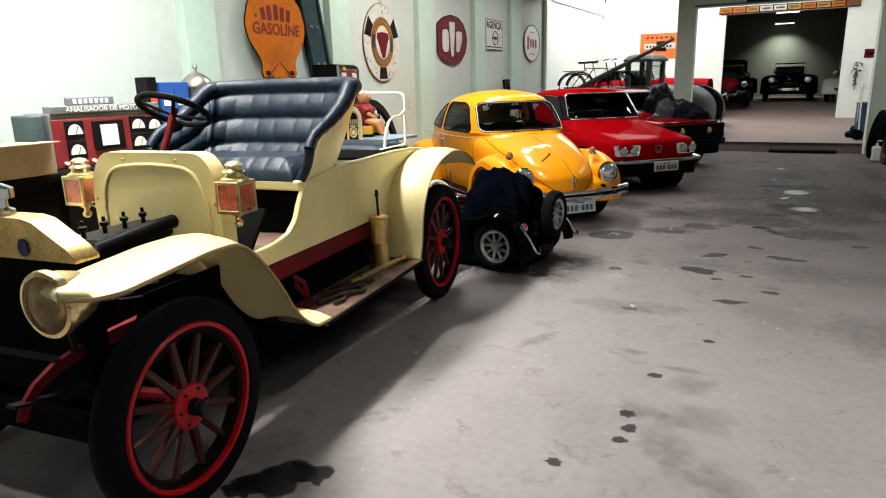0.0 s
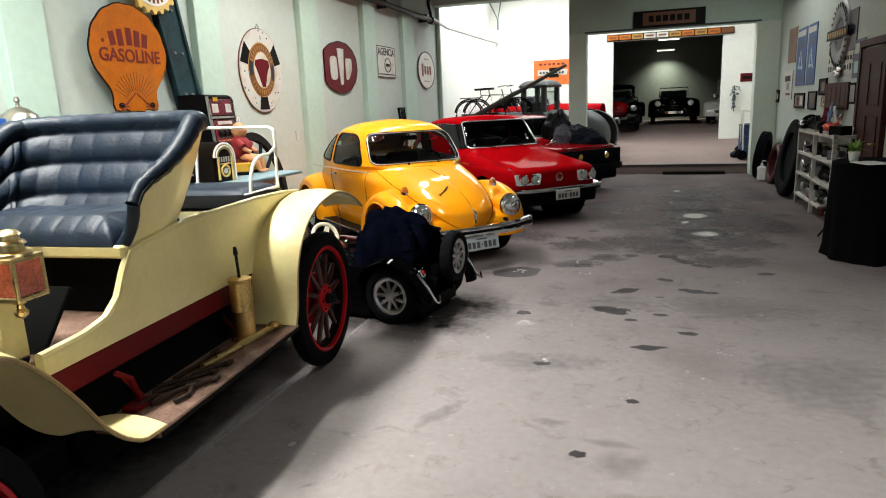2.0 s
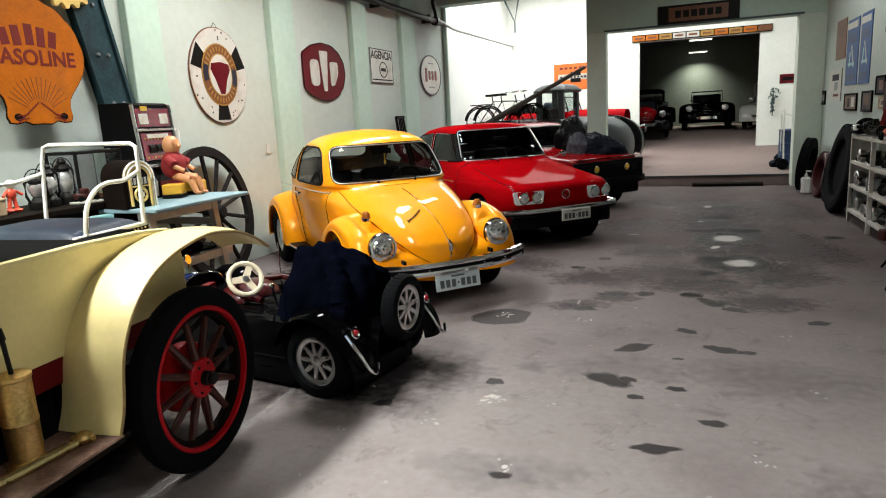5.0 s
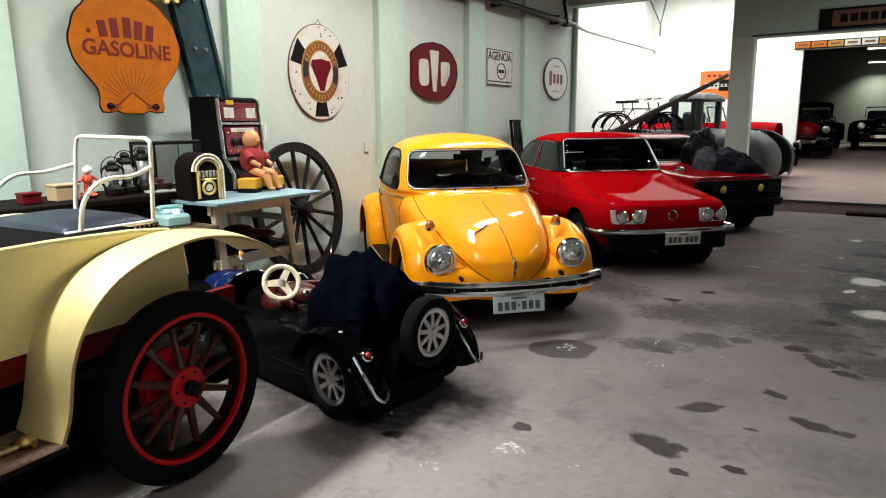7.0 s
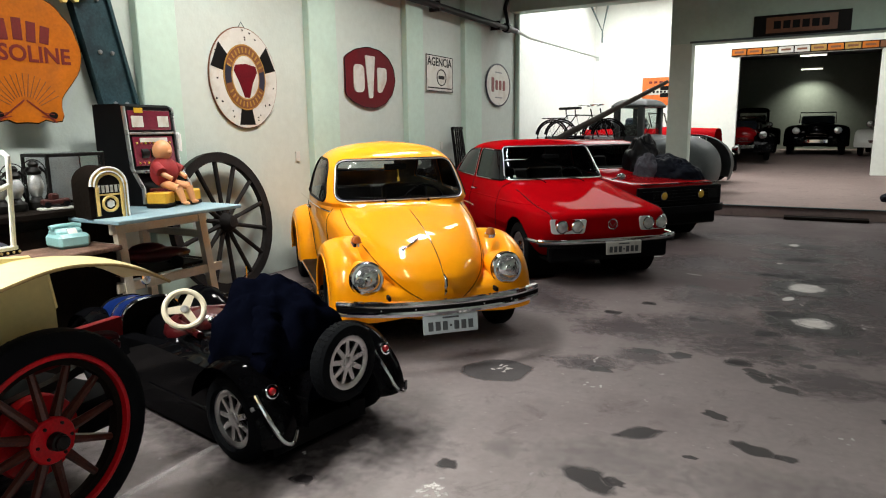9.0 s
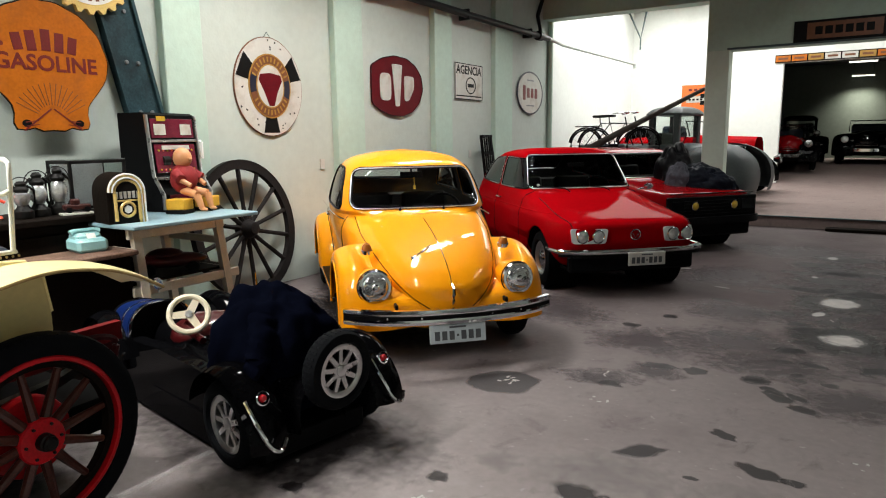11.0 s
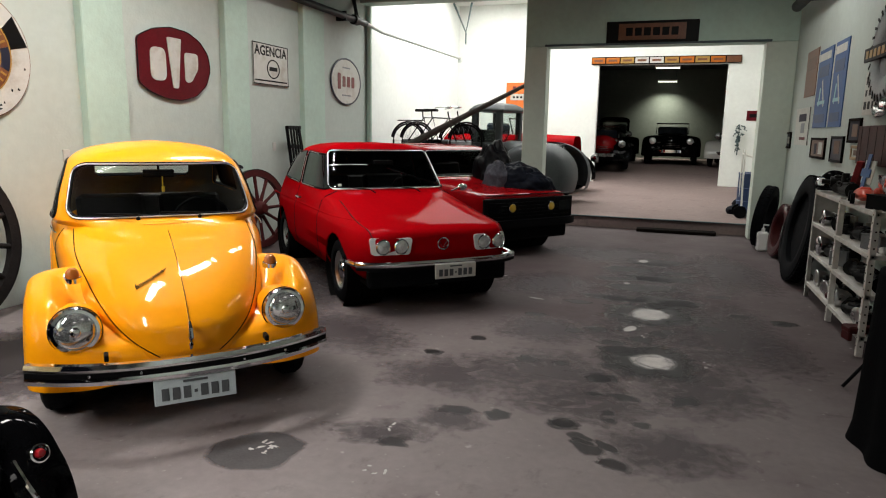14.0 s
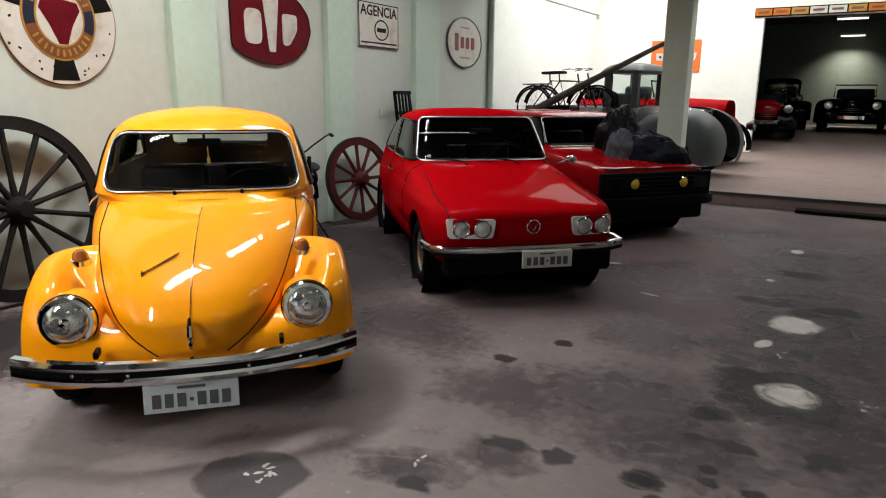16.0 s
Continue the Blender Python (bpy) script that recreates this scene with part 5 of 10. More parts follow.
# engine, radiator and ironwork under the open bonnet space
eng = part("engine_block", M().box((2.32, 0, 0.78), (0.46, 0.26, 0.30), 0.03).box((2.32, 0, 0.60), (0.5, 0.34, 0.16), 0.04), GREASE, old, "greasy dark engine block")
part("cylinder_head", M().box((2.30, 0.02, 0.965), (0.44, 0.22, 0.07), 0.02), GREASE, eng)
part("exhaust_pipe", M().tube([(2.09, 0.13, 1.00), (2.2, 0.14, 1.00), (2.55, 0.15, 0.97), (2.62, 0.17, 0.88)], 0.034, 12), BLACKTRIM, eng, "black exhaust manifold pipe")
for k in range(4):
    part("priming_cup", M().lathe([(0.010, 0), (0.010, 0.03), (0.018, 0.035), (0.018, 0.05), (0.008, 0.055), (0.008, 0.075), (0, 0.076)], 12, pose(2.16 + 0.11 * k, 0.02, 1.0)), GREASE, eng)
part("carburettor", M().cyl((2.35, 0.2, 0.66), (2.35, 0.2, 0.78), 0.042).tube([(2.35, 0.2, 0.78), (2.33, 0.16, 0.85)], 0.026, 8), GREASE, eng)
part("magneto", M().box((2.55, 0.2, 0.74), (0.16, 0.12, 0.14), 0.03), GREASE, eng)
for z_, r_ in ((0.66, 0.02), (0.74, 0.012), (0.82, 0.01)):
    part("engine_pipe", M().tube([(2.1, 0.22, z_), (2.3, 0.27, z_ - 0.02), (2.58, 0.26, z_ + 0.03)], r_, 7), GREASE, eng)
rad_top = [(-0.41, 1.015), (0.41, 1.015), (0.41, 1.03), (0.37, 1.065), (0.22, 1.155), (0.16, 1.168), (-0.16, 1.168), (-0.22, 1.155), (-0.37, 1.065), (-0.41, 1.03)]
rd = part("radiator", M().prism(rad_top, lambda a, b, d: (d, a, b), 2.76, 2.86), DULLBRASS, old, "worn brass radiator header tank", 60)
part("radiator_core", M().box((2.81, 0, 0.745), (0.09, 0.80, 0.54), 0.003), FLOORDARK, rd, "black radiator core")
part("radiator_cap", M().lathe([(0.05, 0), (0.05, 0.02), (0.03, 0.03), (0.03, 0.06), (0.055, 0.065), (0.055, 0.10), (0.02, 0.12), (0, 0.12)], 20, pose(2.81, 0, 1.164)), CHROME, rd)
part("emblem", M().prism([(0.16 + 0.026 * math.cos(a), 1.06 + 0.034 * math.sin(a)) for a in [math.pi * k / 8 for k in range(16)]], lambda a, b, d: (d, a, b), 2.86, 2.866), BLUEVINYL, rd, "small blue enamel emblem")
part("front_axle", M().tube([(2.69, -0.62, 0.455), (2.69, -0.45, 0.44), (2.69, 0.45, 0.44), (2.69, 0.62, 0.455)], 0.026, 10), CHASSIS, old)
part("track_rod", M().tube([(2.57, -0.58, 0.43), (2.57, 0.58, 0.43)], 0.012, 7), CHASSIS, old)
part("rear_axle", M().tube([(-0.02, -0.62, 0.455), (-0.02, 0.62, 0.455)], 0.045, 10).ball((-0.02, 0, 0.455), 0.16, 16), GREASE, old)
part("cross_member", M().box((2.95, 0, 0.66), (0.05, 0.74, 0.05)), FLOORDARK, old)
# added black block for the shade under the engine
part("underside_shade", M().box((2.36, 0, 0.36), (1.05, 0.74, 0.14), 0.02), FLOORDARK, old, "black block added for the shade under the engine")
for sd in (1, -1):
    # added black sheet that stands in for the shade below the mudguard
    part("shade_sheet", M().prism([(0.36, 0.60), (0.37, 0.60), (0.50, 0.85), (0.49, 0.85)], lambda a, b, d, sd=sd: (d, sd * a, b), 2.06, 2.66), FLOORDARK, old, "black sheet added for the shade below the mudguard")
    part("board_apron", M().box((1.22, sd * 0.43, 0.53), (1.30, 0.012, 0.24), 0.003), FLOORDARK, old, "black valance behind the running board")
part("gearbox", M().box((1.5, 0, 0.58), (0.5, 0.32, 0.26), 0.05), GREASE, old)
part("silencer", M().cyl((0.5, 0.22, 0.50), (1.15, 0.22, 0.50), 0.08), GREASE, old)
part("fuel_tank", M().box((0.2, 0, 0.86), (0.7, 0.7, 0.2), 0.06), FLOORDARK, old)
# rumble seat with white tube rail
part("rumble_seat", M().surf(lambda u, v: (0.02 + 0.22 * (2 * u - 1), 0.325 * (2 * v - 1), 1.147 + 0.05 * ((1 - abs(2 * u - 1) ** 5) * (1 - abs(2 * v - 1) ** 5)) ** 0.45), 30, 30), LEATHER, old, "flat dark rumble seat cushion")
part("rumble_base", M().box((0.02, 0, 1.135), (0.47, 0.69, 0.022), 0.004), OLDWOOD, old)
b = M()
for k in range(19):
    b.ball((-0.205 + 0.025 * k, 0.348, 1.136), 0.006, 6)
for k in range(27):
    b.ball((0.258, -0.33 + 0.025 * k, 1.136), 0.006, 6)
part("brass_studs", b, BRASS, old)
for y_ in (0.335, -0.335):
    part("rail_base", M().box((0.02, y_, 1.152), (0.45, 0.022, 0.02), 0.005), WHITETUBE, old)
part("back_rail", M().tube([(-0.19, 0.335, 1.15), (-0.215, 0.33, 1.47), (-0.222, 0.322, 1.525), (-0.224, 0.29, 1.542), (-0.226, -0.20, 1.552), (-0.226, -0.235, 1.54), (-0.22, -0.25, 1.48), (-0.19, -0.26, 1.15)], 0.0105, 9), WHITETUBE, old, "white painted tube rail")
for sd in (1, -1):
    part("arm_rail", M().tube(eased([(-0.205, sd * 0.33 if sd > 0 else -0.255, 1.41), (-0.10, sd * 0.335, 1.375), (0.02, sd * 0.34, 1.372), (0.10, sd * 0.34, 1.34), (0.155, sd * 0.34, 1.27), (0.175, sd * 0.335, 1.155)]), 0.0105, 9), WHITETUBE, old)
# loose gear on the running board
pm = thing("hand_pump", "old brass hand pump standing on the running board", "pump", old.matrix_basis @ pose(0.855, 0.60, 0.473))
part("cylinder", M().lathe([(0, 0), (0.062, 0), (0.064, 0.02), (0.056, 0.03), (0.056, 0.16), (0.059, 0.165), (0.056, 0.17), (0.056, 0.315), (0.06, 0.32), (0.06, 0.332), (0.012, 0.336), (0, 0.336)], 28).wobble(0.002, 12), DULLBRASS, pm)
part("rod", M().cyl((0, 0, 0.33), (0.01, 0.0, 0.47), 0.008), GREASE, pm)
part("grip", M().cyl((0.01, 0, 0.46), (0.012, 0, 0.50), 0.013, 0.008), GREASE, pm)
st = thing("brass_rod", "brass rod with a round knob lying on the running board", "tool", old.matrix_basis @ pose(0, 0, 0.473))
part("shaft", M().tube([(1.26, 0.60, 0.016), (0.95, 0.645, 0.016), (0.72, 0.675, 0.016)], [0.016, 0.021, 0.018], 10), BRASS, st)
part("knob", M().ball((0.69, 0.68, 0.024), (0.035, 0.035, 0.024), 12).tube([(0.70, 0.64, 0.02), (0.68, 0.72, 0.02)], 0.012, 7), DULLBRASS, st)
for pts_, lab in (([(1.50, 0.53, 0.49), (1.42, 0.60, 0.49), (1.30, 0.68, 0.485)], "rusty iron spanner on the running board"), ([(1.66, 0.62, 0.49), (1.52, 0.66, 0.495), (1.46, 0.70, 0.49), (1.38, 0.74, 0.487)], "bent iron crank lying on the running board"), ([(1.70, 0.57, 0.49), (1.60, 0.60, 0.50), (1.56, 0.56, 0.49), (1.46, 0.62, 0.487)], "rusty iron lever on the running board"), ([(1.40, 0.55, 0.487), (1.22, 0.57, 0.487), (1.08, 0.56, 0.487)], "long rusty iron bar on the running board"), ([(1.62, 0.70, 0.487), (1.55, 0.72, 0.487), (1.44, 0.67, 0.487)], "short open-ended spanner on the running board"), ([(1.36, 0.62, 0.487), (1.26, 0.64, 0.487), (1.20, 0.70, 0.487)], "bent tyre lever on the running board")):
    tl = thing("iron_tool", lab, "tool", old.matrix_basis.copy(), "tools on the running board")
    part("shaft", M().tube(pts_, 0.010, 7), RUSTIRON, tl)
    part("head", M().box((0, 0, 0), (0.05, 0.03, 0.02), 0.006, Matrix.Translation(pts_[-1])), RUSTIRON, tl)
rj = thing("red_jack", "small rusty red screw jack on the running board", "jack", old.matrix_basis @ pose(1.66, 0.56, 0.473))
part("base", M().box((0, 0, 0.012), (0.12, 0.07, 0.024), 0.008), CHASSIS, rj)
part("screw", M().tube([(-0.02, 0, 0.02), (0.03, 0.01, 0.14), (0.10, 0.0, 0.19)], 0.012, 7), CHASSIS, rj)


# -- red three-box saloon with twin headlamps, and the darker one beside it --
def saloon(name, label, T, XF, XR, HW, NF, NR, z0, z1, paint, ws, sides, rear, axle, wr, trim, wheelmat, group="parked cars", back_glass=None):
    car = thing(name, label, "car", T, group)
    hull = to_bm(ring_hull(XF, XR, HW, NF, NR, z0, z1, 70, 104))
    zc = min(p[1] for p in ws) - 0.06
    for poly, cond, nm in ((ws, lambda c: c.x > 0.0 and c.z > zc, "windscreen"), (rear, lambda c: c.x < -0.6 and c.z > zc, "rear_window")):
        pane, rims = carve(hull, 0, rounded(poly, 0.06, 5), cond)
        w = part(nm, pane, (back_glass if back_glass and nm == "rear_window" else CARGLASS), car)
        w.visible_shadow = False
        for r_ in rims:
            part("window_seal", M().tube(thin(r_), 0.012, 6, closed=True), BLACKTRIM, w)
            part("window_trim", M().tube([(x + 0.008, y, z) for x, y, z in thin(r_)], 0.007, 6, closed=True), trim, w, "bright strip round the window")
    for sd in (1, -1):
        for poly in sides:
            pane, rims = carve(hull, 1, rounded(poly, 0.05, 4), lambda c, sd=sd: c.y * sd > 0.2 and c.z > zc)
            w = part("side_window", pane, back_glass or CARGLASS, car)
            w.visible_shadow = False
            for r_ in rims:
                part("window_seal", M().tube(thin(r_), 0.011, 6, closed=True), BLACKTRIM, w)
                part("window_trim", M().tube([(x, y + sd * 0.006, z) for x, y, z in thin(r_)], 0.005, 6, closed=True), trim, w)
        for xa in axle:
            carve(hull, 1, disc(xa, 0.30, wr + 0.055, 26), lambda c, sd=sd: c.y * sd > 0.3 and c.z < 0.8)
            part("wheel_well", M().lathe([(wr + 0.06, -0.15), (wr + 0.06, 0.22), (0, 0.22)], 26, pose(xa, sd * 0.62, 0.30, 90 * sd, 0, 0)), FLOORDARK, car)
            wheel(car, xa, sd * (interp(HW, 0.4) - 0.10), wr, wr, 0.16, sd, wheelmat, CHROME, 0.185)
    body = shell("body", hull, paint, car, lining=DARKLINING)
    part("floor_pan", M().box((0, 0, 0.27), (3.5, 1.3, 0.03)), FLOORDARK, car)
    part("dashboard", M().box((interp(XF, ws[0][1]) - 0.22, 0, 0.90), (0.2, 1.15, 0.18), 0.05), INTERIOR, car)
    for y_ in (-0.34, 0.34):
        part("front_seat", seat_mesh(-0.25, y_, 0.50, 0.42, 0.62), INTERIOR, car)
    part("rear_seat", seat_mesh(-1.0, 0, 1.15, 0.45, 0.5), INTERIOR, car)
    return car, body


B_XF = [(0.26, 1.70), (0.34, 1.82), (0.46, 1.885), (0.58, 1.91), (0.70, 1.91), (0.752, 1.885), (0.79, 1.70), (0.85, 1.33), (0.91, 0.95), (0.955, 0.69), (0.99, 0.61), (1.2, 0.44), (1.39, 0.27), (1.435, 0.17), (1.465, 0.07), (1.48, 0.01)]
B_XR = [(0.26, 1.85), (0.45, 2.0), (0.8, 2.0), (0.98, 1.92), (1.2, 1.62), (1.38, 1.25), (1.44, 0.95), (1.47, 0.5), (1.48, 0.01)]
B_HW = [(0.26, 0.70), (0.42, 0.775), (0.62, 0.79), (0.74, 0.785), (0.80, 0.765), (0.88, 0.745), (0.95, 0.725), (1.0, 0.71), (1.2, 0.66), (1.39, 0.60), (1.435, 0.53), (1.465, 0.37), (1.48, 0.01)]
B_NF = [(0.26, 5), (0.6, 8.0), (0.73, 6.5), (0.79, 5.4), (0.88, 4.8), (0.955, 4.6), (1.0, 4.8), (1.2, 4.2), (1.39, 3.4), (1.48, 2.4)]
B_NR = [(0.26, 5), (0.9, 5), (1.2, 4.6), (1.48, 2.6)]
red, rbody = saloon("saloon_car", "glossy red vintage saloon with twin headlamps and chrome bumper", pose(-2.25, 11.43, 0, 0, 0, -46), B_XF, B_XR, B_HW, B_NF, B_NR, 0.26, 1.48, REDPAINT,
                    [(-0.645, 1.01), (0.645, 1.01), (0.565, 1.395), (-0.565, 1.395)],
                    [[(-0.40, 1.005), (0.50, 1.005), (0.23, 1.35), (-0.40, 1.365)], [(-1.40, 1.03), (-0.47, 1.005), (-0.47, 1.365), (-1.12, 1.33)]],
                    [(-0.55, 1.05), (0.55, 1.05), (0.5, 1.34), (-0.5, 1.34)], (1.18, -1.22), 0.30, BRIGHTTRIM, ALLOY, back_glass=BLACKGLASS)


def front_at(XF, HW, NF, z, y):
    return on_hull(XF, HW, NF, z, y)[0]


for sd in (1, -1):
    # lamp panel: pale surround with two round lamps
    pan = [(0.325, 0.555), (0.655, 0.555), (0.665, 0.70), (0.300, 0.70)]
    m = M()
    pts = rounded(pan, 0.03, 4)
    n_ = len(pts)
    xs = [front_at(B_XF, B_HW, B_NF, z_, y_) for y_, z_ in pts]
    m.add([(x + 0.022, sd * y, z) for (y, z), x in zip(pts, xs)] + [(x - 0.02, sd * y, z) for (y, z), x in zip(pts, xs)], [tuple(range(n_))] + [(i, (i + 1) % n_, n_ + (i + 1) % n_, n_ + i) for i in range(n_)])
    lp = part("lamp_panel", m, LAMPPANEL, red, "pale silver headlamp surround", 50)
    for y_ in (0.405, 0.565):
        x_ = front_at(B_XF, B_HW, B_NF, 0.628, y_) + 0.018
        T = pose(x_, sd * y_, 0.628, 0, 90, 0)
        part("headlamp_ring", M().lathe([(0.066, 0.0), (0.068, 0.012), (0.060, 0.02), (0.055, 0.014)], 28, T), CHROME, lp)
        part("headlamp_lens", M().lathe([(0.057, 0.012), (0.035, 0.022), (0, 0.026)], 24, T), LENS, lp)
    # bonnet shut line along the wing
    sl = [(x_, sd * (interp([(0.9, 0.62), (1.5, 0.66), (1.86, 0.64)], x_)), 0) for x_ in [0.80 + 1.05 * k / 16 for k in range(17)]]
    pts = []
    for x_, y_, _ in sl:
        lo_, hi_ = 0.70, 1.0
        for _i in range(26):
            mid = (lo_ + hi_) / 2
            if front_at(B_XF, B_HW, B_NF, mid, y_) > x_:
                lo_ = mid
            else:
                hi_ = mid
        pts.append((x_, y_, lo_ + 0.001))
    part("bonnet_seam", M().tube(pts, 0.0045, 5), BLACKTRIM, rbody)
    part("side_crease", M().tube([(x_, sd * (interp(B_HW, 0.80) * (1 - (max(0, x_) / interp(B_XF, 0.80)) ** 5.0) ** 0.2 + 0.001), 0.80) for x_ in [-1.7 + 3.2 * k / 30 for k in range(31)]], 0.007, 5), REDPAINT, rbody)
    for xs_ in (-0.46, 0.56):
        part("door_seam", M().tube([(xs_, sd * (interp(B_HW, z_) + 0.001) * (1 - (max(0, xs_) / interp(B_XF, z_)) ** 5) ** 0.2, z_) for z_ in [0.33 + 0.66 * k / 14 for k in range(15)]], 0.004, 5), BLACKTRIM, rbody)
    part("door_handle", M().tube([(-0.36, sd * 0.765, 0.86), (-0.36, sd * 0.79, 0.86), (-0.2, sd * 0.79, 0.86), (-0.2, sd * 0.765, 0.86)], 0.010, 6), CHROME, rbody)
    part("wiper", M().tube([(0.70, sd * 0.25 + 0.05, 0.975), (0.66, sd * 0.25, 1.01), (0.60, sd * 0.25 - 0.3, 1.035)], 0.006, 5), BLACKTRIM, red)
em = part("emblem", M().tube([(1.917, 0.052 * math.cos(a), 0.632 + 0.052 * math.sin(a)) for a in [2 * math.pi * k / 28 for k in range(28)]], 0.006, 6, closed=True), CHROME, red, "round chrome emblem")
part("emblem_bars", M().tube([(1.918, -0.034, 0.65), (1.918, 0, 0.60), (1.918, 0.034, 0.65)], 0.005, 5), CHROME, em)
bp = [(1.965 - 0.17 * (abs(y_) / 0.80) ** 5, y_, 0.475) for y_ in [-0.775 + 1.55 * k / 40 for k in range(41)]]
bb = part("front_bumper", M().sweep(bp, [(-0.012, -0.026), (0.016, -0.024), (0.024, -0.006), (0.024, 0.008), (0.014, 0.026), (-0.012, 0.028)]), CHROME, red, "slim chrome bumper")
part("bumper_strip", M().sweep([(x + 0.004, y, z - 0.03) for x, y, z in bp], [(0.0, -0.022), (0.020, -0.018), (0.020, 0.006), (0.0, 0.008)]), BLACKTRIM, bb)
for sd in (1, -1):
    part("bumper_end", M().tube([(1.82, sd * 0.775, 0.475), (1.66, sd * 0.80, 0.475), (1.55, sd * 0.80, 0.475)], [0.026, 0.025, 0.018], 8), CHROME, bb)
part("valance", M().box((1.83, 0, 0.34), (0.10, 1.36, 0.17), 0.03), RUBBER, red)
plate_part(red, pose(1.995, 0.09, 0.395), WHITEENAMEL, "white metal number plate")
part("wing_mirror", M().tube([(0.62, 0.70, 0.97), (0.64, 0.79, 1.0)], 0.008, 6).ball((0.64, 0.83, 1.01), (0.025, 0.06, 0.04), 14), CHROME, red)
part("mirror", M().box((0.36, 0, 1.27), (0.02, 0.22, 0.05), 0.012), BLACKTRIM, red)
part("steering_wheel", M().tube([(0.16 + 0.06 * math.sin(a), 0.34 + 0.19 * math.cos(a), 0.93 + 0.18 * math.sin(a)) for a in [2 * math.pi * k / 24 for k in range(24)]], 0.011, 6, closed=True), BLACKTRIM, red)
part("screen_sticker", M().ball((on_hull(B_XF, B_HW, B_NF, 1.045, -0.52)[0] - 0.004, -0.53, 1.045), (0.006, 0.022, 0.016), 10), WHITEENAMEL, red)

C_XF = [(0.26, 1.75), (0.36, 1.90), (0.60, 1.95), (0.80, 1.97), (0.825, 1.95), (0.86, 1.55), (0.90, 1.15), (0.94, 0.85), (0.97, 0.74), (1.2, 0.50), (1.34, 0.32), (1.39, 0.2), (1.41, 0.08), (1.42, 0.01)]
C_XR = [(0.26, 1.75), (0.5, 1.92), (0.9, 1.92), (1.0, 1.88), (1.2, 1.78), (1.36, 1.66), (1.40, 1.4), (1.415, 0.7), (1.42, 0.01)]
C_HW = [(0.26, 0.68), (0.42, 0.76), (0.7, 0.78), (0.84, 0.76), (0.95, 0.74), (1.0, 0.715), (1.2, 0.66), (1.34, 0.61), (1.385, 0.55), (1.41, 0.4), (1.42, 0.01)]
C_NF = [(0.26, 8), (0.8, 9), (0.95, 6), (1.0, 6), (1.34, 6), (1.42, 4)]
wag, wbody = saloon("estate_car", "dark red boxy estate car with black front and yellow lamps", pose(-2.29, 14.25, 0, 0, 0, -38), C_XF, C_XR, C_HW, C_NF, C_NF, 0.26, 1.42, DARKRED,
                    [(-0.65, 0.985), (0.65, 0.985), (0.585, 1.335), (-0.585, 1.335)],
                    [[(-0.38, 0.985), (0.60, 0.985), (0.33, 1.33), (-0.38, 1.335)], [(-1.1, 0.985), (-0.45, 0.985), (-0.45, 1.335), (-1.1, 1.335)]],
                    [(-0.58, 1.02), (0.58, 1.02), (0.54, 1.33), (-0.54, 1.33)], (1.2, -1.15), 0.30, BRIGHTTRIM, BLACKTRIM, back_glass=BLACKGLASS)
gr = part("grille", M().box((1.965, 0, 0.62), (0.05, 1.50, 0.33), 0.02), BLACKTRIM, wag, "matt black front panel")
for k in range(6):
    part("grille_bar", M().box((1.993, 0, 0.50 + 0.045 * k), (0.012, 1.36, 0.014), 0.004), BLACKTRIM, gr)
part("valance", M().box((1.90, 0, 0.34), (0.12, 1.40, 0.22), 0.04), BLACKTRIM, wag)
part("front_bumper", M().sweep([(2.04 - 0.10 * (abs(y_) / 0.80) ** 6, y_, 0.46) for y_ in [-0.80 + 1.6 * k / 30 for k in range(31)]], [(-0.03, -0.05), (0.03, -0.05), (0.035, 0), (0.03, 0.05), (-0.03, 0.05)]), BLACKTRIM, wag, "black bumper")
for y_ in (-0.33, 0.33):
    T = pose(2.01, y_, 0.665, 0, 90, 0)
    fl = part("fog_lamp", M().lathe([(0.0, -0.04), (0.04, -0.03), (0.058, 0.0), (0.060, 0.02), (0.054, 0.026)], 26, T), CHROME, wag)
    part("lamp_lens", M().lathe([(0.054, 0.022), (0.034, 0.032), (0, 0.037)], 22, T), YELLOWLAMP, fl, "yellow lamp glass")
for y_ in (-0.6, 0.6):
    part("headlamp", M().box((1.99, y_, 0.66), (0.02, 0.22, 0.14), 0.02), BLACKGLASS, wag)
part("door_mirror", M().tube([(0.72, 0.73, 0.95), (0.72, 0.82, 1.0)], 0.01, 6).box((0.72, 0.85, 1.02), (0.05, 0.12, 0.09), 0.02), BLACKTRIM, wag)
part("bonnet_edge", M().box((1.955, 0, 0.825), (0.03, 1.40, 0.012), 0.004), CHROME, wbody)


def cloth_heap(name, label, c, r, material, seed, sag=0.25, cat="cloth"):
    """A crumpled heap of cloth or sacking with folds, resting at the height of c."""
    def fn(u, v):
        a, b = 2 * math.pi * u, math.pi * 0.5 * v
        p = Vector((math.cos(a) * math.sin(b), math.sin(a) * math.sin(b), math.cos(b)))
        f = 1 + 0.16 * noise.noise(p * 2.2 + Vector((seed, 0, 0))) + 0.05 * noise.noise(p * 5.0 + Vector((seed, 3, 0))) - 0.07 * abs(noise.noise(p * 4.0 + Vector((seed, 9, 1))))
        f += 0.10 * abs(math.sin(5 * a + 3 * noise.noise(p * 2 + Vector((seed, 5, 5))))) * sag * math.sin(b)
        return (c[0] + r[0] * p.x * f, c[1] + r[1] * p.y * f, c[2] + r[2] * p.z * f)
    m = M().surf(fn, 90, 36, cu=True)
    return solid(name, m, material, label, cat, angle=70)


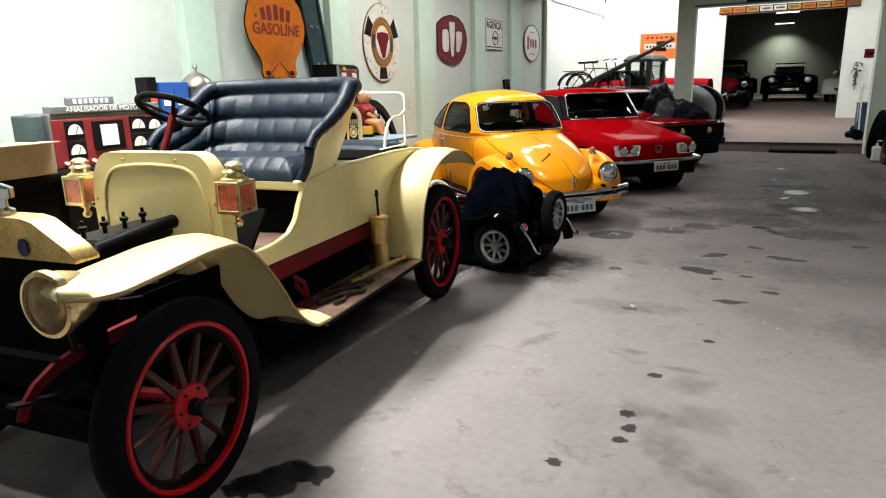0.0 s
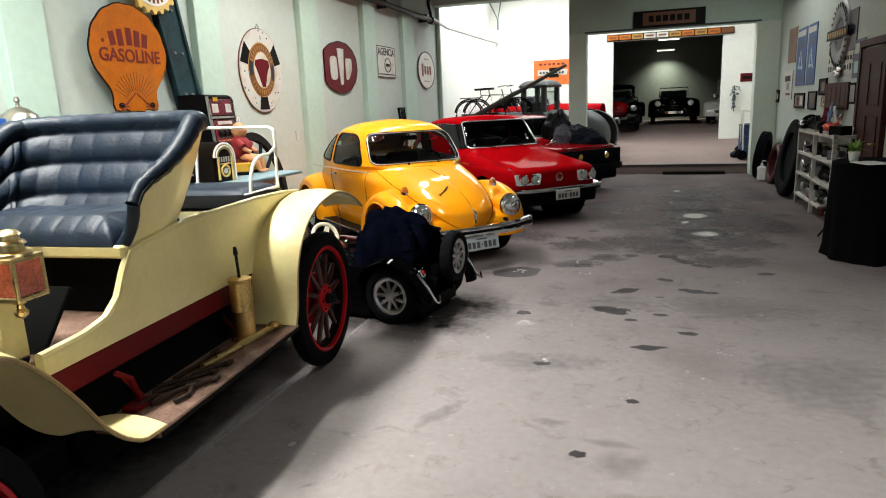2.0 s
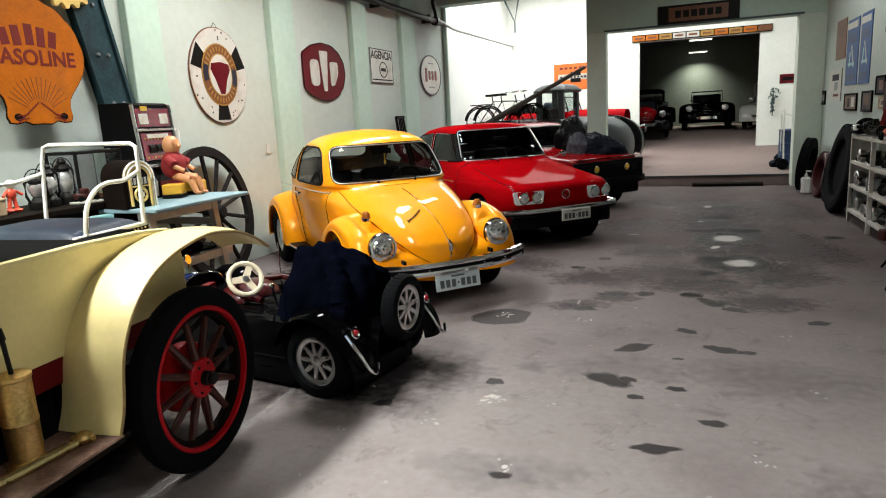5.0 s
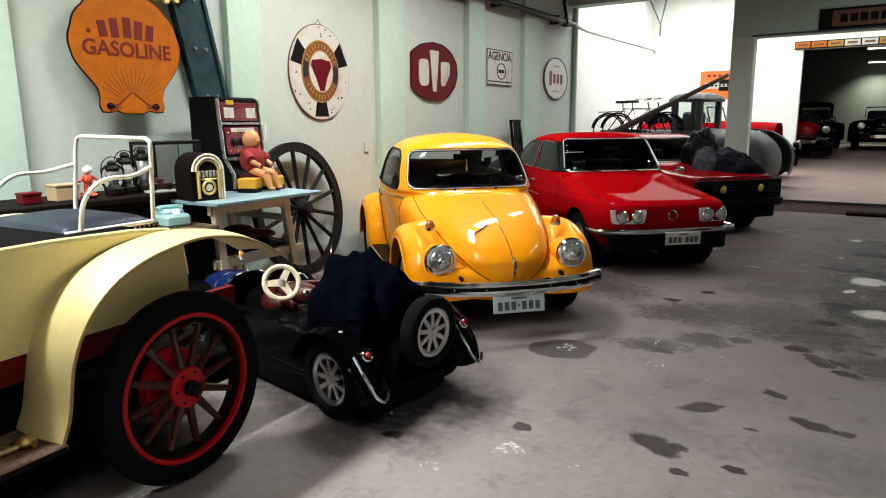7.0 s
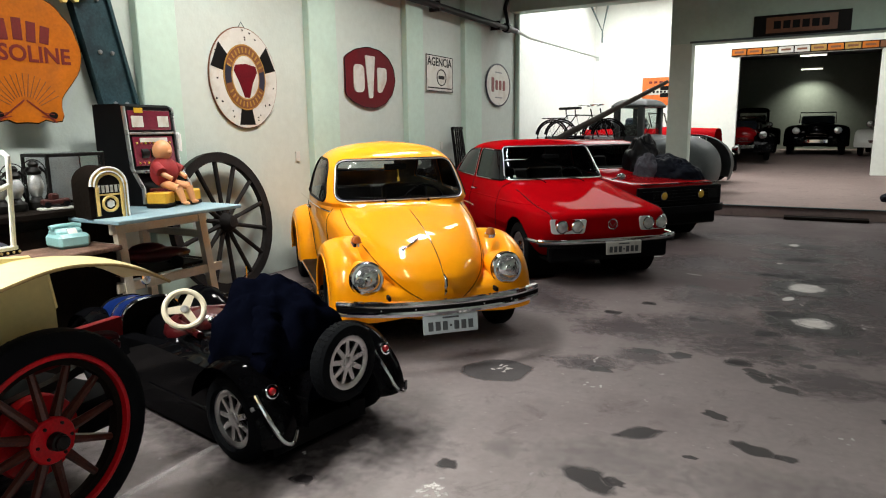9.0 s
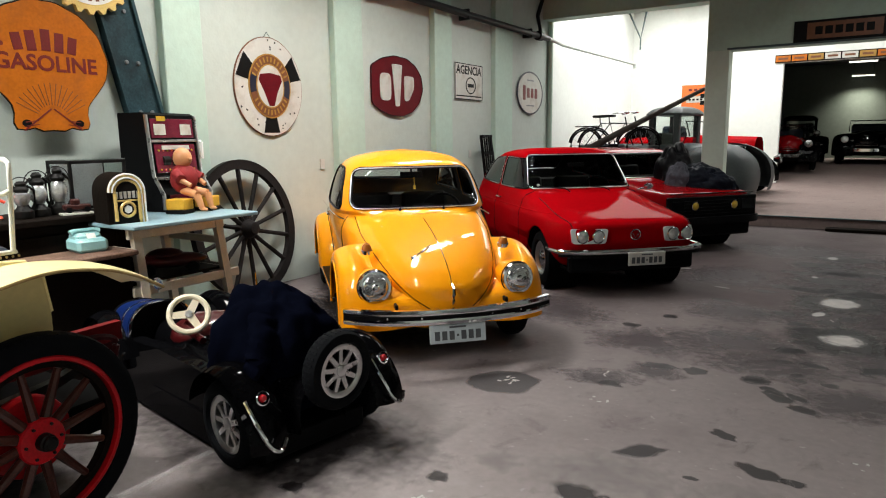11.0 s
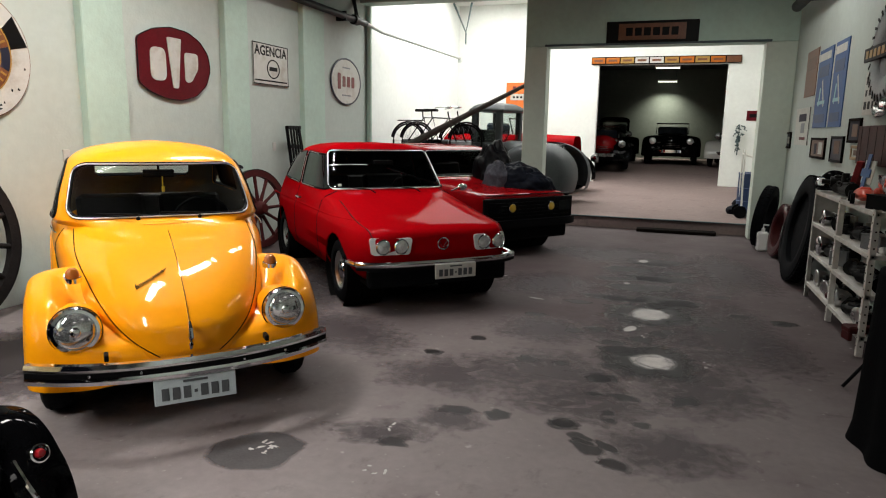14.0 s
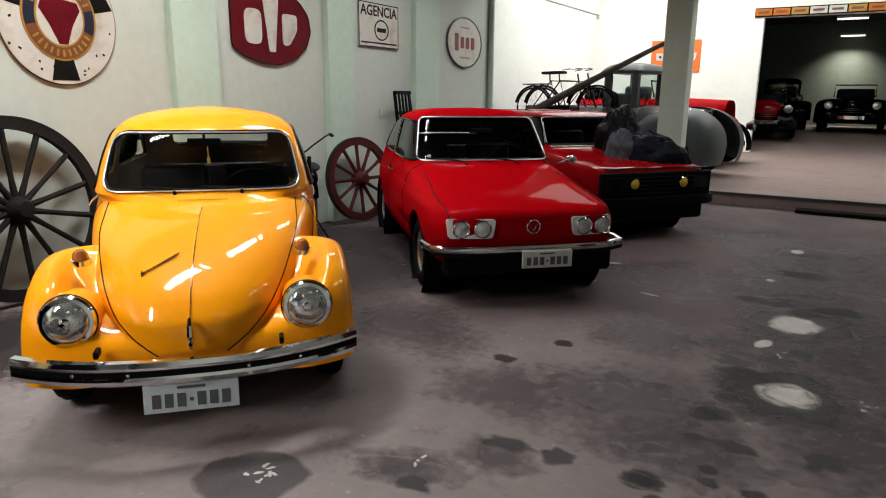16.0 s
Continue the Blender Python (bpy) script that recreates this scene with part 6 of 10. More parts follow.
cloth_heap("tarpaulin", "crumpled dark grey tarpaulin bundle on the bonnet", (-1.06, 13.70, 0.83), (0.38, 0.32, 0.36), TARP, 2.0)
cloth_heap("tarpaulin", "crumpled light grey cloth bundle on the bonnet", (-1.30, 13.50, 0.85), (0.20, 0.18, 0.36), GREYCLOTH, 5.0)
cloth_heap("sack", "crumpled black plastic sack on the bonnet", (-1.46, 13.95, 0.88), (0.32, 0.3, 0.60), BLACKSACK, 8.0)
cloth_heap("sack", "crumpled dark blue sack on the bonnet", (-0.84, 13.62, 0.82), (0.33, 0.24, 0.27), TARP, 11.0)

# -- small black roadster replica, tail to the aisle --
KT = pose(-1.61, 5.57, 0, 0, 0, 170)          # x forward (to the wall), origin under the near rear hub
kart = thing("mini_roadster", "small glossy black children's roadster with silver spoked wheels", "toy car", KT @ pose(0, 0, 0))
KH = 0.225
for y_, sd in ((0.0, 1), (-0.76, -1)):
    wheel(kart, 0, y_, KH, 0.225, 0.13, sd, ALLOY, ALLOY, 0.15, 9)
    wheel(kart, 1.54, y_, KH, 0.225, 0.11, sd, ALLOY, ALLOY, 0.15, 9)
sp = new("spare_wheel")
sp.parent = kart
wheel(sp, 0, 0, 0, 0.21, 0.11, 1, ALLOY, ALLOY, 0.145, 9)
sp.matrix_basis = pose(-0.35, -0.385, 0.475, 0, -12, 93) @ Matrix.Scale(0.95, 4)
part("spare_bracket", M().tube([(-0.10, -0.42, 0.42), (-0.30, -0.42, 0.43)], 0.03, 8), BLACKPAINT, kart)


def kart_guard(cx, yc, w, a0, a1):
    def fn(u, v, o=0.0):
        th = radians(a0 + (a1 - a0) * u)
        R = 0.275 + 0.03 * math.sin(math.pi * v) + o + 0.05 * max(0, u - 0.75) * 4
        return (cx - R * math.cos(th), yc + (v - 0.5) * w, KH + R * math.sin(th))
    return M().surf(fn, 26, 8).surf(lambda u, v: fn(u, v, -0.008), 26, 8)


for yc in (0.0, -0.76):
    kg = part("rear_mudguard", kart_guard(0, yc, 0.20, 165, -8), BLACKPAINT, kart, "glossy black cycle mudguard")
    part("tail_lamp", M().lathe([(0.03, 0), (0.03, 0.02), (0.02, 0.035), (0, 0.04)], 16, pose(-0.27, yc, 0.42, 0, -70, 0) @ Matrix.Scale(0.65, 4)), TAIL, kg, "red tail lamp")
    part("lamp_ring", M().lathe([(0.034, -0.01), (0.036, 0.01), (0.03, 0.014)], 16, pose(-0.27, yc, 0.42, 0, -70, 0)), CHROME, kg)
    part("bumper_hoop", M().tube(eased([(-0.29, yc + 0.10, 0.44), (-0.36, yc + 0.085, 0.34), (-0.40, yc + 0.05, 0.24), (-0.41, yc, 0.205), (-0.38, yc - 0.05, 0.24)]), 0.010, 7), CHROME, kg, "thin chrome bumper hoop")
    part("front_mudguard", kart_guard(1.54, yc, 0.17, 170, 10), BLACKPAINT, kart)


def kart_body(u, v):
    x = -0.28 + 2.03 * u
    w = interp([(0, 0.14), (0.12, 0.23), (0.35, 0.27), (0.6, 0.23), (1, 0.13)], u)
    h = interp([(0, 0.40), (0.12, 0.48), (0.3, 0.46), (0.55, 0.46), (0.75, 0.50), (1, 0.46)], u)
    a = math.pi * v
    c_, s_ = math.cos(a), math.sin(a)
    return (x, -0.34 + w * math.copysign(abs(c_) ** 0.6, c_), 0.17 + (h - 0.17) * abs(s_) ** 0.5)


kb = part("body", M().surf(kart_body, 40, 28), BLACKPAINT, kart, "glossy black body tub")
part("underside", M().box((0.74, -0.34, 0.11), (1.92, 0.62, 0.10)), BLACKTRIM, kart)
for y_ in (0.015, -0.775):
    part("side_panel", M().prism(rounded([(0.20, 0.03), (1.72, 0.03), (1.72, 0.34), (1.45, 0.40), (0.80, 0.44), (0.20, 0.42)], 0.05, 4), lambda a, b, d: (a, d, b), y_ - 0.09 if y_ > -0.3 else y_, y_ if y_ > -0.3 else y_ + 0.09), BLACKPAINT, kart, "glossy black body side")
part("running_board", M().box((0.57, -0.06, 0.19), (0.62, 0.16, 0.025), 0.008), BLACKPAINT, kart)
part("running_board", M().box((0.57, -0.80, 0.19), (0.62, 0.16, 0.025), 0.008), BLACKPAINT, kart)


def scuttle_arch(u, v):
    a = math.pi * v
    c_, s_ = math.cos(a), math.sin(a)
    k = 1 - 0.16 * u
    return (1.20 + 0.36 * u, -0.20 - 0.20 * k * math.copysign(abs(c_) ** 0.7, c_), 0.36 + (0.25 - 0.05 * u) * abs(s_) ** 0.6)


cw = part("scuttle", M().surf(scuttle_arch, 16, 26), BLUEVINYL, kart, "shiny blue arched scuttle")
for u_ in (0.0, 0.45, 1.0):
    part("piping", M().tube([scuttle_arch(u_, k / 26) for k in range(27)], 0.009 if u_ != 0.45 else 0.006, 6), CHROME if u_ != 1.0 else BLACKTRIM, cw, "thin chrome piping")
part("dash", M().prism([scuttle_arch(0.12, k / 26)[1:] for k in range(27)], lambda a, b, d: (d, a, b), 1.235, 1.25), BLACKTRIM, kart)
part("wing_mirror", M().lathe([(0, -0.02), (0.03, -0.012), (0.042, 0.0), (0.036, 0.006), (0, 0.004)], 18, pose(1.50, -0.33, 0.66, 0, -75, 20)).tube([(1.50, -0.33, 0.60), (1.505, -0.33, 0.65)], 0.006, 6), CHROME, kart, "small round chrome mirror")
part("cowl", M().ball((0.92, -0.36, 0.43), (0.20, 0.22, 0.12), 20), MAROON, kart, "dark red cockpit cowl")
part("cockpit_trim", M().tube([(0.62, -0.18, 0.475), (0.9, -0.2, 0.50), (0.98, -0.34, 0.53), (0.9, -0.66, 0.50), (0.62, -0.68, 0.475)], 0.022, 8), MAROON, kart, "dark red cockpit rim")
KS = pose(0.73, -0.16, 0.617, 0, -62, -25) @ Matrix.Scale(0.82, 4)
ks = part("steering_wheel", M().tube([KS @ Vector((0.13 * math.cos(a), 0.13 * math.sin(a), 0)) for a in [2 * math.pi * k / 32 for k in range(32)]], 0.017, 9, closed=True), IVORY, kart, "cream steering wheel")
for k in range(3):
    a = radians(90 + 120 * k)
    ks_ = M().prism([(-0.03, 0.0), (0.03, 0.0), (0.022, 0.125), (-0.022, 0.125)], lambda p, q, d, a=a: KS @ Vector((q * math.cos(a) - p * math.sin(a), q * math.sin(a) + p * math.cos(a), d)), -0.006, 0.006)
    part("wheel_spoke", ks_, IVORY, ks)
part("wheel_boss", M().lathe([(0, 0.018), (0.024, 0.016), (0.03, 0.0), (0, -0.01)], 20, KS), ALLOY, ks)
part("steering_column", M().tube([KS @ Vector((0, 0, 0)), (0.95, -0.24, 0.50)], 0.012, 7), CHROME, kart)
part("bonnet_pipe", M().tube([(1.0, -0.17, 0.42), (1.25, -0.20, 0.43), (1.4, -0.26, 0.40)], 0.014, 7), CHROME, kart)
part("side_pipe", M().tube([(0.25, 0.0, 0.34), (0.5, -0.02, 0.36), (0.85, -0.06, 0.35)], 0.012, 7), CHROME, kart)
part("gear_lever", M().tube([(0.55, -0.25, 0.40), (0.56, -0.22, 0.56)], 0.007, 6).ball((0.56, -0.22, 0.57), 0.018, 10), CHROME, kart)
part("aerial", M().tube([(1.05, -0.80, 0.2), (1.05, -0.80, 0.55), (1.05, -0.80, 0.72)], 0.006, 5), CHROME, kart)
jk = cloth_heap("jacket", "dark navy jacket heaped over the small roadster", (-1.71, 5.95, 0.26), (0.40, 0.37, 0.58), NAVYCLOTH, 21.0, 0.12, "jacket")


def sleeve(pts, r0, r1, seed):
    n = len(pts)

    def fn(u, v):
        k = min(int(u * (n - 1)), n - 2)
        f = u * (n - 1) - k
        c = Vector(pts[k]).lerp(Vector(pts[k + 1]), f)
        d = (Vector(pts[k + 1]) - Vector(pts[k])).normalized()
        a = d.cross(Vector((0.3, 0.2, 1))).normalized()
        b = d.cross(a)
        th = 2 * math.pi * v
        r = (r0 + (r1 - r0) * u) * (1 + 0.22 * noise.noise(Vector((9 * u + seed, 1.4 * math.cos(th), 1.4 * math.sin(th)))) + 0.06 * math.sin(34 * u + 2 * math.sin(th)))
        return tuple(c + a * r * math.cos(th) + b * r * 0.75 * math.sin(th))
    return M().surf(fn, 48, 16)


part("sleeve", sleeve([(-1.58, 5.76, 0.72), (-1.50, 5.68, 0.64), (-1.47, 5.62, 0.54), (-1.50, 5.58, 0.46)], 0.07, 0.055, 3.0), NAVYCLOTH, jk)


# -- rear bay: old tow truck, bicycle, red roadster --
def vintage(name, label, T, paint, guard, L=3.6, W=0.62, hood_z=1.0, roof=0.0, cabx=(-0.6, 0.3), group="parked cars", wr=0.34, lamp=CHROME, screen=True, swell=0.0, bumper=True, grille=True, post=0.07):
    """A pre-war car: bonnet with radiator, swept wings, wheels, lamps, and a closed cab where roof is given. x forward, origin on the ground under its middle."""
    car = thing(name, label, "car", T, group)
    xf, xr = L * 0.36, -L * 0.33
    nose = L * 0.44

    def bonnet(u, v):
        x = cabx[1] + (nose - cabx[1]) * u
        w = W * 0.86 + (W * 0.50 - W * 0.86) * u ** 1.3
        z = hood_z + 0.02 - 0.05 * u
        a = math.pi * v
        c_, s_ = math.cos(a), math.sin(a)
        return (x, w * math.copysign(abs(c_) ** 0.55, c_), 0.45 + (z - 0.45) * abs(s_) ** 0.5)
    body = part("bonnet", M().surf(bonnet, 24, 24), paint, car)
    if grille:
        part("radiator", M().prism(rounded([(-W * 0.5, 0.42), (W * 0.5, 0.42), (W * 0.46, hood_z - 0.03), (-W * 0.46, hood_z - 0.03)], 0.1, 5), lambda a, b, d: (d, a, b), nose - 0.03, nose + 0.05), lamp, car, "chromed radiator grille", 50)
        for k in range(7):
            part("grille_bar", M().box((nose + 0.055, -W * 0.36 + W * 0.12 * k, (0.45 + hood_z) / 2), (0.012, 0.03, hood_z - 0.58), 0.004), lamp if k % 2 else BLACKTRIM, car)
    else:
        part("nose", M().ball((nose - 0.10, 0, 0.72), (0.30, W * 0.66, 0.27), 22), paint, car)
        part("nose_strip", M().tube([(nose + 0.20 - 0.9 * (z_ - 0.72) ** 2 * 4, 0, z_) for z_ in (0.56, 0.66, 0.76, 0.86, 0.93)], 0.010, 6), lamp, car)
        for k in range(3):
            part("grille_bar", M().tube([(nose + 0.19 - 0.5 * (y_ / W) ** 2, y_, 0.56 + 0.05 * k) for y_ in [W * 0.42 * (j / 5 - 1) for j in range(11)]], 0.009, 6), lamp, car)
        part("folded_hood", M().ball((-L * 0.36, 0, hood_z + 0.02), (0.34, W * 0.80, 0.17), 20), BLACKCLOTH, car, "folded black cloth hood")
    rear_x = -L * 0.47
    # added black block for the shade under the car
    part("underside_shade", M().box((0.0, 0, 0.40), (L * 0.86, W * 1.5, 0.30), 0.05), FLOORDARK, car)
    part("tub", M().box(((cabx[1] + rear_x) / 2, 0, (0.42 + hood_z) / 2 - 0.02), (cabx[1] - rear_x, W * 1.72, hood_z - 0.42), 0.12), paint, car)
    if roof:
        p = post
        x0, x1 = cabx
        part("roof", M().surf(lambda u, v: (x0 - 0.04 + (x1 - x0 + 0.1) * u, (v - 0.5) * 2 * W * 0.86, roof - 0.14 + 0.14 * (1 - abs(2 * u - 1) ** 4) ** 0.5 * (1 - abs(2 * v - 1) ** 4) ** 0.5), 20, 20).box(((x0 + x1) / 2, 0, roof - 0.16), (x1 - x0 + 0.1, W * 1.72, 0.05), 0.02), paint, car)
        for sx, sy in ((x0 + p / 2, 1), (x0 + p / 2, -1), (x1 - p / 2, 1), (x1 - p / 2, -1)):
            part("pillar", M().box((sx, sy * (W * 0.84 - p / 2), (hood_z + roof - 0.15) / 2), (p, p, roof - 0.15 - hood_z + 0.04), 0.015), paint, car)
        for sy in (1, -1):
            pn = part("side_window", M().box(((x0 + x1) / 2, sy * W * 0.82, (hood_z + roof - 0.17) / 2), (x1 - x0 - 2 * p, 0.006, roof - 0.19 - hood_z), 0.002), CARGLASS, car)
            pn.visible_shadow = False
        pn = part("windscreen", M().box((x1 - 0.03, 0, (hood_z + roof - 0.17) / 2), (0.006, W * 1.5, roof - 0.19 - hood_z), 0.002), CARGLASS, car)
        pn.visible_shadow = False
        part("seat", M().box((x0 + 0.16, 0, hood_z - 0.02), (0.16, W * 1.4, 0.5), 0.05), INTERIOR, car)
        part("steering_wheel", M().tube([(x1 - 0.28 + 0.08 * math.sin(a), 0.25 + 0.19 * math.cos(a), hood_z + 0.08 + 0.16 * math.sin(a)) for a in [2 * math.pi * k / 20 for k in range(20)]], 0.012, 6, closed=True), BLACKTRIM, car)
    elif screen:
        part("windscreen_frame", M().tube([(cabx[1], -W * 0.8, hood_z), (cabx[1] - 0.1, -W * 0.78, hood_z + 0.34), (cabx[1] - 0.1, W * 0.78, hood_z + 0.34), (cabx[1], W * 0.8, hood_z)], 0.018, 8), lamp, car)
        part("seat", M().box((cabx[0] + 0.1, 0, hood_z + 0.06), (0.22, W * 1.5, 0.36), 0.08), LEATHER, car)
    for sy in (1, -1):
        for cx, rt, a0, a1, s in ((xf, [(-10, wr + 0.20 + swell * 0.5), (40, wr + 0.20 + swell), (90, wr + 0.15 + swell), (140, wr + 0.18 + swell), (190, wr + 0.34)], -8, 188, 1), (xr, [(-10, wr + 0.16), (90, wr + 0.16), (190, wr + 0.22)], -8, 188, -1)):
            part("mudguard", fender(s, (cx, wr), (a0, a1), rt, wr + 0.05, W * 0.5, W * 1.36, sy, 30, 10), guard, car)
            wheel(car, cx, sy * W * 1.12, wr, wr, 0.14, sy, guard, CHROME, wr * 0.6)
        part("running_board", M().box(((xf + xr) / 2, sy * W * 1.15, 0.34), (xf - xr - 0.8, W * 0.42, 0.04), 0.012), BLACKTRIM, car)
        T2 = pose(nose - 0.06, sy * W * 0.78, hood_z - 0.12, 0, 90, 0) if grille else pose(xf + wr + 0.23, sy * W * 0.86, wr + 0.42, 0, 84, 0)
        hp = part("headlamp", M().lathe([(0.0, -0.15), (0.06, -0.13), (0.095, -0.05), (0.105, 0.0), (0.11, 0.02), (0.10, 0.028)], 26, T2), lamp, car)
        part("lamp_lens", M().lathe([(0.10, 0.024), (0.06, 0.036), (0, 0.042)], 22, T2), LENS if lamp == CHROME else OLDCHROME, hp)
    bp_ = [(nose + 0.22 - 0.10 * (abs(y_) / W) ** 3, y_, 0.42) for y_ in [W * 1.3 * (k / 12 - 1) for k in range(25)]]
    if bumper:
        part("front_bumper", M().sweep(bp_, [(-0.01, -0.05), (0.016, -0.045), (0.016, 0.045), (-0.01, 0.05)]), lamp, car, "bright bumper bar")
    return car


truck = vintage("pickup_truck", "old grey tow truck with rounded wings and an open bed", pose(-2.62, 17.9, 0.232, 0, 0, -9), GREYPAINT, GREYPAINT, 3.5, 0.70, 1.20, 1.96, (-0.10, 0.54), wr=0.38, swell=0.30, bumper=False, post=0.12)
part("bed_side", M().box((-1.15, 0.6, 1.0), (1.1, 0.05, 0.4), 0.02), GREYPAINT, truck)
part("bed_side", M().box((-1.15, -0.6, 1.0), (1.1, 0.05, 0.4), 0.02), GREYPAINT, truck)
solid("jib_pole", M().tube([(-4.28, 16.76, 1.15), (-3.1, 16.74, 1.74), (-1.62, 16.70, 2.46)], [0.075, 0.06, 0.035], 10), GREYWOOD, "long grey tapered crane pole leaning over the truck", "pole")


def bicycle(T, label):
    b = thing("bicycle", label, "bicycle", T, "bicycles")
    for x_ in (-0.52, 0.52):
        w = part("wheel_rim", M().tube([(x_ + 0.33 * math.cos(a), 0, 0.34 + 0.33 * math.sin(a)) for a in [2 * math.pi * k / 36 for k in range(36)]], 0.018, 7, closed=True), BLACKTRIM, b)
        for k in range(14):
            a = 2 * math.pi * k / 14
            part("spoke", M().tube([(x_, 0, 0.34), (x_ + 0.32 * math.cos(a), 0, 0.34 + 0.32 * math.sin(a))], 0.0025, 4), GREYMETAL, w)
        part("mudguard", M().tube([(x_ + 0.37 * math.cos(a), 0, 0.34 + 0.37 * math.sin(a)) for a in [radians(20 + 150 * k / 16) for k in range(17)]], 0.02, 6), BLACKTRIM, b)
    part("frame", M().tube([(-0.52, 0, 0.34), (-0.05, 0, 0.30), (0.34, 0, 0.78), (-0.18, 0, 0.80), (-0.05, 0, 0.30)], 0.016, 7).tube([(-0.52, 0, 0.34), (-0.18, 0, 0.80)], 0.012, 6).tube([(0.52, 0, 0.34), (0.40, 0, 0.62), (0.33, 0, 0.92)], 0.014, 7), BLACKTRIM, b)
    part("saddle", M().box((-0.22, 0, 0.94), (0.26, 0.15, 0.05), 0.02).tube([(-0.2, 0, 0.80), (-0.21, 0, 0.93)], 0.012, 6), INTERIOR, b)
    part("handlebar", M().tube([(0.16, 0.28, 0.98), (0.30, 0.26, 1.0), (0.36, 0.12, 1.0), (0.36, -0.12, 1.0), (0.30, -0.26, 1.0), (0.16, -0.28, 0.98)], 0.012, 7), CHROME, b)
    part("chain_guard", M().box((-0.28, 0.03, 0.32), (0.5, 0.02, 0.09), 0.01), BLACKTRIM, b)
    part("carrier", M().box((-0.56, 0, 0.74), (0.34, 0.14, 0.02), 0.004), BLACKTRIM, b)
    return b


_st = thing("wooden_platform", "rough dark wooden platform behind the parked cars", "platform", pose(-3.62, 16.95, 0.205, 0, 0, 0))
part("deck", M().box((0, 0, 0.84), (2.05, 0.56, 0.06)), OLDWOOD, _st)
for _x in (-0.94, 0.94):
    for _y in (-0.25, 0.25):
        part("leg", M().box((_x, _y, 0.405), (0.09, 0.09, 0.81)), OLDWOOD, _st)
bicycle(pose(-3.30, 16.92, 1.076, 0, 0, -4), "old black bicycle standing on a platform against the white wall")
bicycle(pose(-3.56, 17.12, 1.076, 0, 0, -2), "old black bicycle leaning behind another one")
vintage("vintage_car", "bright red vintage roadster with black wings", pose(-2.55, 20.05, 0.285, 0, 0, -12), REDPAINT, BLACKPAINT, 3.6, 0.60, 1.30, 0.0, (-0.5, 0.2), wr=0.36, lamp=OLDCHROME, grille=False)

# -- back room cars --
vintage("vintage_car", "black vintage convertible with chrome lamps and bumper", pose(1.08, 29.0, 0.68, 0, 0, -91), BLACKPAINT, BLACKPAINT, 4.2, 0.66, 0.98, 0.0, (-0.7, 0.35), wr=0.33, lamp=CHROME, swell=0.12, grille=False)
vintage("vintage_car", "dark red vintage car parked in the dim back room", pose(-1.02, 26.1, 0.59, 0, 0, -84), DARKRED, BLACKPAINT, 3.7, 0.60, 0.92, 0.0, (-0.8, 0.3), wr=0.33, lamp=OLDCHROME, grille=False)
vintage("vintage_car", "black closed vintage car in the dim back room", pose(-0.95, 29.9, 0.69, 0, 0, -86), BLACKPAINT, BLACKPAINT, 4.1, 0.62, 1.05, 1.55, (-0.9, 0.3), wr=0.35, lamp=GREASE)
vintage("vintage_car", "pale vintage saloon half hidden by the wall", pose(3.15, 28.2, 0.67, 0, 0, -98), WHITEPAINT, WHITEPAINT, 4.1, 0.64, 1.05, 1.62, (-0.9, 0.3), wr=0.33, lamp=OLDCHROME)


# ---- signs on the side wall (local: x along the wall to the far end, y up, z out of the wall) ----
def wall_sign(name, label, y, z, wx=None, group="enamel wall signs", cat="sign"):
    x = WX if wx is None else wx
    T = Matrix(((0, 0, 1, x), (1, 0, 0, y), (0, 1, 0, z), (0, 0, 0, 1)))
    return thing(name, label, cat, T, group)


def flat(poly, d0, d1):
    return M().prism(poly, lambda a, b, d: (a, b, d), d0, d1)


def bars(items, d0, d1, T=None):
    """Plain bars (x, y, w, h, turn) as print on a sign."""
    m = M()
    for x, y, w, h, r in items:
        m.box((0, 0, (d0 + d1) / 2), (w, h, d1 - d0), 0.0008, pose(x, y, 0, 0, 0, r))
    return m


# orange scallop sign
sg = wall_sign("scallop_sign", "orange scallop-shaped enamel sign with the word gasoline", 6.31, 2.165, WX + 0.09)
outl = []
for k in range(61):
    a = radians(186 - 192 * k / 60)
    r = 0.458 * (1 + 0.020 * abs(math.sin(8 * math.pi * k / 60)))
    outl.append((r * math.cos(a) * 1.03, 0.06 + r * math.sin(a) * 0.98))
foot = [(0.455, -0.04), (0.43, -0.085), (0.375, -0.155), (0.315, -0.225), (0.285, -0.27), (0.275, -0.33), (0.285, -0.40), (0.265, -0.445), (0.20, -0.45), (0.14, -0.435), (0.08, -0.46), (0.0, -0.455)]
outl += foot + [(-x, y) for x, y in foot[-2::-1]]
part("rim", flat([(x * 1.022, y * 1.022) for x, y in outl], 0.012, 0.022), SIGNBLACK, sg)
part("plate", flat(outl, 0.016, 0.028), ORANGE, sg, "orange enamel plate with rust spots", 20)
for k, (x, h_) in enumerate(((-0.21, 0.125), (-0.11, 0.15), (0.0, 0.16), (0.10, 0.15), (0.20, 0.13))):
    part("print_bar", bars([(x, 0.225 - 0.06 * abs(x) * 2.2, 0.07, h_, -18 * x / 0.2 * 0.5)], 0.028, 0.031), SIGNRED, sg)
words("lettering", "GASOLINE", 0.165, SIGNRED, sg, pose(0.0, 0.045, 0.029), bold=0.022)
part("print_dot", flat(disc(-0.32, 0.17, 0.018, 12), 0.028, 0.031), SIGNRED, sg)
for k in range(15):
    a = radians(28 + 124 * k / 14)
    part("ray", bars([(0.0 + 0.21 * math.cos(a), -0.39 + 0.21 * math.sin(a), 0.006, 0.17, math.degrees(a) - 90)], 0.028, 0.0305), SIGNBROWN, sg)
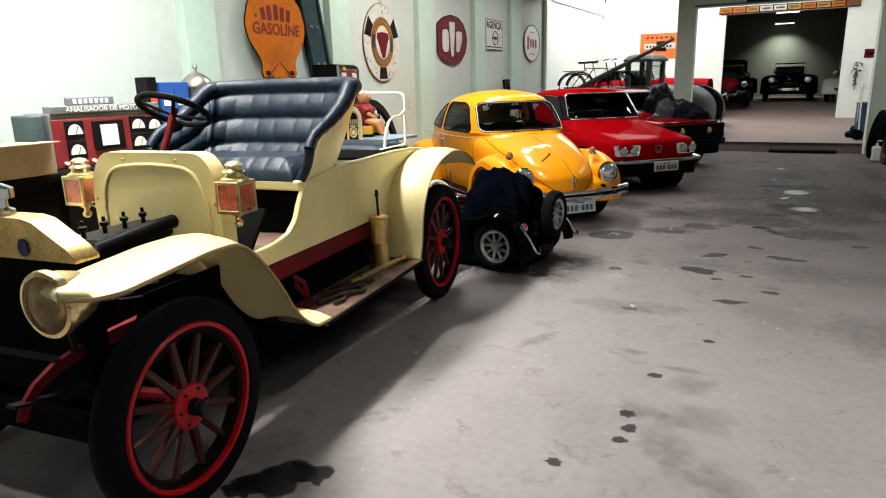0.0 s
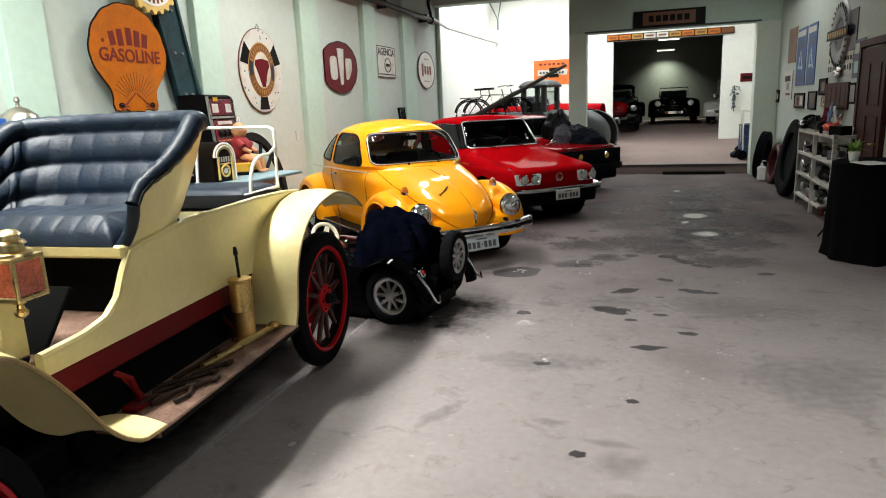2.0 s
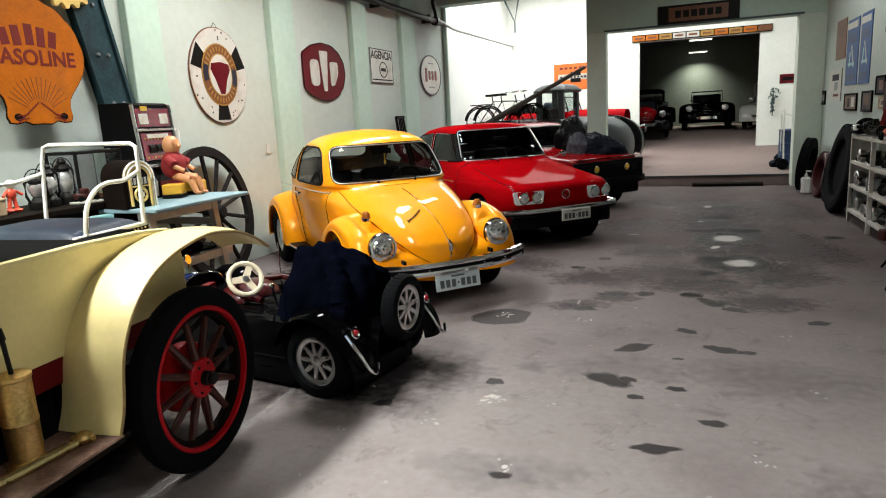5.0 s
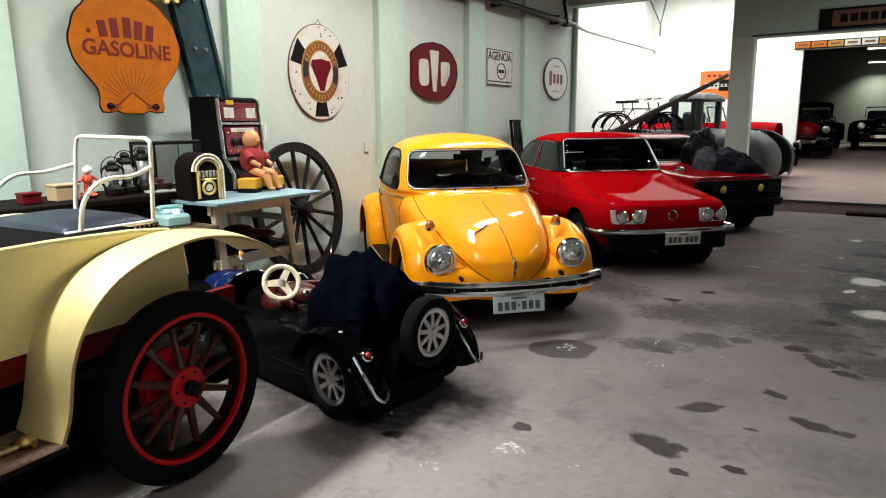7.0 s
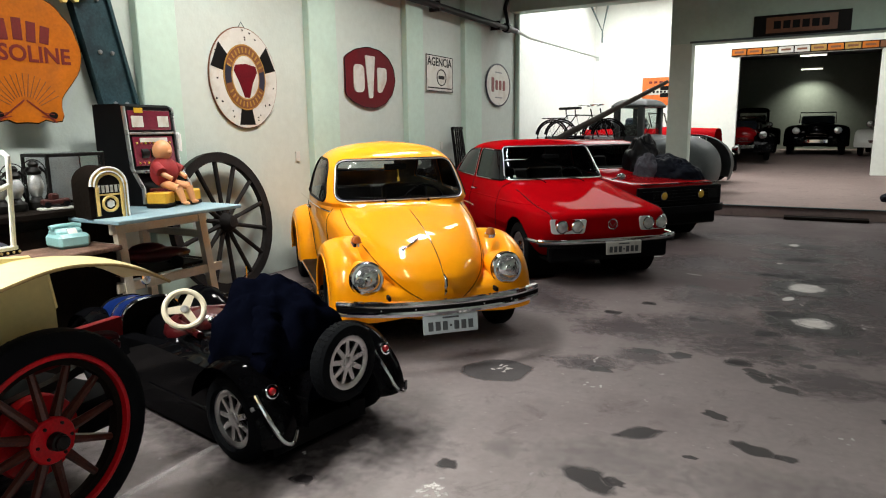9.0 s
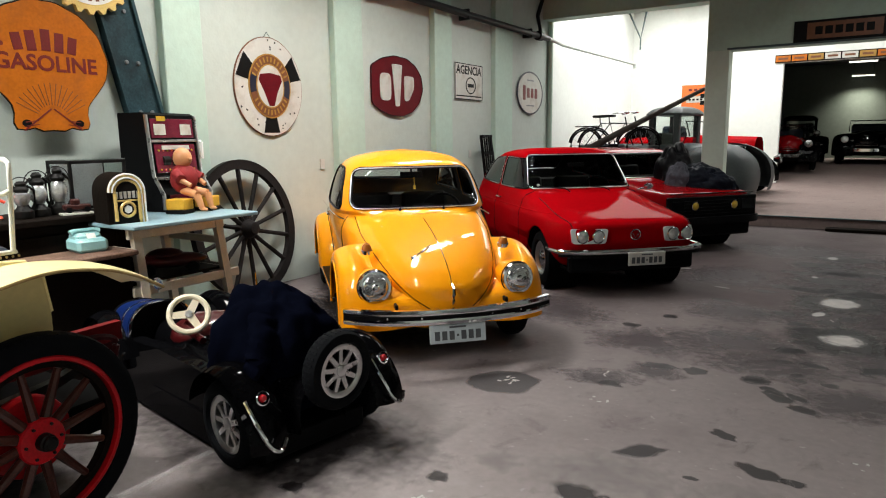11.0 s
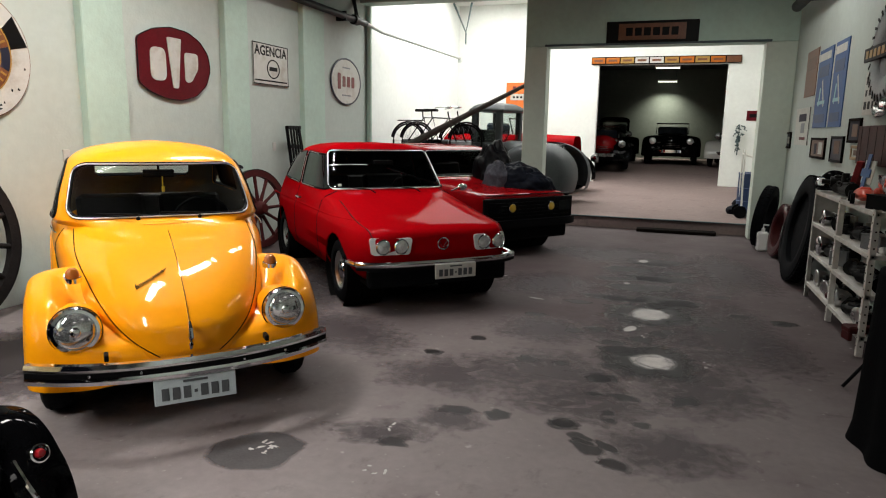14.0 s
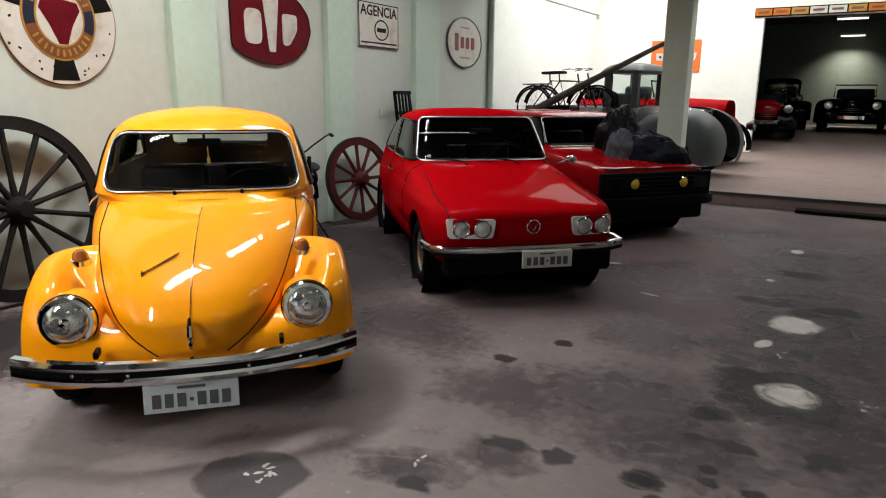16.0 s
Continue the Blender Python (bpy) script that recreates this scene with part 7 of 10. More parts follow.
for s_ in (-1, 1):
    part("fold_line", bars([(s_ * 0.115, -0.375, 0.012, 0.27, s_ * 52)], 0.028, 0.0315), SIGNRED, sg)
    part("rust_spot", flat(disc(s_ * 0.20, -0.405, 0.035, 14, 0.028), 0.028, 0.031), SIGNBLACK, sg)
    for q in range(2):
        part("fold_line", bars([(s_ * 0.16, -0.40 - 0.03 * q + 0.01, 0.10, 0.007, -s_ * 8)], 0.028, 0.0315), SIGNRED, sg)

# gilt cog wheel emblem above it
cg = wall_sign("cog_emblem", "round gilt cog wheel emblem hung high on the wall", 6.68, 3.03, WX + 0.09)
cogp = []
for k in range(96):
    a = 2 * math.pi * k / 96
    cogp.append(((0.40 if (k % 4) < 2 else 0.365) * math.cos(a), (0.40 if (k % 4) < 2 else 0.365) * math.sin(a)))
part("cog", flat(cogp, 0.01, 0.05), COGGOLD, cg, "gilt toothed wheel", 20)
part("ring", flat(disc(0, 0, 0.325, 48), 0.05, 0.056), WHITELIT, cg)
part("hub", flat(disc(0, 0, 0.215, 40), 0.056, 0.064), COGGOLD, cg)
for k in range(13):
    a = radians(198 + 12 * k)
    part("print_bar", bars([(0.272 * math.cos(a), 0.272 * math.sin(a), 0.03, 0.055, math.degrees(a) + 90)], 0.056, 0.059), SIGNBROWN, cg)
for k in range(6):
    part("spoke", bars([(0.11 * math.cos(radians(60 * k)), 0.11 * math.sin(radians(60 * k)), 0.17, 0.04, 60 * k)], 0.064, 0.07), WHITELIT, cg)

# oval white sign with a bull's head roundel
sc_ = wall_sign("oval_sign", "oval white enamel sign with a brown roundel and dark rays", 8.665, 2.175)
ov = [(0.475 * math.cos(a), 0.515 * math.sin(a)) for a in [2 * math.pi * k / 64 for k in range(64)]]
part("rim", flat([(x * 1.02, y * 1.02) for x, y in ov], 0.006, 0.018), SIGNBROWN, sc_)
part("plate", flat(ov, 0.010, 0.024), WHITEENAMEL, sc_, "chipped white enamel oval", 20)
for a0, dd in ((28, 16), (152, 16), (270, 14)):
    r0, r1 = 0.2, 0.47
    part("ray", flat([(r0 * math.cos(radians(a0 - dd)), r0 * math.sin(radians(a0 - dd))), (r1 * math.cos(radians(a0 - dd)), 0.505 / 0.475 * r1 * math.sin(radians(a0 - dd))), (r1 * math.cos(radians(a0 + dd)), 0.505 / 0.475 * r1 * math.sin(radians(a0 + dd))), (r0 * math.cos(radians(a0 + dd)), r0 * math.sin(radians(a0 + dd)))], 0.024, 0.027), SIGNBLACK, sc_)
part("roundel", flat(disc(0, 0.01, 0.30, 48, 0.34), 0.024, 0.030), SIGNGOLD, sc_)
part("roundel_band", flat(disc(0, 0.01, 0.285, 48, 0.325), 0.030, 0.033), SIGNBROWN, sc_)
for a0 in (0, 180):
    part("band_field", flat([(rr * math.cos(radians(a0 + q)), 0.01 + rr * 1.14 * math.sin(radians(a0 + q))) for rr, qs in ((0.282, (-24, -16, -8, 0, 8, 14)), (0.19, (14, 8, 0, -8, -16, -24))) for q in qs], 0.033, 0.0345), SIGNNAVY, sc_)
part("roundel_edge", flat(disc(0, 0.01, 0.20, 40, 0.235), 0.033, 0.035), SIGNGOLD, sc_)
part("roundel_centre", flat(disc(0, 0.01, 0.185, 40, 0.22), 0.035, 0.037), WHITEENAMEL, sc_)
part("bull_head", flat([(-0.03, -0.20), (0.04, -0.20), (0.095, -0.05), (0.165, 0.07), (0.145, 0.13), (0.0, 0.15), (-0.145, 0.13), (-0.165, 0.07), (-0.095, -0.05)], 0.037, 0.040), WINE, sc_)
for k in range(12):
    a = radians(156 - 12.0 * k)
    part("print_bar", bars([(0.243 * math.cos(a), 0.01 + 0.28 * math.sin(a), 0.018, 0.055, math.degrees(a) - 90)], 0.033, 0.036), SIGNGOLD, sc_)
for k in range(11):
    a = radians(212 + 11.6 * k)
    part("print_bar", bars([(0.243 * math.cos(a), 0.01 + 0.28 * math.sin(a), 0.018, 0.055, math.degrees(a) + 90)], 0.033, 0.036), SIGNGOLD, sc_)
random.seed(4)
for k in range(22):
    a, r = random.uniform(0, 6.28), random.uniform(0.36, 0.46)
    part("chip", flat([(r * math.cos(a) + random.uniform(0.005, 0.016) * math.cos(q), r * 1.07 * math.sin(a) + random.uniform(0.005, 0.016) * math.sin(q)) for q in (0, 1, 2, 3, 4, 5)], 0.024, 0.0265), SIGNBLACK, sc_)
part("hanger", M().tube([(-0.06, 0.50, 0.02), (0, 0.575, 0.012), (0.06, 0.50, 0.02)], 0.004, 5), STEEL, sc_)

# wine red cut-off oval sign with three white shapes
st_ = wall_sign("red_sign", "wine red rounded enamel sign with three white shapes", 11.0, 2.32)
so = [(-0.50, -0.24), (-0.36, -0.33), (-0.15, -0.395), (0.08, -0.405), (0.30, -0.34), (0.46, -0.20), (0.53, -0.02), (0.50, 0.16), (0.38, 0.30), (0.20, 0.385), (-0.05, 0.405), (-0.30, 0.35), (-0.50, 0.24)]
so = [(x * 1.16, y) for x, y in so]
part("plate", flat(rounded(so, 0.05, 3), 0.008, 0.024), WINE, st_, "", 20)
part("white_shape", flat(rounded([(-0.40, -0.20), (-0.16, -0.20), (-0.16, 0.16), (-0.40, 0.16)], 0.09, 4), 0.024, 0.032), WHITEENAMEL, st_)
part("white_shape", flat(rounded([(-0.06, -0.27), (0.03, -0.27), (0.10, 0.29), (-0.13, 0.29)], 0.02, 3), 0.024, 0.032), WHITEENAMEL, st_)
part("white_shape", flat(rounded([(0.15, -0.19), (0.25, -0.19), (0.38, -0.02), (0.38, 0.15), (0.15, 0.15)], 0.05, 4), 0.024, 0.032), WHITEENAMEL, st_)
part("rim_line", M().tube([(x * 0.995, y * 0.995, 0.024) for x, y in rounded(so, 0.05, 3)], 0.006, 5, closed=True), SIGNBLACK, st_)

# small white agency plate
ag = wall_sign("agency_sign", "small white enamel plate lettered agencia", 12.96, 2.50)
part("plate", M().box((0, 0, 0.014), (0.88, 0.57, 0.016), 0.004), WHITEENAMEL, ag)
for x, y, w, h in ((0, 0.275, 0.88, 0.014), (0, -0.275, 0.88, 0.014), (-0.433, 0, 0.014, 0.55), (0.433, 0, 0.014, 0.55), (0, -0.225, 0.80, 0.02)):
    part("print_line", bars([(x, y, w, h, 0)], 0.022, 0.0245), SIGNBLACK, ag)
words("lettering", "AGENCIA", 0.185, SIGNBLACK, ag, pose(0, 0.175, 0.0225), bold=0.02)
part("print_ring", M().tube([(0.05 + 0.15 * math.cos(a), -0.055 + 0.125 * math.sin(a), 0.022) for a in [2 * math.pi * k / 32 for k in range(32)]], 0.009, 6, closed=True), SIGNBLACK, ag)
part("print_bar", bars([(0.05, -0.055, 0.20, 0.055, 0)], 0.022, 0.0245), SIGNBLACK, ag)

# round white sign with red bars
es = wall_sign("round_sign", "round white enamel sign with a dark rim and red print", 15.29, 2.44)
part("rim", M().lathe([(0.0, 0.006), (0.56, 0.006), (0.575, 0.014), (0.575, 0.03), (0.545, 0.032), (0.54, 0.026)], 48, Matrix.Diagonal((1.0, 0.70, 1, 1))), SIGNNAVY, es)
part("plate", flat(disc(0, 0, 0.545, 48, 0.375), 0.008, 0.026), WHITEENAMEL, es)
for x, h_ in ((-0.27, 0.27), (-0.09, 0.18), (0.08, 0.18), (0.25, 0.19)):
    part("print_shape", flat(rounded([(x - 0.055, -h_ / 2), (x + 0.055, -h_ / 2), (x + 0.055, h_ / 2), (x - 0.055, h_ / 2)], 0.025, 3), 0.026, 0.030), SIGNRED, es)
part("print_bar", bars([(0, -0.235, 0.34, 0.025, 0)], 0.026, 0.029), GREYMETAL, es)
part("print_bar", bars([(0, 0.235, 0.30, 0.025, 0)], 0.026, 0.029), GREYMETAL, es)

# orange enamel sign in the rear bay, yellow board over the portal, strip of signs over the back room
bs = thing("orange_sign", "orange enamel sign with a white band and dark cross bar", "sign", Matrix(((1, 0, 0, -2.78), (0, 0, -1, 22.6), (0, 1, 0, 2.57), (0, 0, 0, 1))), "enamel wall signs")
part("plate", M().box((0, 0, 0.014), (1.16, 0.76, 0.02), 0.004), BRIGHTORANGE, bs)
part("band", flat([(-0.46, -0.09), (0.46, -0.09), (0.5, 0.08), (-0.46, 0.08)], 0.024, 0.028), WHITEENAMEL, bs)
part("cross_bar", M().box((0.06, -0.01, 0.029), (0.30, 0.30, 0.006), 0.002), SIGNBLACK, bs)
part("cross_bar", M().box((0.0, -0.01, 0.033), (0.84, 0.07, 0.006), 0.002), WHITEENAMEL, bs)
for k in range(8):
    part("print_bar", bars([(-0.36 + 0.1 * k, -0.01, 0.06, 0.05, 0)], 0.036, 0.038), SIGNBLACK, bs)
for k in range(6):
    part("print_bar", bars([(-0.36 + 0.14 * k, 0.25, 0.09, 0.06, 0)], 0.024, 0.027), SIGNRED, bs)
db = thing("tyre_maker_sign", "long dark board with an orange panel and dark print", "sign", Matrix(((1, 0, 0, 0.555), (0, 0, -1, 15.9), (0, 1, 0, 3.225), (0, 0, 0, 1))), "enamel wall signs")
part("board", M().box((0, 0, 0.02), (1.40, 0.33, 0.035), 0.004), SIGNBLACK, db)
part("panel", M().box((0, 0.0, 0.040), (1.02, 0.25, 0.006), 0.002), SIGNBROWN, db, "faded brown panel")
for k in range(6):
    part("print_bar", bars([(-0.345 + 0.138 * k, 0, 0.105, 0.125, 0)], 0.043, 0.046), SIGNBLACK, db)
sb = thing("sign_strip", "row of small orange and white plates over the opening", "sign", Matrix(((1, 0, 0, 0.70), (0, 0, -1, 22.6), (0, 1, 0, 3.48), (0, 0, 0, 1))), "enamel wall signs")
part("backing", M().box((0, 0, 0.03), (3.6, 0.19, 0.06), 0.006), OLDWOOD, sb)
_cols = [ORANGE, ORANGE, SIGNGOLD, WHITEENAMEL, WHITEENAMEL, SIGNGOLD, ORANGE, SIGNGOLD, ORANGE, SIGNBROWN]
for k in range(10):
    x = -1.62 + 0.36 * k
    pl = part("small_plate", M().box((x, 0.0, 0.064), (0.33, 0.145, 0.008), 0.002), _cols[k], sb)
    part("print_bar", bars([(x, 0, 0.22, 0.05, 0)], 0.068, 0.071), SIGNBROWN, pl)
sw = thing("wall_plaque", "small dark red plaque on the white wall", "plaque", Matrix(((1, 0, 0, 2.92), (0, 0, -1, 22.6), (0, 1, 0, 2.12), (0, 0, 0, 1))))
part("plate", M().box((0, 0, 0.012), (0.38, 0.24, 0.02), 0.004), WINE, sw)
part("print_bar", bars([(0, 0, 0.26, 0.09, 0)], 0.022, 0.025), SIGNBLACK, sw)
# dried plant hung on the white wall
dp = thing("hanging_plant", "dark dried plant hung on the white wall", "plant", pose(2.58, 22.55, 1.75))
random.seed(9)
lf = M()
for k in range(46):
    a, r = random.uniform(0, 6.28), random.uniform(0.05, 0.17)
    z_ = random.uniform(-0.5, 0.12)
    rr = r * (1.2 if z_ > -0.12 else 0.3)
    lf.box((0, 0, 0), (0.012, 0.10, 0.025), 0.002, pose(rr * math.cos(a), -0.05 + 0.4 * rr * math.sin(a), z_, random.uniform(-60, 60), 0, math.degrees(a)))
part("leaves", lf, STEEL, dp)
part("stem", M().tube([(0, -0.03, 0.15), (0.01, -0.03, -0.2), (0, -0.03, -0.6)], 0.012, 5), STEEL, dp)
# small wall socket and box on the side wall
solid("socket", M().box((WX + 0.008, 9.45, 1.32), (0.016, 0.075, 0.12), 0.003), WHITEENAMEL, "small white wall socket", "socket")
solid("socket", M().box((WX + 0.008, 13.0, 1.35), (0.016, 0.075, 0.12), 0.003), WHITEENAMEL, "small white wall socket", "socket")

# ---- furniture and curios along the side wall ----
# dark cabinet with a long top
cab = thing("dark_cabinet", "dark brown wooden cabinet with a long worn top", "cabinet", pose(-4.12, 4.40, 0))
part("carcass", M().box((0, 0, 0.52), (0.56, 4.3, 1.04), 0.01), OLDWOOD, cab)
part("top", M().box((0.02, 0, 1.065), (0.64, 4.36, 0.05), 0.008), OLDWOOD, cab)
for k in range(5):
    d = part("door", M().box((0.288, -1.6 + 0.8 * k, 0.52), (0.02, 0.74, 0.90), 0.006), OLDWOOD, cab)
    part("handle", M().ball((0.312, -1.32 + 0.8 * k, 0.6), 0.016, 10), DULLBRASS, d)
lc = thing("low_chest", "low dark wooden chest with a worn brown top", "chest", pose(-3.72, 5.92, 0))
part("body", M().box((0, 0, 0.405), (0.5, 0.66, 0.81), 0.01), OLDWOOD, lc)
part("top", M().box((0.02, 0, 0.825), (0.58, 0.72, 0.035), 0.008), BOARDWOOD, lc)

CT = 1.092
# engine tester
te = thing("engine_tester", "red engine tester with white dials and a blue screen", "instrument", pose(-4.13, 3.76, CT, 0, 0, -6))
part("case", M().box((0, 0, 0.19), (0.34, 0.86, 0.38), 0.012), GREYMETAL, te)
part("front_panel", M().box((0.175, 0, 0.17), (0.012, 0.84, 0.33), 0.004), TESTRED, te, "dark red front panel")
part("header", M().box((0.14, 0, 0.40), (0.10, 0.84, 0.055), 0.006), GREYMETAL, te)
words("lettering", "ANALISADOR DE MOTORES", 0.05, WHITELIT, te, pose(0.192, 0, 0.40, 90, 0, 90))
hs = part("header_sign", M().box((0.10, -0.08, 0.455), (0.03, 0.36, 0.06), 0.012), GREYMETAL, te)
for k in range(7):
    part("print_bar", M().box((0.117, -0.20 + 0.04 * k, 0.455), (0.003, 0.024, 0.032), 0.001), WHITELIT, hs)
for y_, z_ in ((-0.27, 0.26), (-0.27, 0.12), (0.22, 0.27), (0.22, 0.14), (0.36, 0.26), (0.36, 0.13)):
    mt = part("meter", M().box((0.184, y_, z_), (0.012, 0.135, 0.125), 0.01), SIGNBLACK, te)
    fan = [(0.052 * math.cos(a), 0.07 * math.sin(a) - 0.03) for a in [math.pi * k / 12 for k in range(13)]]
    part("dial", M().prism([(y_ + a, z_ + b) for a, b in fan], lambda a, b, d: (d, a, b), 0.19, 0.195), DIAL, mt, "white dial face")
    part("needle", M().tube([(0.197, y_, z_ - 0.03), (0.197, y_ + 0.02, z_ + 0.025)], 0.002, 4), SIGNBLACK, mt)
scp = part("scope", M().box((0.185, -0.02, 0.21), (0.02, 0.24, 0.21), 0.01), SIGNBLACK, te)
part("scope_glass", M().box((0.196, -0.02, 0.21), (0.006, 0.13, 0.15), 0.02), SCREENBLUE, scp, "blue lit screen")
for k in range(12):
    part("knob", M().cyl((0.18, -0.36 + 0.066 * k, 0.035), (0.205, -0.36 + 0.066 * k, 0.035), 0.014, seg=10), REDPLASTIC if k % 3 else WHITELIT, te)
part("cable", M().tube([(0.0, -0.44, 0.30), (0.05, -0.50, 0.20), (0.02, -0.52, 0.05), (0.10, -0.48, 0.012), (0.2, -0.56, 0.012)], 0.012, 7), STEEL, te)
part("side_box", M().box((-0.02, -0.475, 0.22), (0.26, 0.09, 0.30), 0.01), STEEL, te)
# boxes and pots on the cabinet
for y_, w_, h_, mt_, nm, lb in ((4.19, 0.09, 0.62, SIGNBLACK, "tall_tin", "tall black tin with a red label"), (4.33, 0.13, 0.58, BLUEBOX, "blue_box", "blue printed cardboard box"), (4.48, 0.15, 0.58, BLUEBOX, "blue_box", "blue printed cardboard box with white print")):
    b_ = thing(nm, lb, "box", pose(-4.05, y_, CT))
    part("box", M().box((0, 0, h_ / 2), (0.14, w_, h_), 0.005), mt_, b_)
    part("print_bar", M().box((0.072, 0, h_ * 0.72), (0.003, w_ * 0.7, 0.05), 0.001), REDPLASTIC if mt_ is SIGNBLACK else WHITELIT, b_)
pt = thing("lidded_pot", "round pewter pot with a domed lid and knob", "pot", pose(-4.03, 4.70, CT))
part("pot", M().lathe([(0, 0), (0.10, 0.0), (0.125, 0.04), (0.135, 0.30), (0.13, 0.52), (0.14, 0.535)], 32), PEWTER, pt)
part("lid", M().lathe([(0.142, 0.535), (0.14, 0.55), (0.115, 0.60), (0.06, 0.645), (0.018, 0.66), (0.012, 0.685), (0.022, 0.70), (0.014, 0.725), (0, 0.73)], 32), PEWTER, pt)
cb_ = thing("carton", "open brown cardboard carton on the cabinet", "carton", pose(-3.98, 2.92, CT))
part("carton_box", M().box((0, 0, 0.10), (0.38, 0.52, 0.20), 0.004), CARD, cb_)
part("flap", M().box((0.21, 0.0, 0.21), (0.14, 0.5, 0.006), 0.002, pose(0, 0, 0)), CARD, cb_)
for k, (x_, y_, h_) in enumerate(((-3.92, 2.50, 0.14), (-4.05, 2.56, 0.10), (-3.95, 2.62, 0.08), (-3.9, 2.58, 0.11))):
    jr = thing("glass_jar", "small clear glass jar with a metal lid", "jar", pose(x_, y_, CT), "glass jars")
    part("jar", M().lathe([(0, 0), (0.05, 0), (0.055, 0.02), (0.055, h_ - 0.03), (0.045, h_ - 0.01)], 20), LENS, jr)
    part("lid", M().lathe([(0.047, h_ - 0.015), (0.047, h_ + 0.008), (0, h_ + 0.01)], 20), ALLOY, jr)
# toys and lanterns at the far end of the cabinet
for y_, mt_, s_ in ((5.20, WINE, (0.10, 0.12, 0.06)), (5.43, CARD, (0.13, 0.17, 0.10))):
    tb = thing("small_box", "small worn cardboard toy box on the cabinet", "box", pose(-3.98, y_, CT), "small boxes")
    part("box", M().box((0, 0, s_[2] / 2), s_, 0.005), mt_, tb)
    part("lid", M().box((0, 0, s_[2] + 0.008), (s_[0] + 0.008, s_[1] + 0.008, 0.018), 0.004), mt_, tb)
tyf = thing("toy_figure", "small red and white toy figure on the cabinet", "toy", pose(-4.0, 5.62, CT) @ Matrix.Scale(0.85, 4))
part("figure", M().ball((0, -0.035, 0.02), (0.05, 0.03, 0.02), 12).ball((0, 0.035, 0.02), (0.05, 0.03, 0.02), 12).cyl((0, -0.03, 0.03), (0, -0.02, 0.12), 0.016).cyl((0, 0.03, 0.03), (0, 0.02, 0.12), 0.016).ball((0, 0, 0.155), (0.035, 0.042, 0.05), 14).cyl((0, 0.03, 0.18), (0.02, 0.085, 0.14), 0.012).cyl((0, -0.03, 0.18), (0.02, -0.085, 0.14), 0.012), REDPLASTIC, tyf)
part("head", M().ball((0.01, 0, 0.235), (0.036, 0.04, 0.038), 14), WHITELIT, tyf)
mc = thing("toy_truck", "small dark tin toy truck on a pale base on the cabinet", "toy", pose(-3.88, 6.12, CT, 0, 0, 78))
part("base", M().box((0, 0, 0.008), (0.22, 0.10, 0.016), 0.003), PALEPAPER, mc)
part("body", M().box((0, 0, 0.055), (0.18, 0.06, 0.04), 0.01).box((-0.01, 0, 0.09), (0.06, 0.055, 0.05), 0.012), DOORRED, mc)
for x_ in (-0.06, 0.06):
    for y_ in (-0.034, 0.034):
        part("wheel", M().cyl((x_, y_ - 0.008, 0.037), (x_, y_ + 0.008, 0.037), 0.021, seg=12), RUBBER, mc)


def lantern(x, y, h, label):
    ln = thing("oil_lantern", label, "lantern", pose(x, y, CT), "oil lanterns")
    part("tank", M().lathe([(0, 0), (0.065, 0), (0.07, 0.015), (0.068, 0.05), (0.04, 0.07), (0.03, 0.09)], 24), GREASE, ln)
    part("globe", M().lathe([(0.032, 0.09), (0.055, 0.13), (0.06, 0.17), (0.045, h * 0.62), (0.03, h * 0.68)], 24), LENS, ln)
    part("hood", M().lathe([(0.045, h * 0.66), (0.05, h * 0.72), (0.03, h * 0.80), (0.035, h * 0.86), (0.02, h * 0.92), (0, h * 0.93)], 20), GREASE, ln)
    for s_ in (-1, 1):
        part("side_tube", M().tube([(0, s_ * 0.06, 0.05), (0, s_ * 0.085, 0.10), (0, s_ * 0.085, h * 0.68), (0, s_ * 0.04, h * 0.80)], 0.010, 7), GREASE, ln)
    part("bail", M().tube([(0, 0.085 * math.cos(a), h * 0.70 + 0.09 * math.sin(a)) for a in [math.pi * k / 12 for k in range(13)]], 0.004, 5), GREASE, ln)


lantern(-3.98, 5.80, 0.28, "small dark old oil lantern")
lantern(-4.02, 5.93, 0.34, "dark old oil lantern with a glass globe")
lantern(-4.04, 6.085, 0.37, "tall dark old oil lantern with a glass globe")
# phone on the low chest
ph = thing("toy_telephone", "turquoise plastic telephone on the low chest", "telephone", pose(-3.70, 6.07, 0.844, 0, 0, -8) @ Matrix.Scale(0.88, 4))
part("base", M().box((0, 0, 0.055), (0.26, 0.24, 0.11), 0.03).box((-0.03, 0, 0.10), (0.17, 0.20, 0.10), 0.035), TURQ, ph)
part("dial_pad", M().box((0, 0, 0), (0.05, 0.07, 0.006), 0.002, pose(0.062, 0.01, 0.128, 0, 50, 0)), WHITELIT, ph)
part("receiver", M().tube([(-0.03, -0.11, 0.15), (-0.03, -0.07, 0.165), (-0.03, 0.07, 0.165), (-0.03, 0.11, 0.15)], [0.028, 0.02, 0.02, 0.028], 10), TURQ, ph)

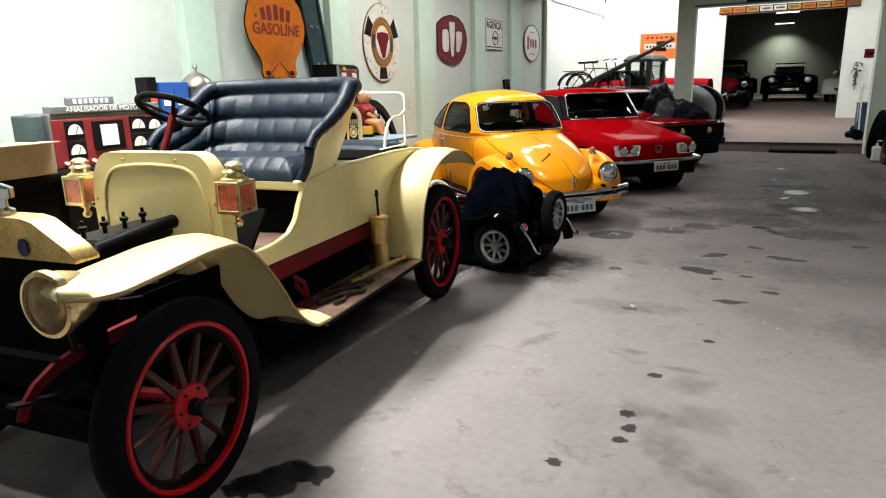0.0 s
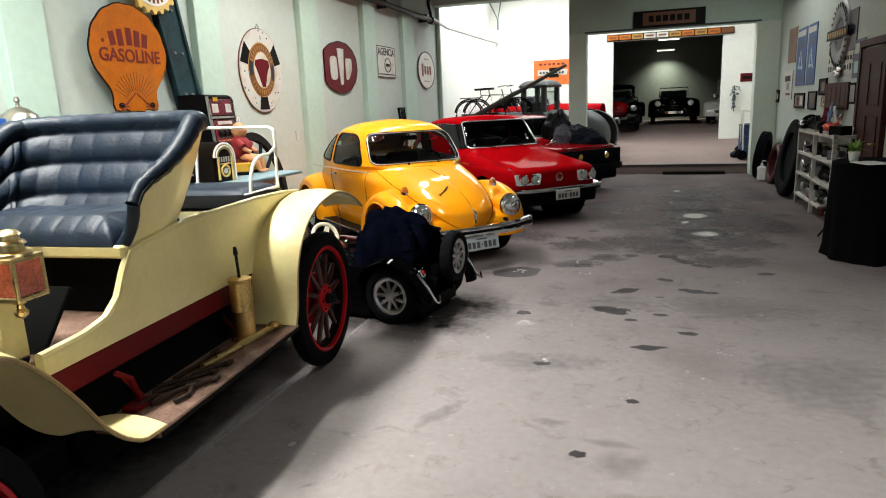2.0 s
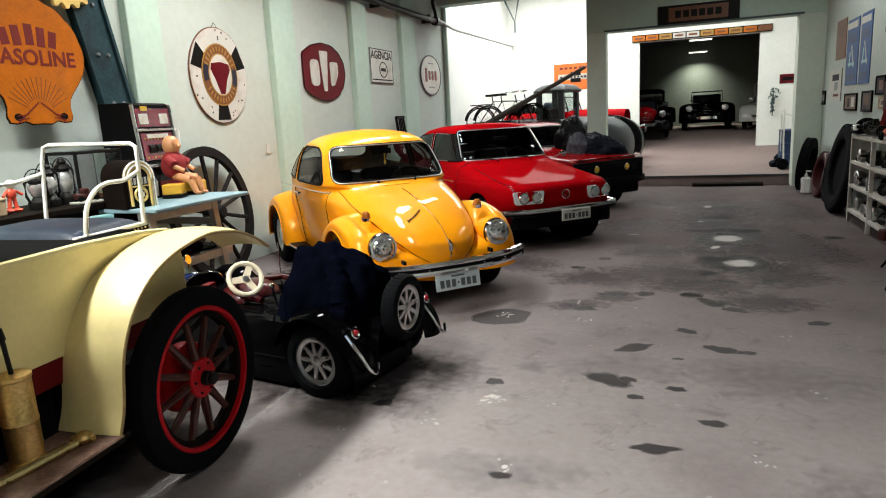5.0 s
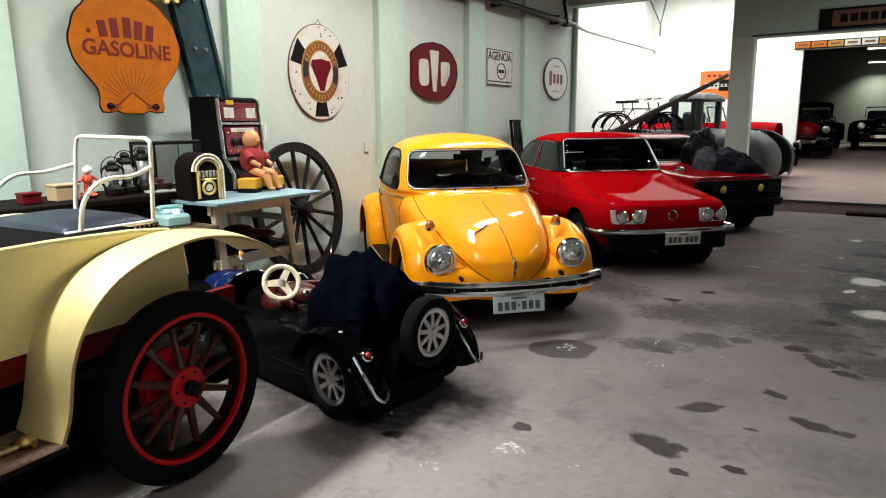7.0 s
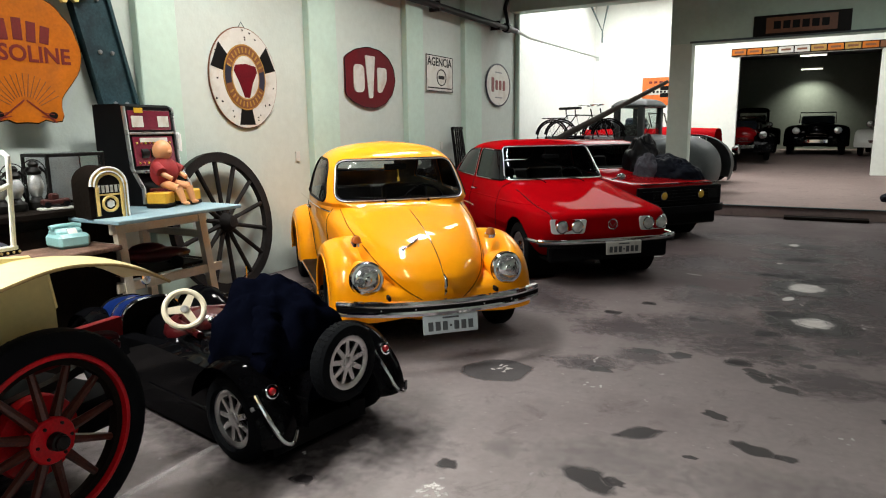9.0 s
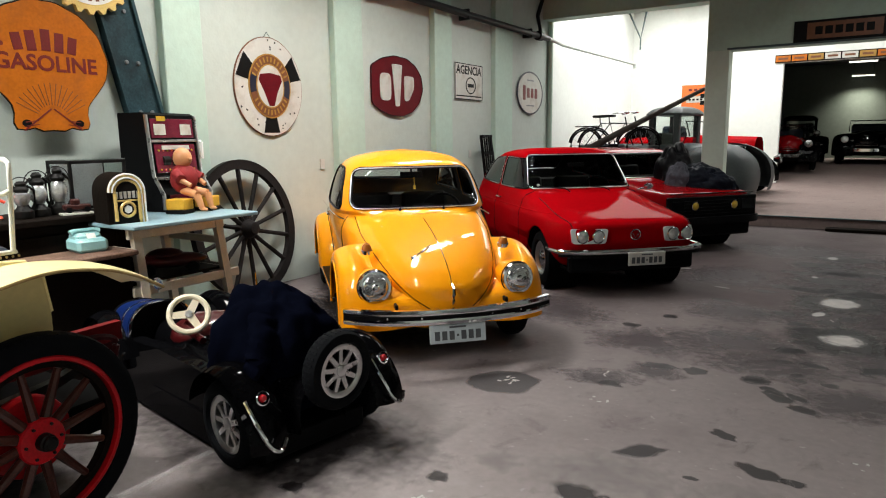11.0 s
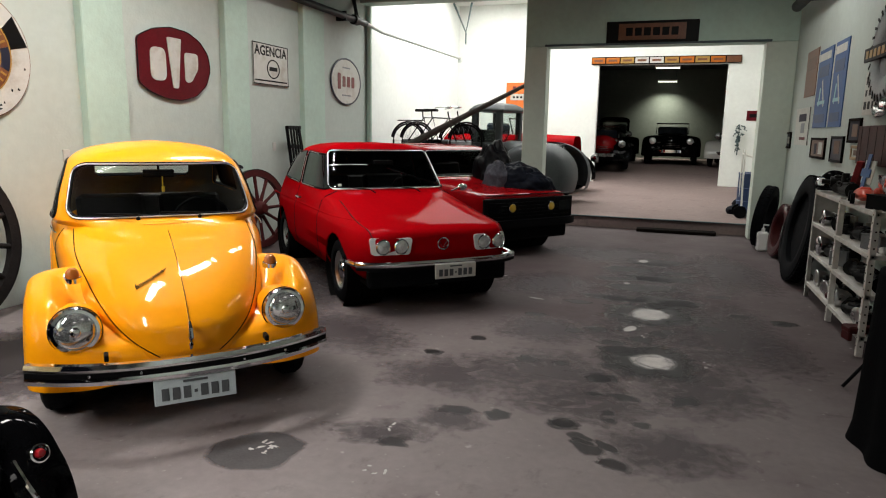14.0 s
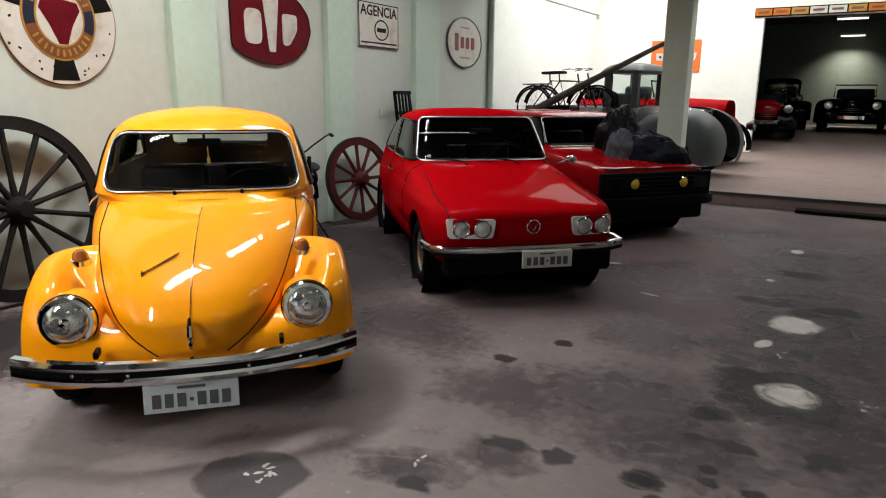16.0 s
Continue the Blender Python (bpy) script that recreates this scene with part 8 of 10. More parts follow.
# blue topped table on cream trestle legs
TZ = 1.03
tbl = thing("work_table", "table with a worn blue top on splayed cream wooden legs", "table", pose(-3.80, 6.74, 0))
part("tabletop", M().box((0, -0.01, TZ - 0.015), (1.04, 1.12, 0.03), 0.006), BLUETOP, tbl, "worn pale blue tabletop")
LEG = [(-0.032, -0.026), (0.032, -0.026), (0.032, 0.026), (-0.032, 0.026)]
for x_, lean in ((0.32, 0.05), (-0.40, -0.03)):
    for ya, yb in ((-0.44, -0.40), (0.28, 0.37)):
        part("leg", M().sweep([(x_ + lean, yb, 0.0), (x_, ya, TZ - 0.03)], LEG, up=(1, 0, 0)), CREAMWOOD, tbl, "cream painted wooden leg")
    part("leg_rail", M().box((x_ + 0.025, -0.03, 0.525), (0.028, 0.96, 0.07), 0.006), CREAMWOOD, tbl)
    part("leg_rail", M().box((x_, -0.08, TZ - 0.075), (0.04, 0.84, 0.085), 0.006), CREAMWOOD, tbl)
for y_ in (-0.41, 0.33):
    part("leg_rail", M().box((-0.03, y_, 0.555), (0.76, 0.028, 0.06), 0.006), CREAMWOOD, tbl)
    part("leg_rail", M().box((-0.03, y_, 0.80), (0.74, 0.028, 0.06), 0.006), CREAMWOOD, tbl)
part("shelf", M().box((-0.03, -0.04, 0.575), (0.66, 0.90, 0.02), 0.004), OLDWOOD, tbl)
tc_ = thing("toy_car", "dark red glossy toy car under the table", "toy car", pose(-3.62, 6.66, 0.587, 0, 0, 62))
part("body", M().ball((0, 0, 0.10), (0.29, 0.11, 0.06), 18).ball((-0.03, 0, 0.145), (0.14, 0.085, 0.055), 14), MAROON, tc_)
for x_ in (-0.16, 0.16):
    for y_ in (-0.10, 0.10):
        part("wheel", M().cyl((x_, y_ - 0.02, 0.045), (x_, y_ + 0.02, 0.045), 0.045, seg=14), RUBBER, tc_)
part("lamp", M().ball((0.25, 0.05, 0.11), 0.025, 10), CHROME, tc_)
# glass display case with a dark frame
dc = thing("display_case", "small dark framed glass display case", "display case", pose(-4.10, 6.345, CT))
fr = M()
for x_ in (-0.15, 0.15):
    for y_ in (-0.21, 0.21):
        fr.box((x_, y_, 0.19), (0.022, 0.022, 0.38), 0.003)
for z_ in (0.012, 0.375):
    for x_ in (-0.15, 0.15):
        fr.box((x_, 0, z_), (0.022, 0.44, 0.024), 0.003)
    for y_ in (-0.21, 0.21):
        fr.box((0, y_, z_), (0.32, 0.022, 0.024), 0.003)
part("frame", fr, SIGNBLACK, dc)
part("top_pane", M().box((0, 0, 0.392), (0.32, 0.44, 0.005), 0.001), CLEARGLASS, dc).visible_shadow = False
for x_, y_, sx, sy in ((0.15, 0, 0.004, 0.40), (0, -0.21, 0.28, 0.004), (0, 0.21, 0.28, 0.004)):
    part("pane", M().box((x_, y_, 0.19), (sx, sy, 0.34), 0.001), CLEARGLASS, dc).visible_shadow = False
part("lining", M().box((-0.13, 0, 0.19), (0.01, 0.40, 0.34)), GREYMETAL, dc)
# miniature jukebox
jk = thing("jukebox_radio", "small arched jukebox radio with cream glowing trim", "radio", pose(-3.62, 6.305, TZ, 0, 0, -9))


def jarch(w, h, n=14):
    return [(-w, 0), (w, 0), (w, h - w)] + [(w * math.cos(a), h - w + w * math.sin(a)) for a in [math.pi * k / n for k in range(1, n)]] + [(-w, h - w)]


part("case", M().prism(jarch(0.135, 0.365), lambda a, b, d: (d, a, b), -0.16, 0.10), OLDWOOD, jk, "dark rounded wooden case", 40)
part("trim", M().sweep([(0.10, a, b) for a, b in jarch(0.118, 0.345)[1:]], [(-0.012, -0.014), (0.012, -0.014), (0.012, 0.014), (-0.012, 0.014)], cap=True), JUKEGOLD, jk, "cream and gold arched trim")
part("inner_trim", M().sweep([(0.108, a, b) for a, b in jarch(0.088, 0.31)[1:]], [(-0.008, -0.008), (0.008, -0.008), (0.008, 0.008), (-0.008, 0.008)], cap=True), JUKEGOLD, jk)
part("face", M().prism(jarch(0.10, 0.32), lambda a, b, d: (d, a, b), 0.10, 0.108), SIGNBLACK, jk)
part("outer_tube", M().tube([(0.112, a, b) for a, b in jarch(0.127, 0.355)[1:]], 0.0075, 6), WHITELIT, jk, "pale glowing outer tube")
part("inner_tube", M().tube([(0.116, a, b) for a, b in jarch(0.103, 0.327)[1:]], 0.006, 6), WHITELIT, jk)
for k in range(5):
    part("window_bar", M().box((0.117, -0.06 + 0.03 * k, 0.205), (0.004, 0.008, 0.05), 0.001), SIGNBLACK, jk)
part("band", M().box((0.113, 0, 0.165), (0.010, 0.17, 0.012), 0.002), JUKEGOLD, jk)
part("window", M().box((0.112, 0, 0.205), (0.008, 0.15, 0.05), 0.003), WHITEENAMEL, jk)
part("speaker_ring", M().tube([(0.112, 0.05 * math.cos(a), 0.10 + 0.05 * math.sin(a)) for a in [2 * math.pi * k / 24 for k in range(24)]], 0.011, 7, closed=True), JUKEGOLD, jk)
part("speaker_centre", M().lathe([(0, 0.0), (0.03, 0.0), (0.03, 0.006), (0, 0.008)], 6, pose(0.11, 0, 0.10, 0, 90, 0)), WHITELIT, jk)
for s_ in (-1, 1):
    part("column", M().cyl((0.115, s_ * 0.085, 0.02), (0.115, s_ * 0.085, 0.22), 0.012, seg=10), JUKEGOLD, jk)
for y_ in (-0.12, 0.12):
    part("foot", M().cyl((0.05, y_, -0.002), (0.05, y_, 0.012), 0.014, seg=10), SIGNBLACK, jk)
# slot machine
sl = thing("slot_machine", "old slot machine with a dark case and red lit glass", "slot machine", pose(-4.18, 7.08, TZ, 0, 0, 8))
part("case", M().prism([(-0.22, 0), (0.24, 0), (0.24, 0.14), (0.14, 0.30), (0.10, 0.80), (0.06, 0.82), (-0.22, 0.82)], lambda a, b, d: (a, d, b), -0.26, 0.26), BLACKTRIM, sl, "", 20)
part("edge_trim", M().tube([(0.245, -0.262, 0.02), (0.245, -0.262, 0.14), (0.145, -0.262, 0.30), (0.105, -0.262, 0.80)], 0.016, 7), ALLOY, sl)
part("edge_trim", M().tube([(0.245, 0.262, 0.02), (0.245, 0.262, 0.14), (0.145, 0.262, 0.30), (0.105, 0.262, 0.80)], 0.016, 7), ALLOY, sl)
part("top_glass", M().box((0, 0, 0), (0.012, 0.46, 0.16), 0.004, pose(0.112, 0, 0.69, 0, -4, 0)), PINKGLASS, sl, "red and white award glass")
for y_ in (-0.14, 0.14):
    part("award_card", M().box((0, 0, 0), (0.005, 0.12, 0.09), 0.002, pose(0.121, y_, 0.68, 0, -4, 0)), WHITEENAMEL, sl)
part("yellow_lamp", M().box((0, 0, 0), (0.006, 0.09, 0.04), 0.002, pose(0.118, -0.12, 0.77, 0, -4, 0)), YELLOWLAMP, sl)
part("chrome_band", M().box((0, 0, 0), (0.03, 0.50, 0.02), 0.006, pose(0.124, 0, 0.585, 0, -4, 0)), ALLOY, sl)
part("reel_panel", M().box((0, 0, 0), (0.012, 0.44, 0.24), 0.004, pose(0.135, 0, 0.44, 0, -6, 0)), PINKGLASS, sl)
part("reel_title", M().box((0, 0, 0), (0.005, 0.30, 0.035), 0.002, pose(0.139, 0, 0.53, 0, -6, 0)), WHITEENAMEL, sl)
for k in range(3):
    part("reel", M().cyl((0.125, -0.115 + 0.10 * k - 0.035, 0.42), (0.125, -0.115 + 0.10 * k + 0.035, 0.42), 0.042, seg=20), SIGNBLACK, sl)
for z_ in (0.345, 0.505):
    for k in range(9):
        part("stud", M().ball((0.152 - 0.105 * (z_ - 0.345), -0.18 + 0.045 * k, z_), 0.009, 8), REDPLASTIC if k % 2 else YELLOWLAMP, sl)
part("button_shelf", M().box((0.195, 0, 0.275), (0.10, 0.46, 0.02), 0.006, pose(0, 0, 0, 0, 0, 0)), ALLOY, sl)
part("lower_glass", M().box((0, 0, 0), (0.010, 0.40, 0.13), 0.003, pose(0.247, 0, 0.075, 0, 0, 0)), PINKGLASS, sl)
part("side_glass", M().box((0.14, 0.285, 0.50), (0.05, 0.02, 0.15), 0.004), WHITELIT, sl)
part("coin_tray", M().box((0.25, 0, 0.06), (0.05, 0.34, 0.06), 0.012), ALLOY, sl)
part("lever", M().tube([(0.05, 0.28, 0.35), (0.06, 0.33, 0.36), (0.08, 0.33, 0.55)], 0.011, 7).ball((0.08, 0.33, 0.57), 0.025, 12), ALLOY, sl)
# doll on yellow blocks: one plain mesh
dl = M()
dl.ball((0, 0, 0.36), (0.075, 0.075, 0.085), 18).ball((0.07, 0, 0.35), (0.02, 0.02, 0.02), 8)
dl.cyl((0.02, 0.045, 0.10), (0.17, 0.07, 0.07), 0.035, 0.03).cyl((0.02, -0.045, 0.10), (0.17, -0.06, 0.06), 0.035, 0.03)
dl.cyl((0.17, 0.07, 0.07), (0.20, 0.07, -0.05), 0.03, 0.022).cyl((0.17, -0.06, 0.06), (0.21, -0.06, -0.05), 0.03, 0.022)
dl.ball((0.22, 0.07, -0.055), (0.035, 0.02, 0.016), 8).ball((0.23, -0.06, -0.055), (0.035, 0.02, 0.016), 8)
dl.cyl((0.03, 0.11, 0.20), (0.13, 0.10, 0.14), 0.022, 0.018).cyl((0.03, -0.11, 0.20), (0.14, -0.09, 0.14), 0.022, 0.018)
DOLLT = pose(-3.80, 6.98, TZ + 0.085, 0, 0, 14)
solid("doll", dl, SKIN, "bald baby doll sitting on yellow blocks", "doll", DOLLT)
dr = M().ball((0, 0, 0.19), (0.10, 0.125, 0.125), 18).cyl((0, 0.09, 0.24), (0.07, 0.12, 0.19), 0.045).cyl((0, -0.09, 0.24), (0.07, -0.12, 0.19), 0.045).wobble(0.008, 14)
solid("doll_dress", dr, REDCLOTH, "dark red knitted dress on the doll", "dress", DOLLT)
for y_, x_ in ((-0.13, 0.05), (0.14, 0.10)):
    yb = thing("yellow_block", "yellow wooden block on a black base", "block", DOLLT @ pose(x_, y_, -0.083, 0, 0, 10), "yellow blocks")
    part("block", M().box((0, 0, 0.075), (0.16, 0.15, 0.09), 0.008), YELLOWWOOD, yb)
    part("base", M().box((0, 0, 0.016), (0.17, 0.16, 0.03), 0.006), SIGNBLACK, yb)
solid("seat_block", M().box((0, 0, 0.03), (0.13, 0.16, 0.10), 0.01), SIGNBLACK, "black block under the doll", "block", DOLLT @ pose(-0.02, 0, -0.065))


def cart_wheel(T, r, n, material, label):
    w = thing("cart_wheel", label, "wheel", T, "cart wheels")
    part("rim", M().lathe([(r - 0.085, -0.028), (r, -0.03), (r, 0.03), (r - 0.085, 0.028), (r - 0.085, -0.028)], 56), material, w)
    part("iron_tyre", M().lathe([(r, -0.032), (r + 0.01, -0.032), (r + 0.01, 0.032), (r, 0.032)], 56), GREASE, w)
    part("nave", M().lathe([(0, -0.10), (0.07, -0.10), (0.085, -0.06), (0.10, -0.02), (0.10, 0.03), (0.08, 0.08), (0.06, 0.12), (0.035, 0.125), (0, 0.12)], 28), material, w)
    for k in range(n):
        a = 360 * k / n
        R = pose(0, 0, 0, 0, 0, a)
        part("spoke", M().sweep([R @ Vector((0.08, 0, 0)), R @ Vector((0.25, 0, 0)), R @ Vector((r - 0.08, 0, 0))], [(math.cos(q), math.sin(q)) for q in [2 * math.pi * j / 8 for j in range(8)]], [0.028, 0.021, 0.024]), material, w)
    return w


cart_wheel(pose(-4.33, 8.06, 0.715, 0, 83, 6), 0.70, 14, TARRED, "large dark wooden cart wheel leaning on the wall")
cart_wheel(pose(-4.24, 12.12, 0.545, 0, 82, -10), 0.52, 12, CARTRED, "dark red wooden cart wheel leaning on the wall")
# black hand truck against the wall
ht = thing("hand_truck", "black slatted hand truck leaning on the wall", "hand truck", pose(-4.24, 13.36, 0, 0, -6, 8))
for y_ in (-0.24, 0.24):
    part("side_rail", M().tube([(0.06, y_ * 1.15, 0.05), (0, y_, 0.9), (-0.02, y_ * 0.9, 1.66)], 0.026, 8), BLACKTRIM, ht)
    part("wheel", M().cyl((0.0, y_ * 1.3 - 0.03, 0.11), (0.0, y_ * 1.3 + 0.03, 0.11), 0.11, seg=18), RUBBER, ht)
for k in range(4):
    part("slat", M().box((0.01, -0.15 + 0.10 * k, 1.28), (0.02, 0.045, 0.76), 0.004), BLACKTRIM, ht)
for z_ in (0.35, 0.9, 1.36, 1.64):
    part("cross_bar", M().box((0.0, 0, z_), (0.03, 0.48, 0.05), 0.008), BLACKTRIM, ht)
part("toe_plate", M().box((0.14, 0, 0.03), (0.22, 0.46, 0.02), 0.004), BLACKTRIM, ht)


def moped(T, label):
    b = thing("moped", label, "moped", T)
    for x_ in (-0.56, 0.56):
        w = part("wheel", M().lathe([(0.21, -0.03), (0.235, -0.045), (0.27, -0.03), (0.28, 0.0), (0.27, 0.03), (0.235, 0.045), (0.21, 0.03), (0.21, -0.03)], 32, pose(x_, 0, 0.28, 90, 0, 0)), RUBBER, b)
        part("hub", M().lathe([(0, -0.06), (0.05, -0.055), (0.055, 0.055), (0, 0.06)], 18, pose(x_, 0, 0.28, 90, 0, 0)), OLDCHROME, w)
        for k in range(16):
            a = 2 * math.pi * k / 16
            part("spoke", M().tube([(x_ + 0.05 * math.cos(a), 0, 0.28 + 0.05 * math.sin(a)), (x_ + 0.215 * math.cos(a), 0, 0.28 + 0.215 * math.sin(a))], 0.003, 4), OLDCHROME, w)
        part("mudguard", M().surf(lambda u, v, x_=x_: (x_ + 0.31 * math.cos(radians(15 + 150 * u)), 0.06 * (2 * v - 1), 0.28 + (0.31 + 0.02 * math.sin(math.pi * v)) * math.sin(radians(15 + 150 * u))), 18, 6), BLACKPAINT, b)
    part("frame", M().tube([(0.40, 0, 0.92), (0.20, 0, 0.45), (-0.15, 0, 0.35), (-0.30, 0, 0.70)], 0.028, 8).tube([(-0.30, 0, 0.70), (-0.56, 0, 0.28)], 0.02, 7), BLACKPAINT, b)
    for y_ in (-0.07, 0.07):
        part("fork_leg", M().tube([(0.38, y_, 0.98), (0.46, y_, 0.66), (0.56, y_, 0.28)], [0.02, 0.022, 0.018], 8), BLACKTRIM, b)
    part("tank", M().ball((0.10, 0, 0.72), (0.27, 0.13, 0.13), 18), BLACKPAINT, b)
    part("engine", M().box((0.02, 0, 0.38), (0.30, 0.20, 0.20), 0.04).cyl((0.05, 0, 0.44), (0.20, 0, 0.56), 0.075), GREASE, b)
    part("exhaust", M().tube([(0.18, -0.10, 0.42), (0.10, -0.13, 0.24), (-0.50, -0.13, 0.26)], [0.018, 0.022, 0.034], 8), OLDCHROME, b)
    part("saddle", M().ball((-0.28, 0, 0.80), (0.26, 0.13, 0.06), 16), INTERIOR, b)
    part("headlamp", M().lathe([(0, -0.12), (0.06, -0.09), (0.08, 0.0), (0.074, 0.01), (0, 0.02)], 20, pose(0.48, 0, 0.90, 0, 90, 0)), BLACKPAINT, b)
    hb = part("handlebar", M().tube(eased([(0.20, 0.30, 1.18), (0.30, 0.27, 1.20), (0.38, 0.12, 1.10), (0.40, 0, 1.02), (0.38, -0.12, 1.10), (0.30, -0.27, 1.20), (0.20, -0.30, 1.18)]), 0.009, 7), GREASE, b)
    for y_ in (-1, 1):
        part("grip", M().tube([(0.20, y_ * 0.30, 1.18), (0.29, y_ * 0.274, 1.198)], 0.017, 8), BLACKTRIM, hb)
    part("kick_stand", M().tube([(-0.05, 0.06, 0.30), (-0.08, 0.22, 0.01)], 0.010, 6), BLACKTRIM, b)
    return b


moped(pose(-3.90, 10.78, 0, 0, 0, -52), "old black moped standing between the parked cars")


# ---- the right-hand wall: pictures, posters, sign, door ----
def right_sign(name, label, y, z, cat="picture", group="pictures on the wall"):
    """Local: x along the wall towards the start of the hall, y up, z out of the wall."""
    return thing(name, label, cat, Matrix(((0, 0, -1, RX), (-1, 0, 0, y), (0, 1, 0, z), (0, 0, 0, 1))), group)


def picture(label, y, z, w, h, frame_mat, print_mat, accents=()):
    p = right_sign("picture", label, y, z)
    part("backing", M().box((0, 0, 0.008), (w - 0.02, h - 0.02, 0.014), 0.002), print_mat, p, "faded print under glass")
    f = 0.028
    for x_, y_, w_, h_ in ((0, h / 2 - f / 2, w, f), (0, -h / 2 + f / 2, w, f), (-w / 2 + f / 2, 0, f, h - 2 * f), (w / 2 - f / 2, 0, f, h - 2 * f)):
        part("frame_bar", M().box((x_, y_, 0.013), (w_, h_, 0.024), 0.004), frame_mat, p)
    for x_, y_, w_, h_, m_ in accents:
        part("print_patch", bars([(x_, y_, w_, h_, 0)], 0.015, 0.017), m_, p)
    return p


picture("small brown framed print", 15.78, 1.57, 0.34, 0.24, OLDWOOD, GREYCLOTH, ((0, 0.0, 0.16, 0.10, PALEPAPER),))
picture("brown framed portrait print behind glass", 13.70, 1.49, 0.78, 0.25, OLDWOOD, BROWNPAPER, ((-0.12, -0.01, 0.12, 0.13, GREYCLOTH), (0.15, 0.0, 0.2, 0.14, PALEPAPER)))
picture("narrow dark framed print", 12.75, 1.495, 0.54, 0.28, BLACKTRIM, SIGNNAVY, ((0.0, 0.02, 0.24, 0.14, BROWNPAPER),))
picture("dark framed print with a pale edge", 12.12, 1.69, 0.44, 0.24, OLDWOOD, GREYCLOTH, ((0.02, 0.0, 0.2, 0.12, BROWNPAPER),))
picture("small pale framed card", 11.95, 1.475, 0.38, 0.14, CARD, PALEPAPER, ((0.0, 0.0, 0.2, 0.05, BROWNPAPER),))
picture("small oval-looking dark framed mirror print", 10.58, 1.585, 0.30, 0.26, OLDWOOD, GREYMETAL, ())
pp = right_sign("poster", "pale paper poster with a grey and red print", 14.88, 1.76, "poster")
part("sheet", M().box((0, 0, 0.004), (0.98, 0.50, 0.006), 0.001), PALEPAPER, pp)
for x_, y_, w_, h_, m_ in ((0.0, 0.12, 0.5, 0.10, GREYCLOTH), (0.05, -0.02, 0.24, 0.13, GREYMETAL), (0.08, -0.16, 0.4, 0.04, WINE), (0.46, 0.0, 0.04, 0.5, BLACKTRIM)):
    part("print_patch", bars([(x_, y_, w_, h_, 0)], 0.007, 0.009), m_, pp)
for y_, w_ in ((13.84, 0.78), (13.06, 0.62)):
    bp = right_sign("poster", "tall blue poster with pale blue motor print", y_, 2.205, "poster")
    part("sheet", M().box((0, 0, 0.006), (w_, 0.94, 0.01), 0.001), BLUEPAPER, bp)
    for x_, dy, a_, b_, m_, r_ in ((-0.02, 0.38, 0.8, 0.09, PALEPAPER, 0), (0.0, 0.20, 0.66, 0.13, BLUEBIN, 0), (0.08, -0.06, 0.07, 0.36, PALEPAPER, 0.5), (-0.14, -0.10, 0.08, 0.22, TURQ, -0.2), (0.0, -0.17, 0.5, 0.04, TURQ, 0), (0.0, -0.36, 0.7, 0.10, BLUEBIN, 0), (-0.46, 0, 0.05, 0.94, PALEPAPER, 0)):
        part("print_patch", bars([(x_ * w_, dy, a_ * w_, b_, 60 * r_)], 0.011, 0.0125), m_, bp)
br_ = right_sign("poster", "tall brown poster hung high", 14.62, 2.45, "poster")
part("sheet", M().box((0, 0, 0.006), (0.70, 0.60, 0.01), 0.001), SIGNBROWN, br_)
part("print_patch", bars([(0.0, 0.12, 0.5, 0.16, 0)], 0.011, 0.0125), BROWNPAPER, br_)
sb2 = right_sign("poster", "small pale blue calendar poster", 10.48, 2.0, "poster")
part("sheet", M().box((0, 0, 0.005), (0.46, 0.46, 0.008), 0.001), BLUEVINYL, sb2)
part("print_patch", bars([(0.0, 0.12, 0.36, 0.12, 0)], 0.009, 0.011), PALEPAPER, sb2)
part("print_patch", bars([(0.0, -0.10, 0.30, 0.14, 0)], 0.009, 0.011), TURQ, sb2)
# sheet-metal sign shaped like a tyre
ty = right_sign("tyre_sign", "round tyre-shaped tin sign with a black and gold bar", 11.38, 2.35, "sign", "enamel wall signs")
part("back_board", M().box((0.30, 0.02, 0.006), (0.9, 0.5, 0.010), 0.002), SIGNNAVY, ty)
ring = M().lathe([(0.20, 0.012), (0.24, 0.035), (0.36, 0.045), (0.42, 0.035), (0.445, 0.012)], 48)
part("tyre_ring", ring, GREYMETAL, ty, "grey embossed tyre ring")
part("tyre_hub", M().lathe([(0.0, 0.014), (0.20, 0.014)], 32), SIGNNAVY, ty)
for k in range(28):
    a = 2 * math.pi * k / 28
    part("tread_bar", bars([(0.385 * math.cos(a), 0.385 * math.sin(a), 0.07, 0.022, math.degrees(a) + 25)], 0.042, 0.048), SIGNBLACK, ty)
part("name_bar", M().box((0.02, 0.02, 0.055), (1.05, 0.125, 0.02), 0.003), SIGNBLACK, ty)
for k in range(8):
    part("print_bar", bars([(-0.40 + 0.118 * k, 0.02, 0.075, 0.07, 0)], 0.065, 0.068), SIGNGOLD, ty)
# white panel with rows of dark print behind and below it
wp = right_sign("parts_chart", "white parts chart with rows of dark print", 11.30, 2.03, "poster")
part("sheet", M().box((0, 0, 0.003), (1.36, 0.40, 0.005), 0.001), PALEPAPER, wp)
random.seed(21)
for r_ in range(3):
    for k in range(11):
        part("print_bar", bars([(-0.60 + 0.12 * k, 0.12 - 0.115 * r_, random.uniform(0.05, 0.085), random.uniform(0.05, 0.08), 0)], 0.0055, 0.0075), SIGNBLACK, wp)
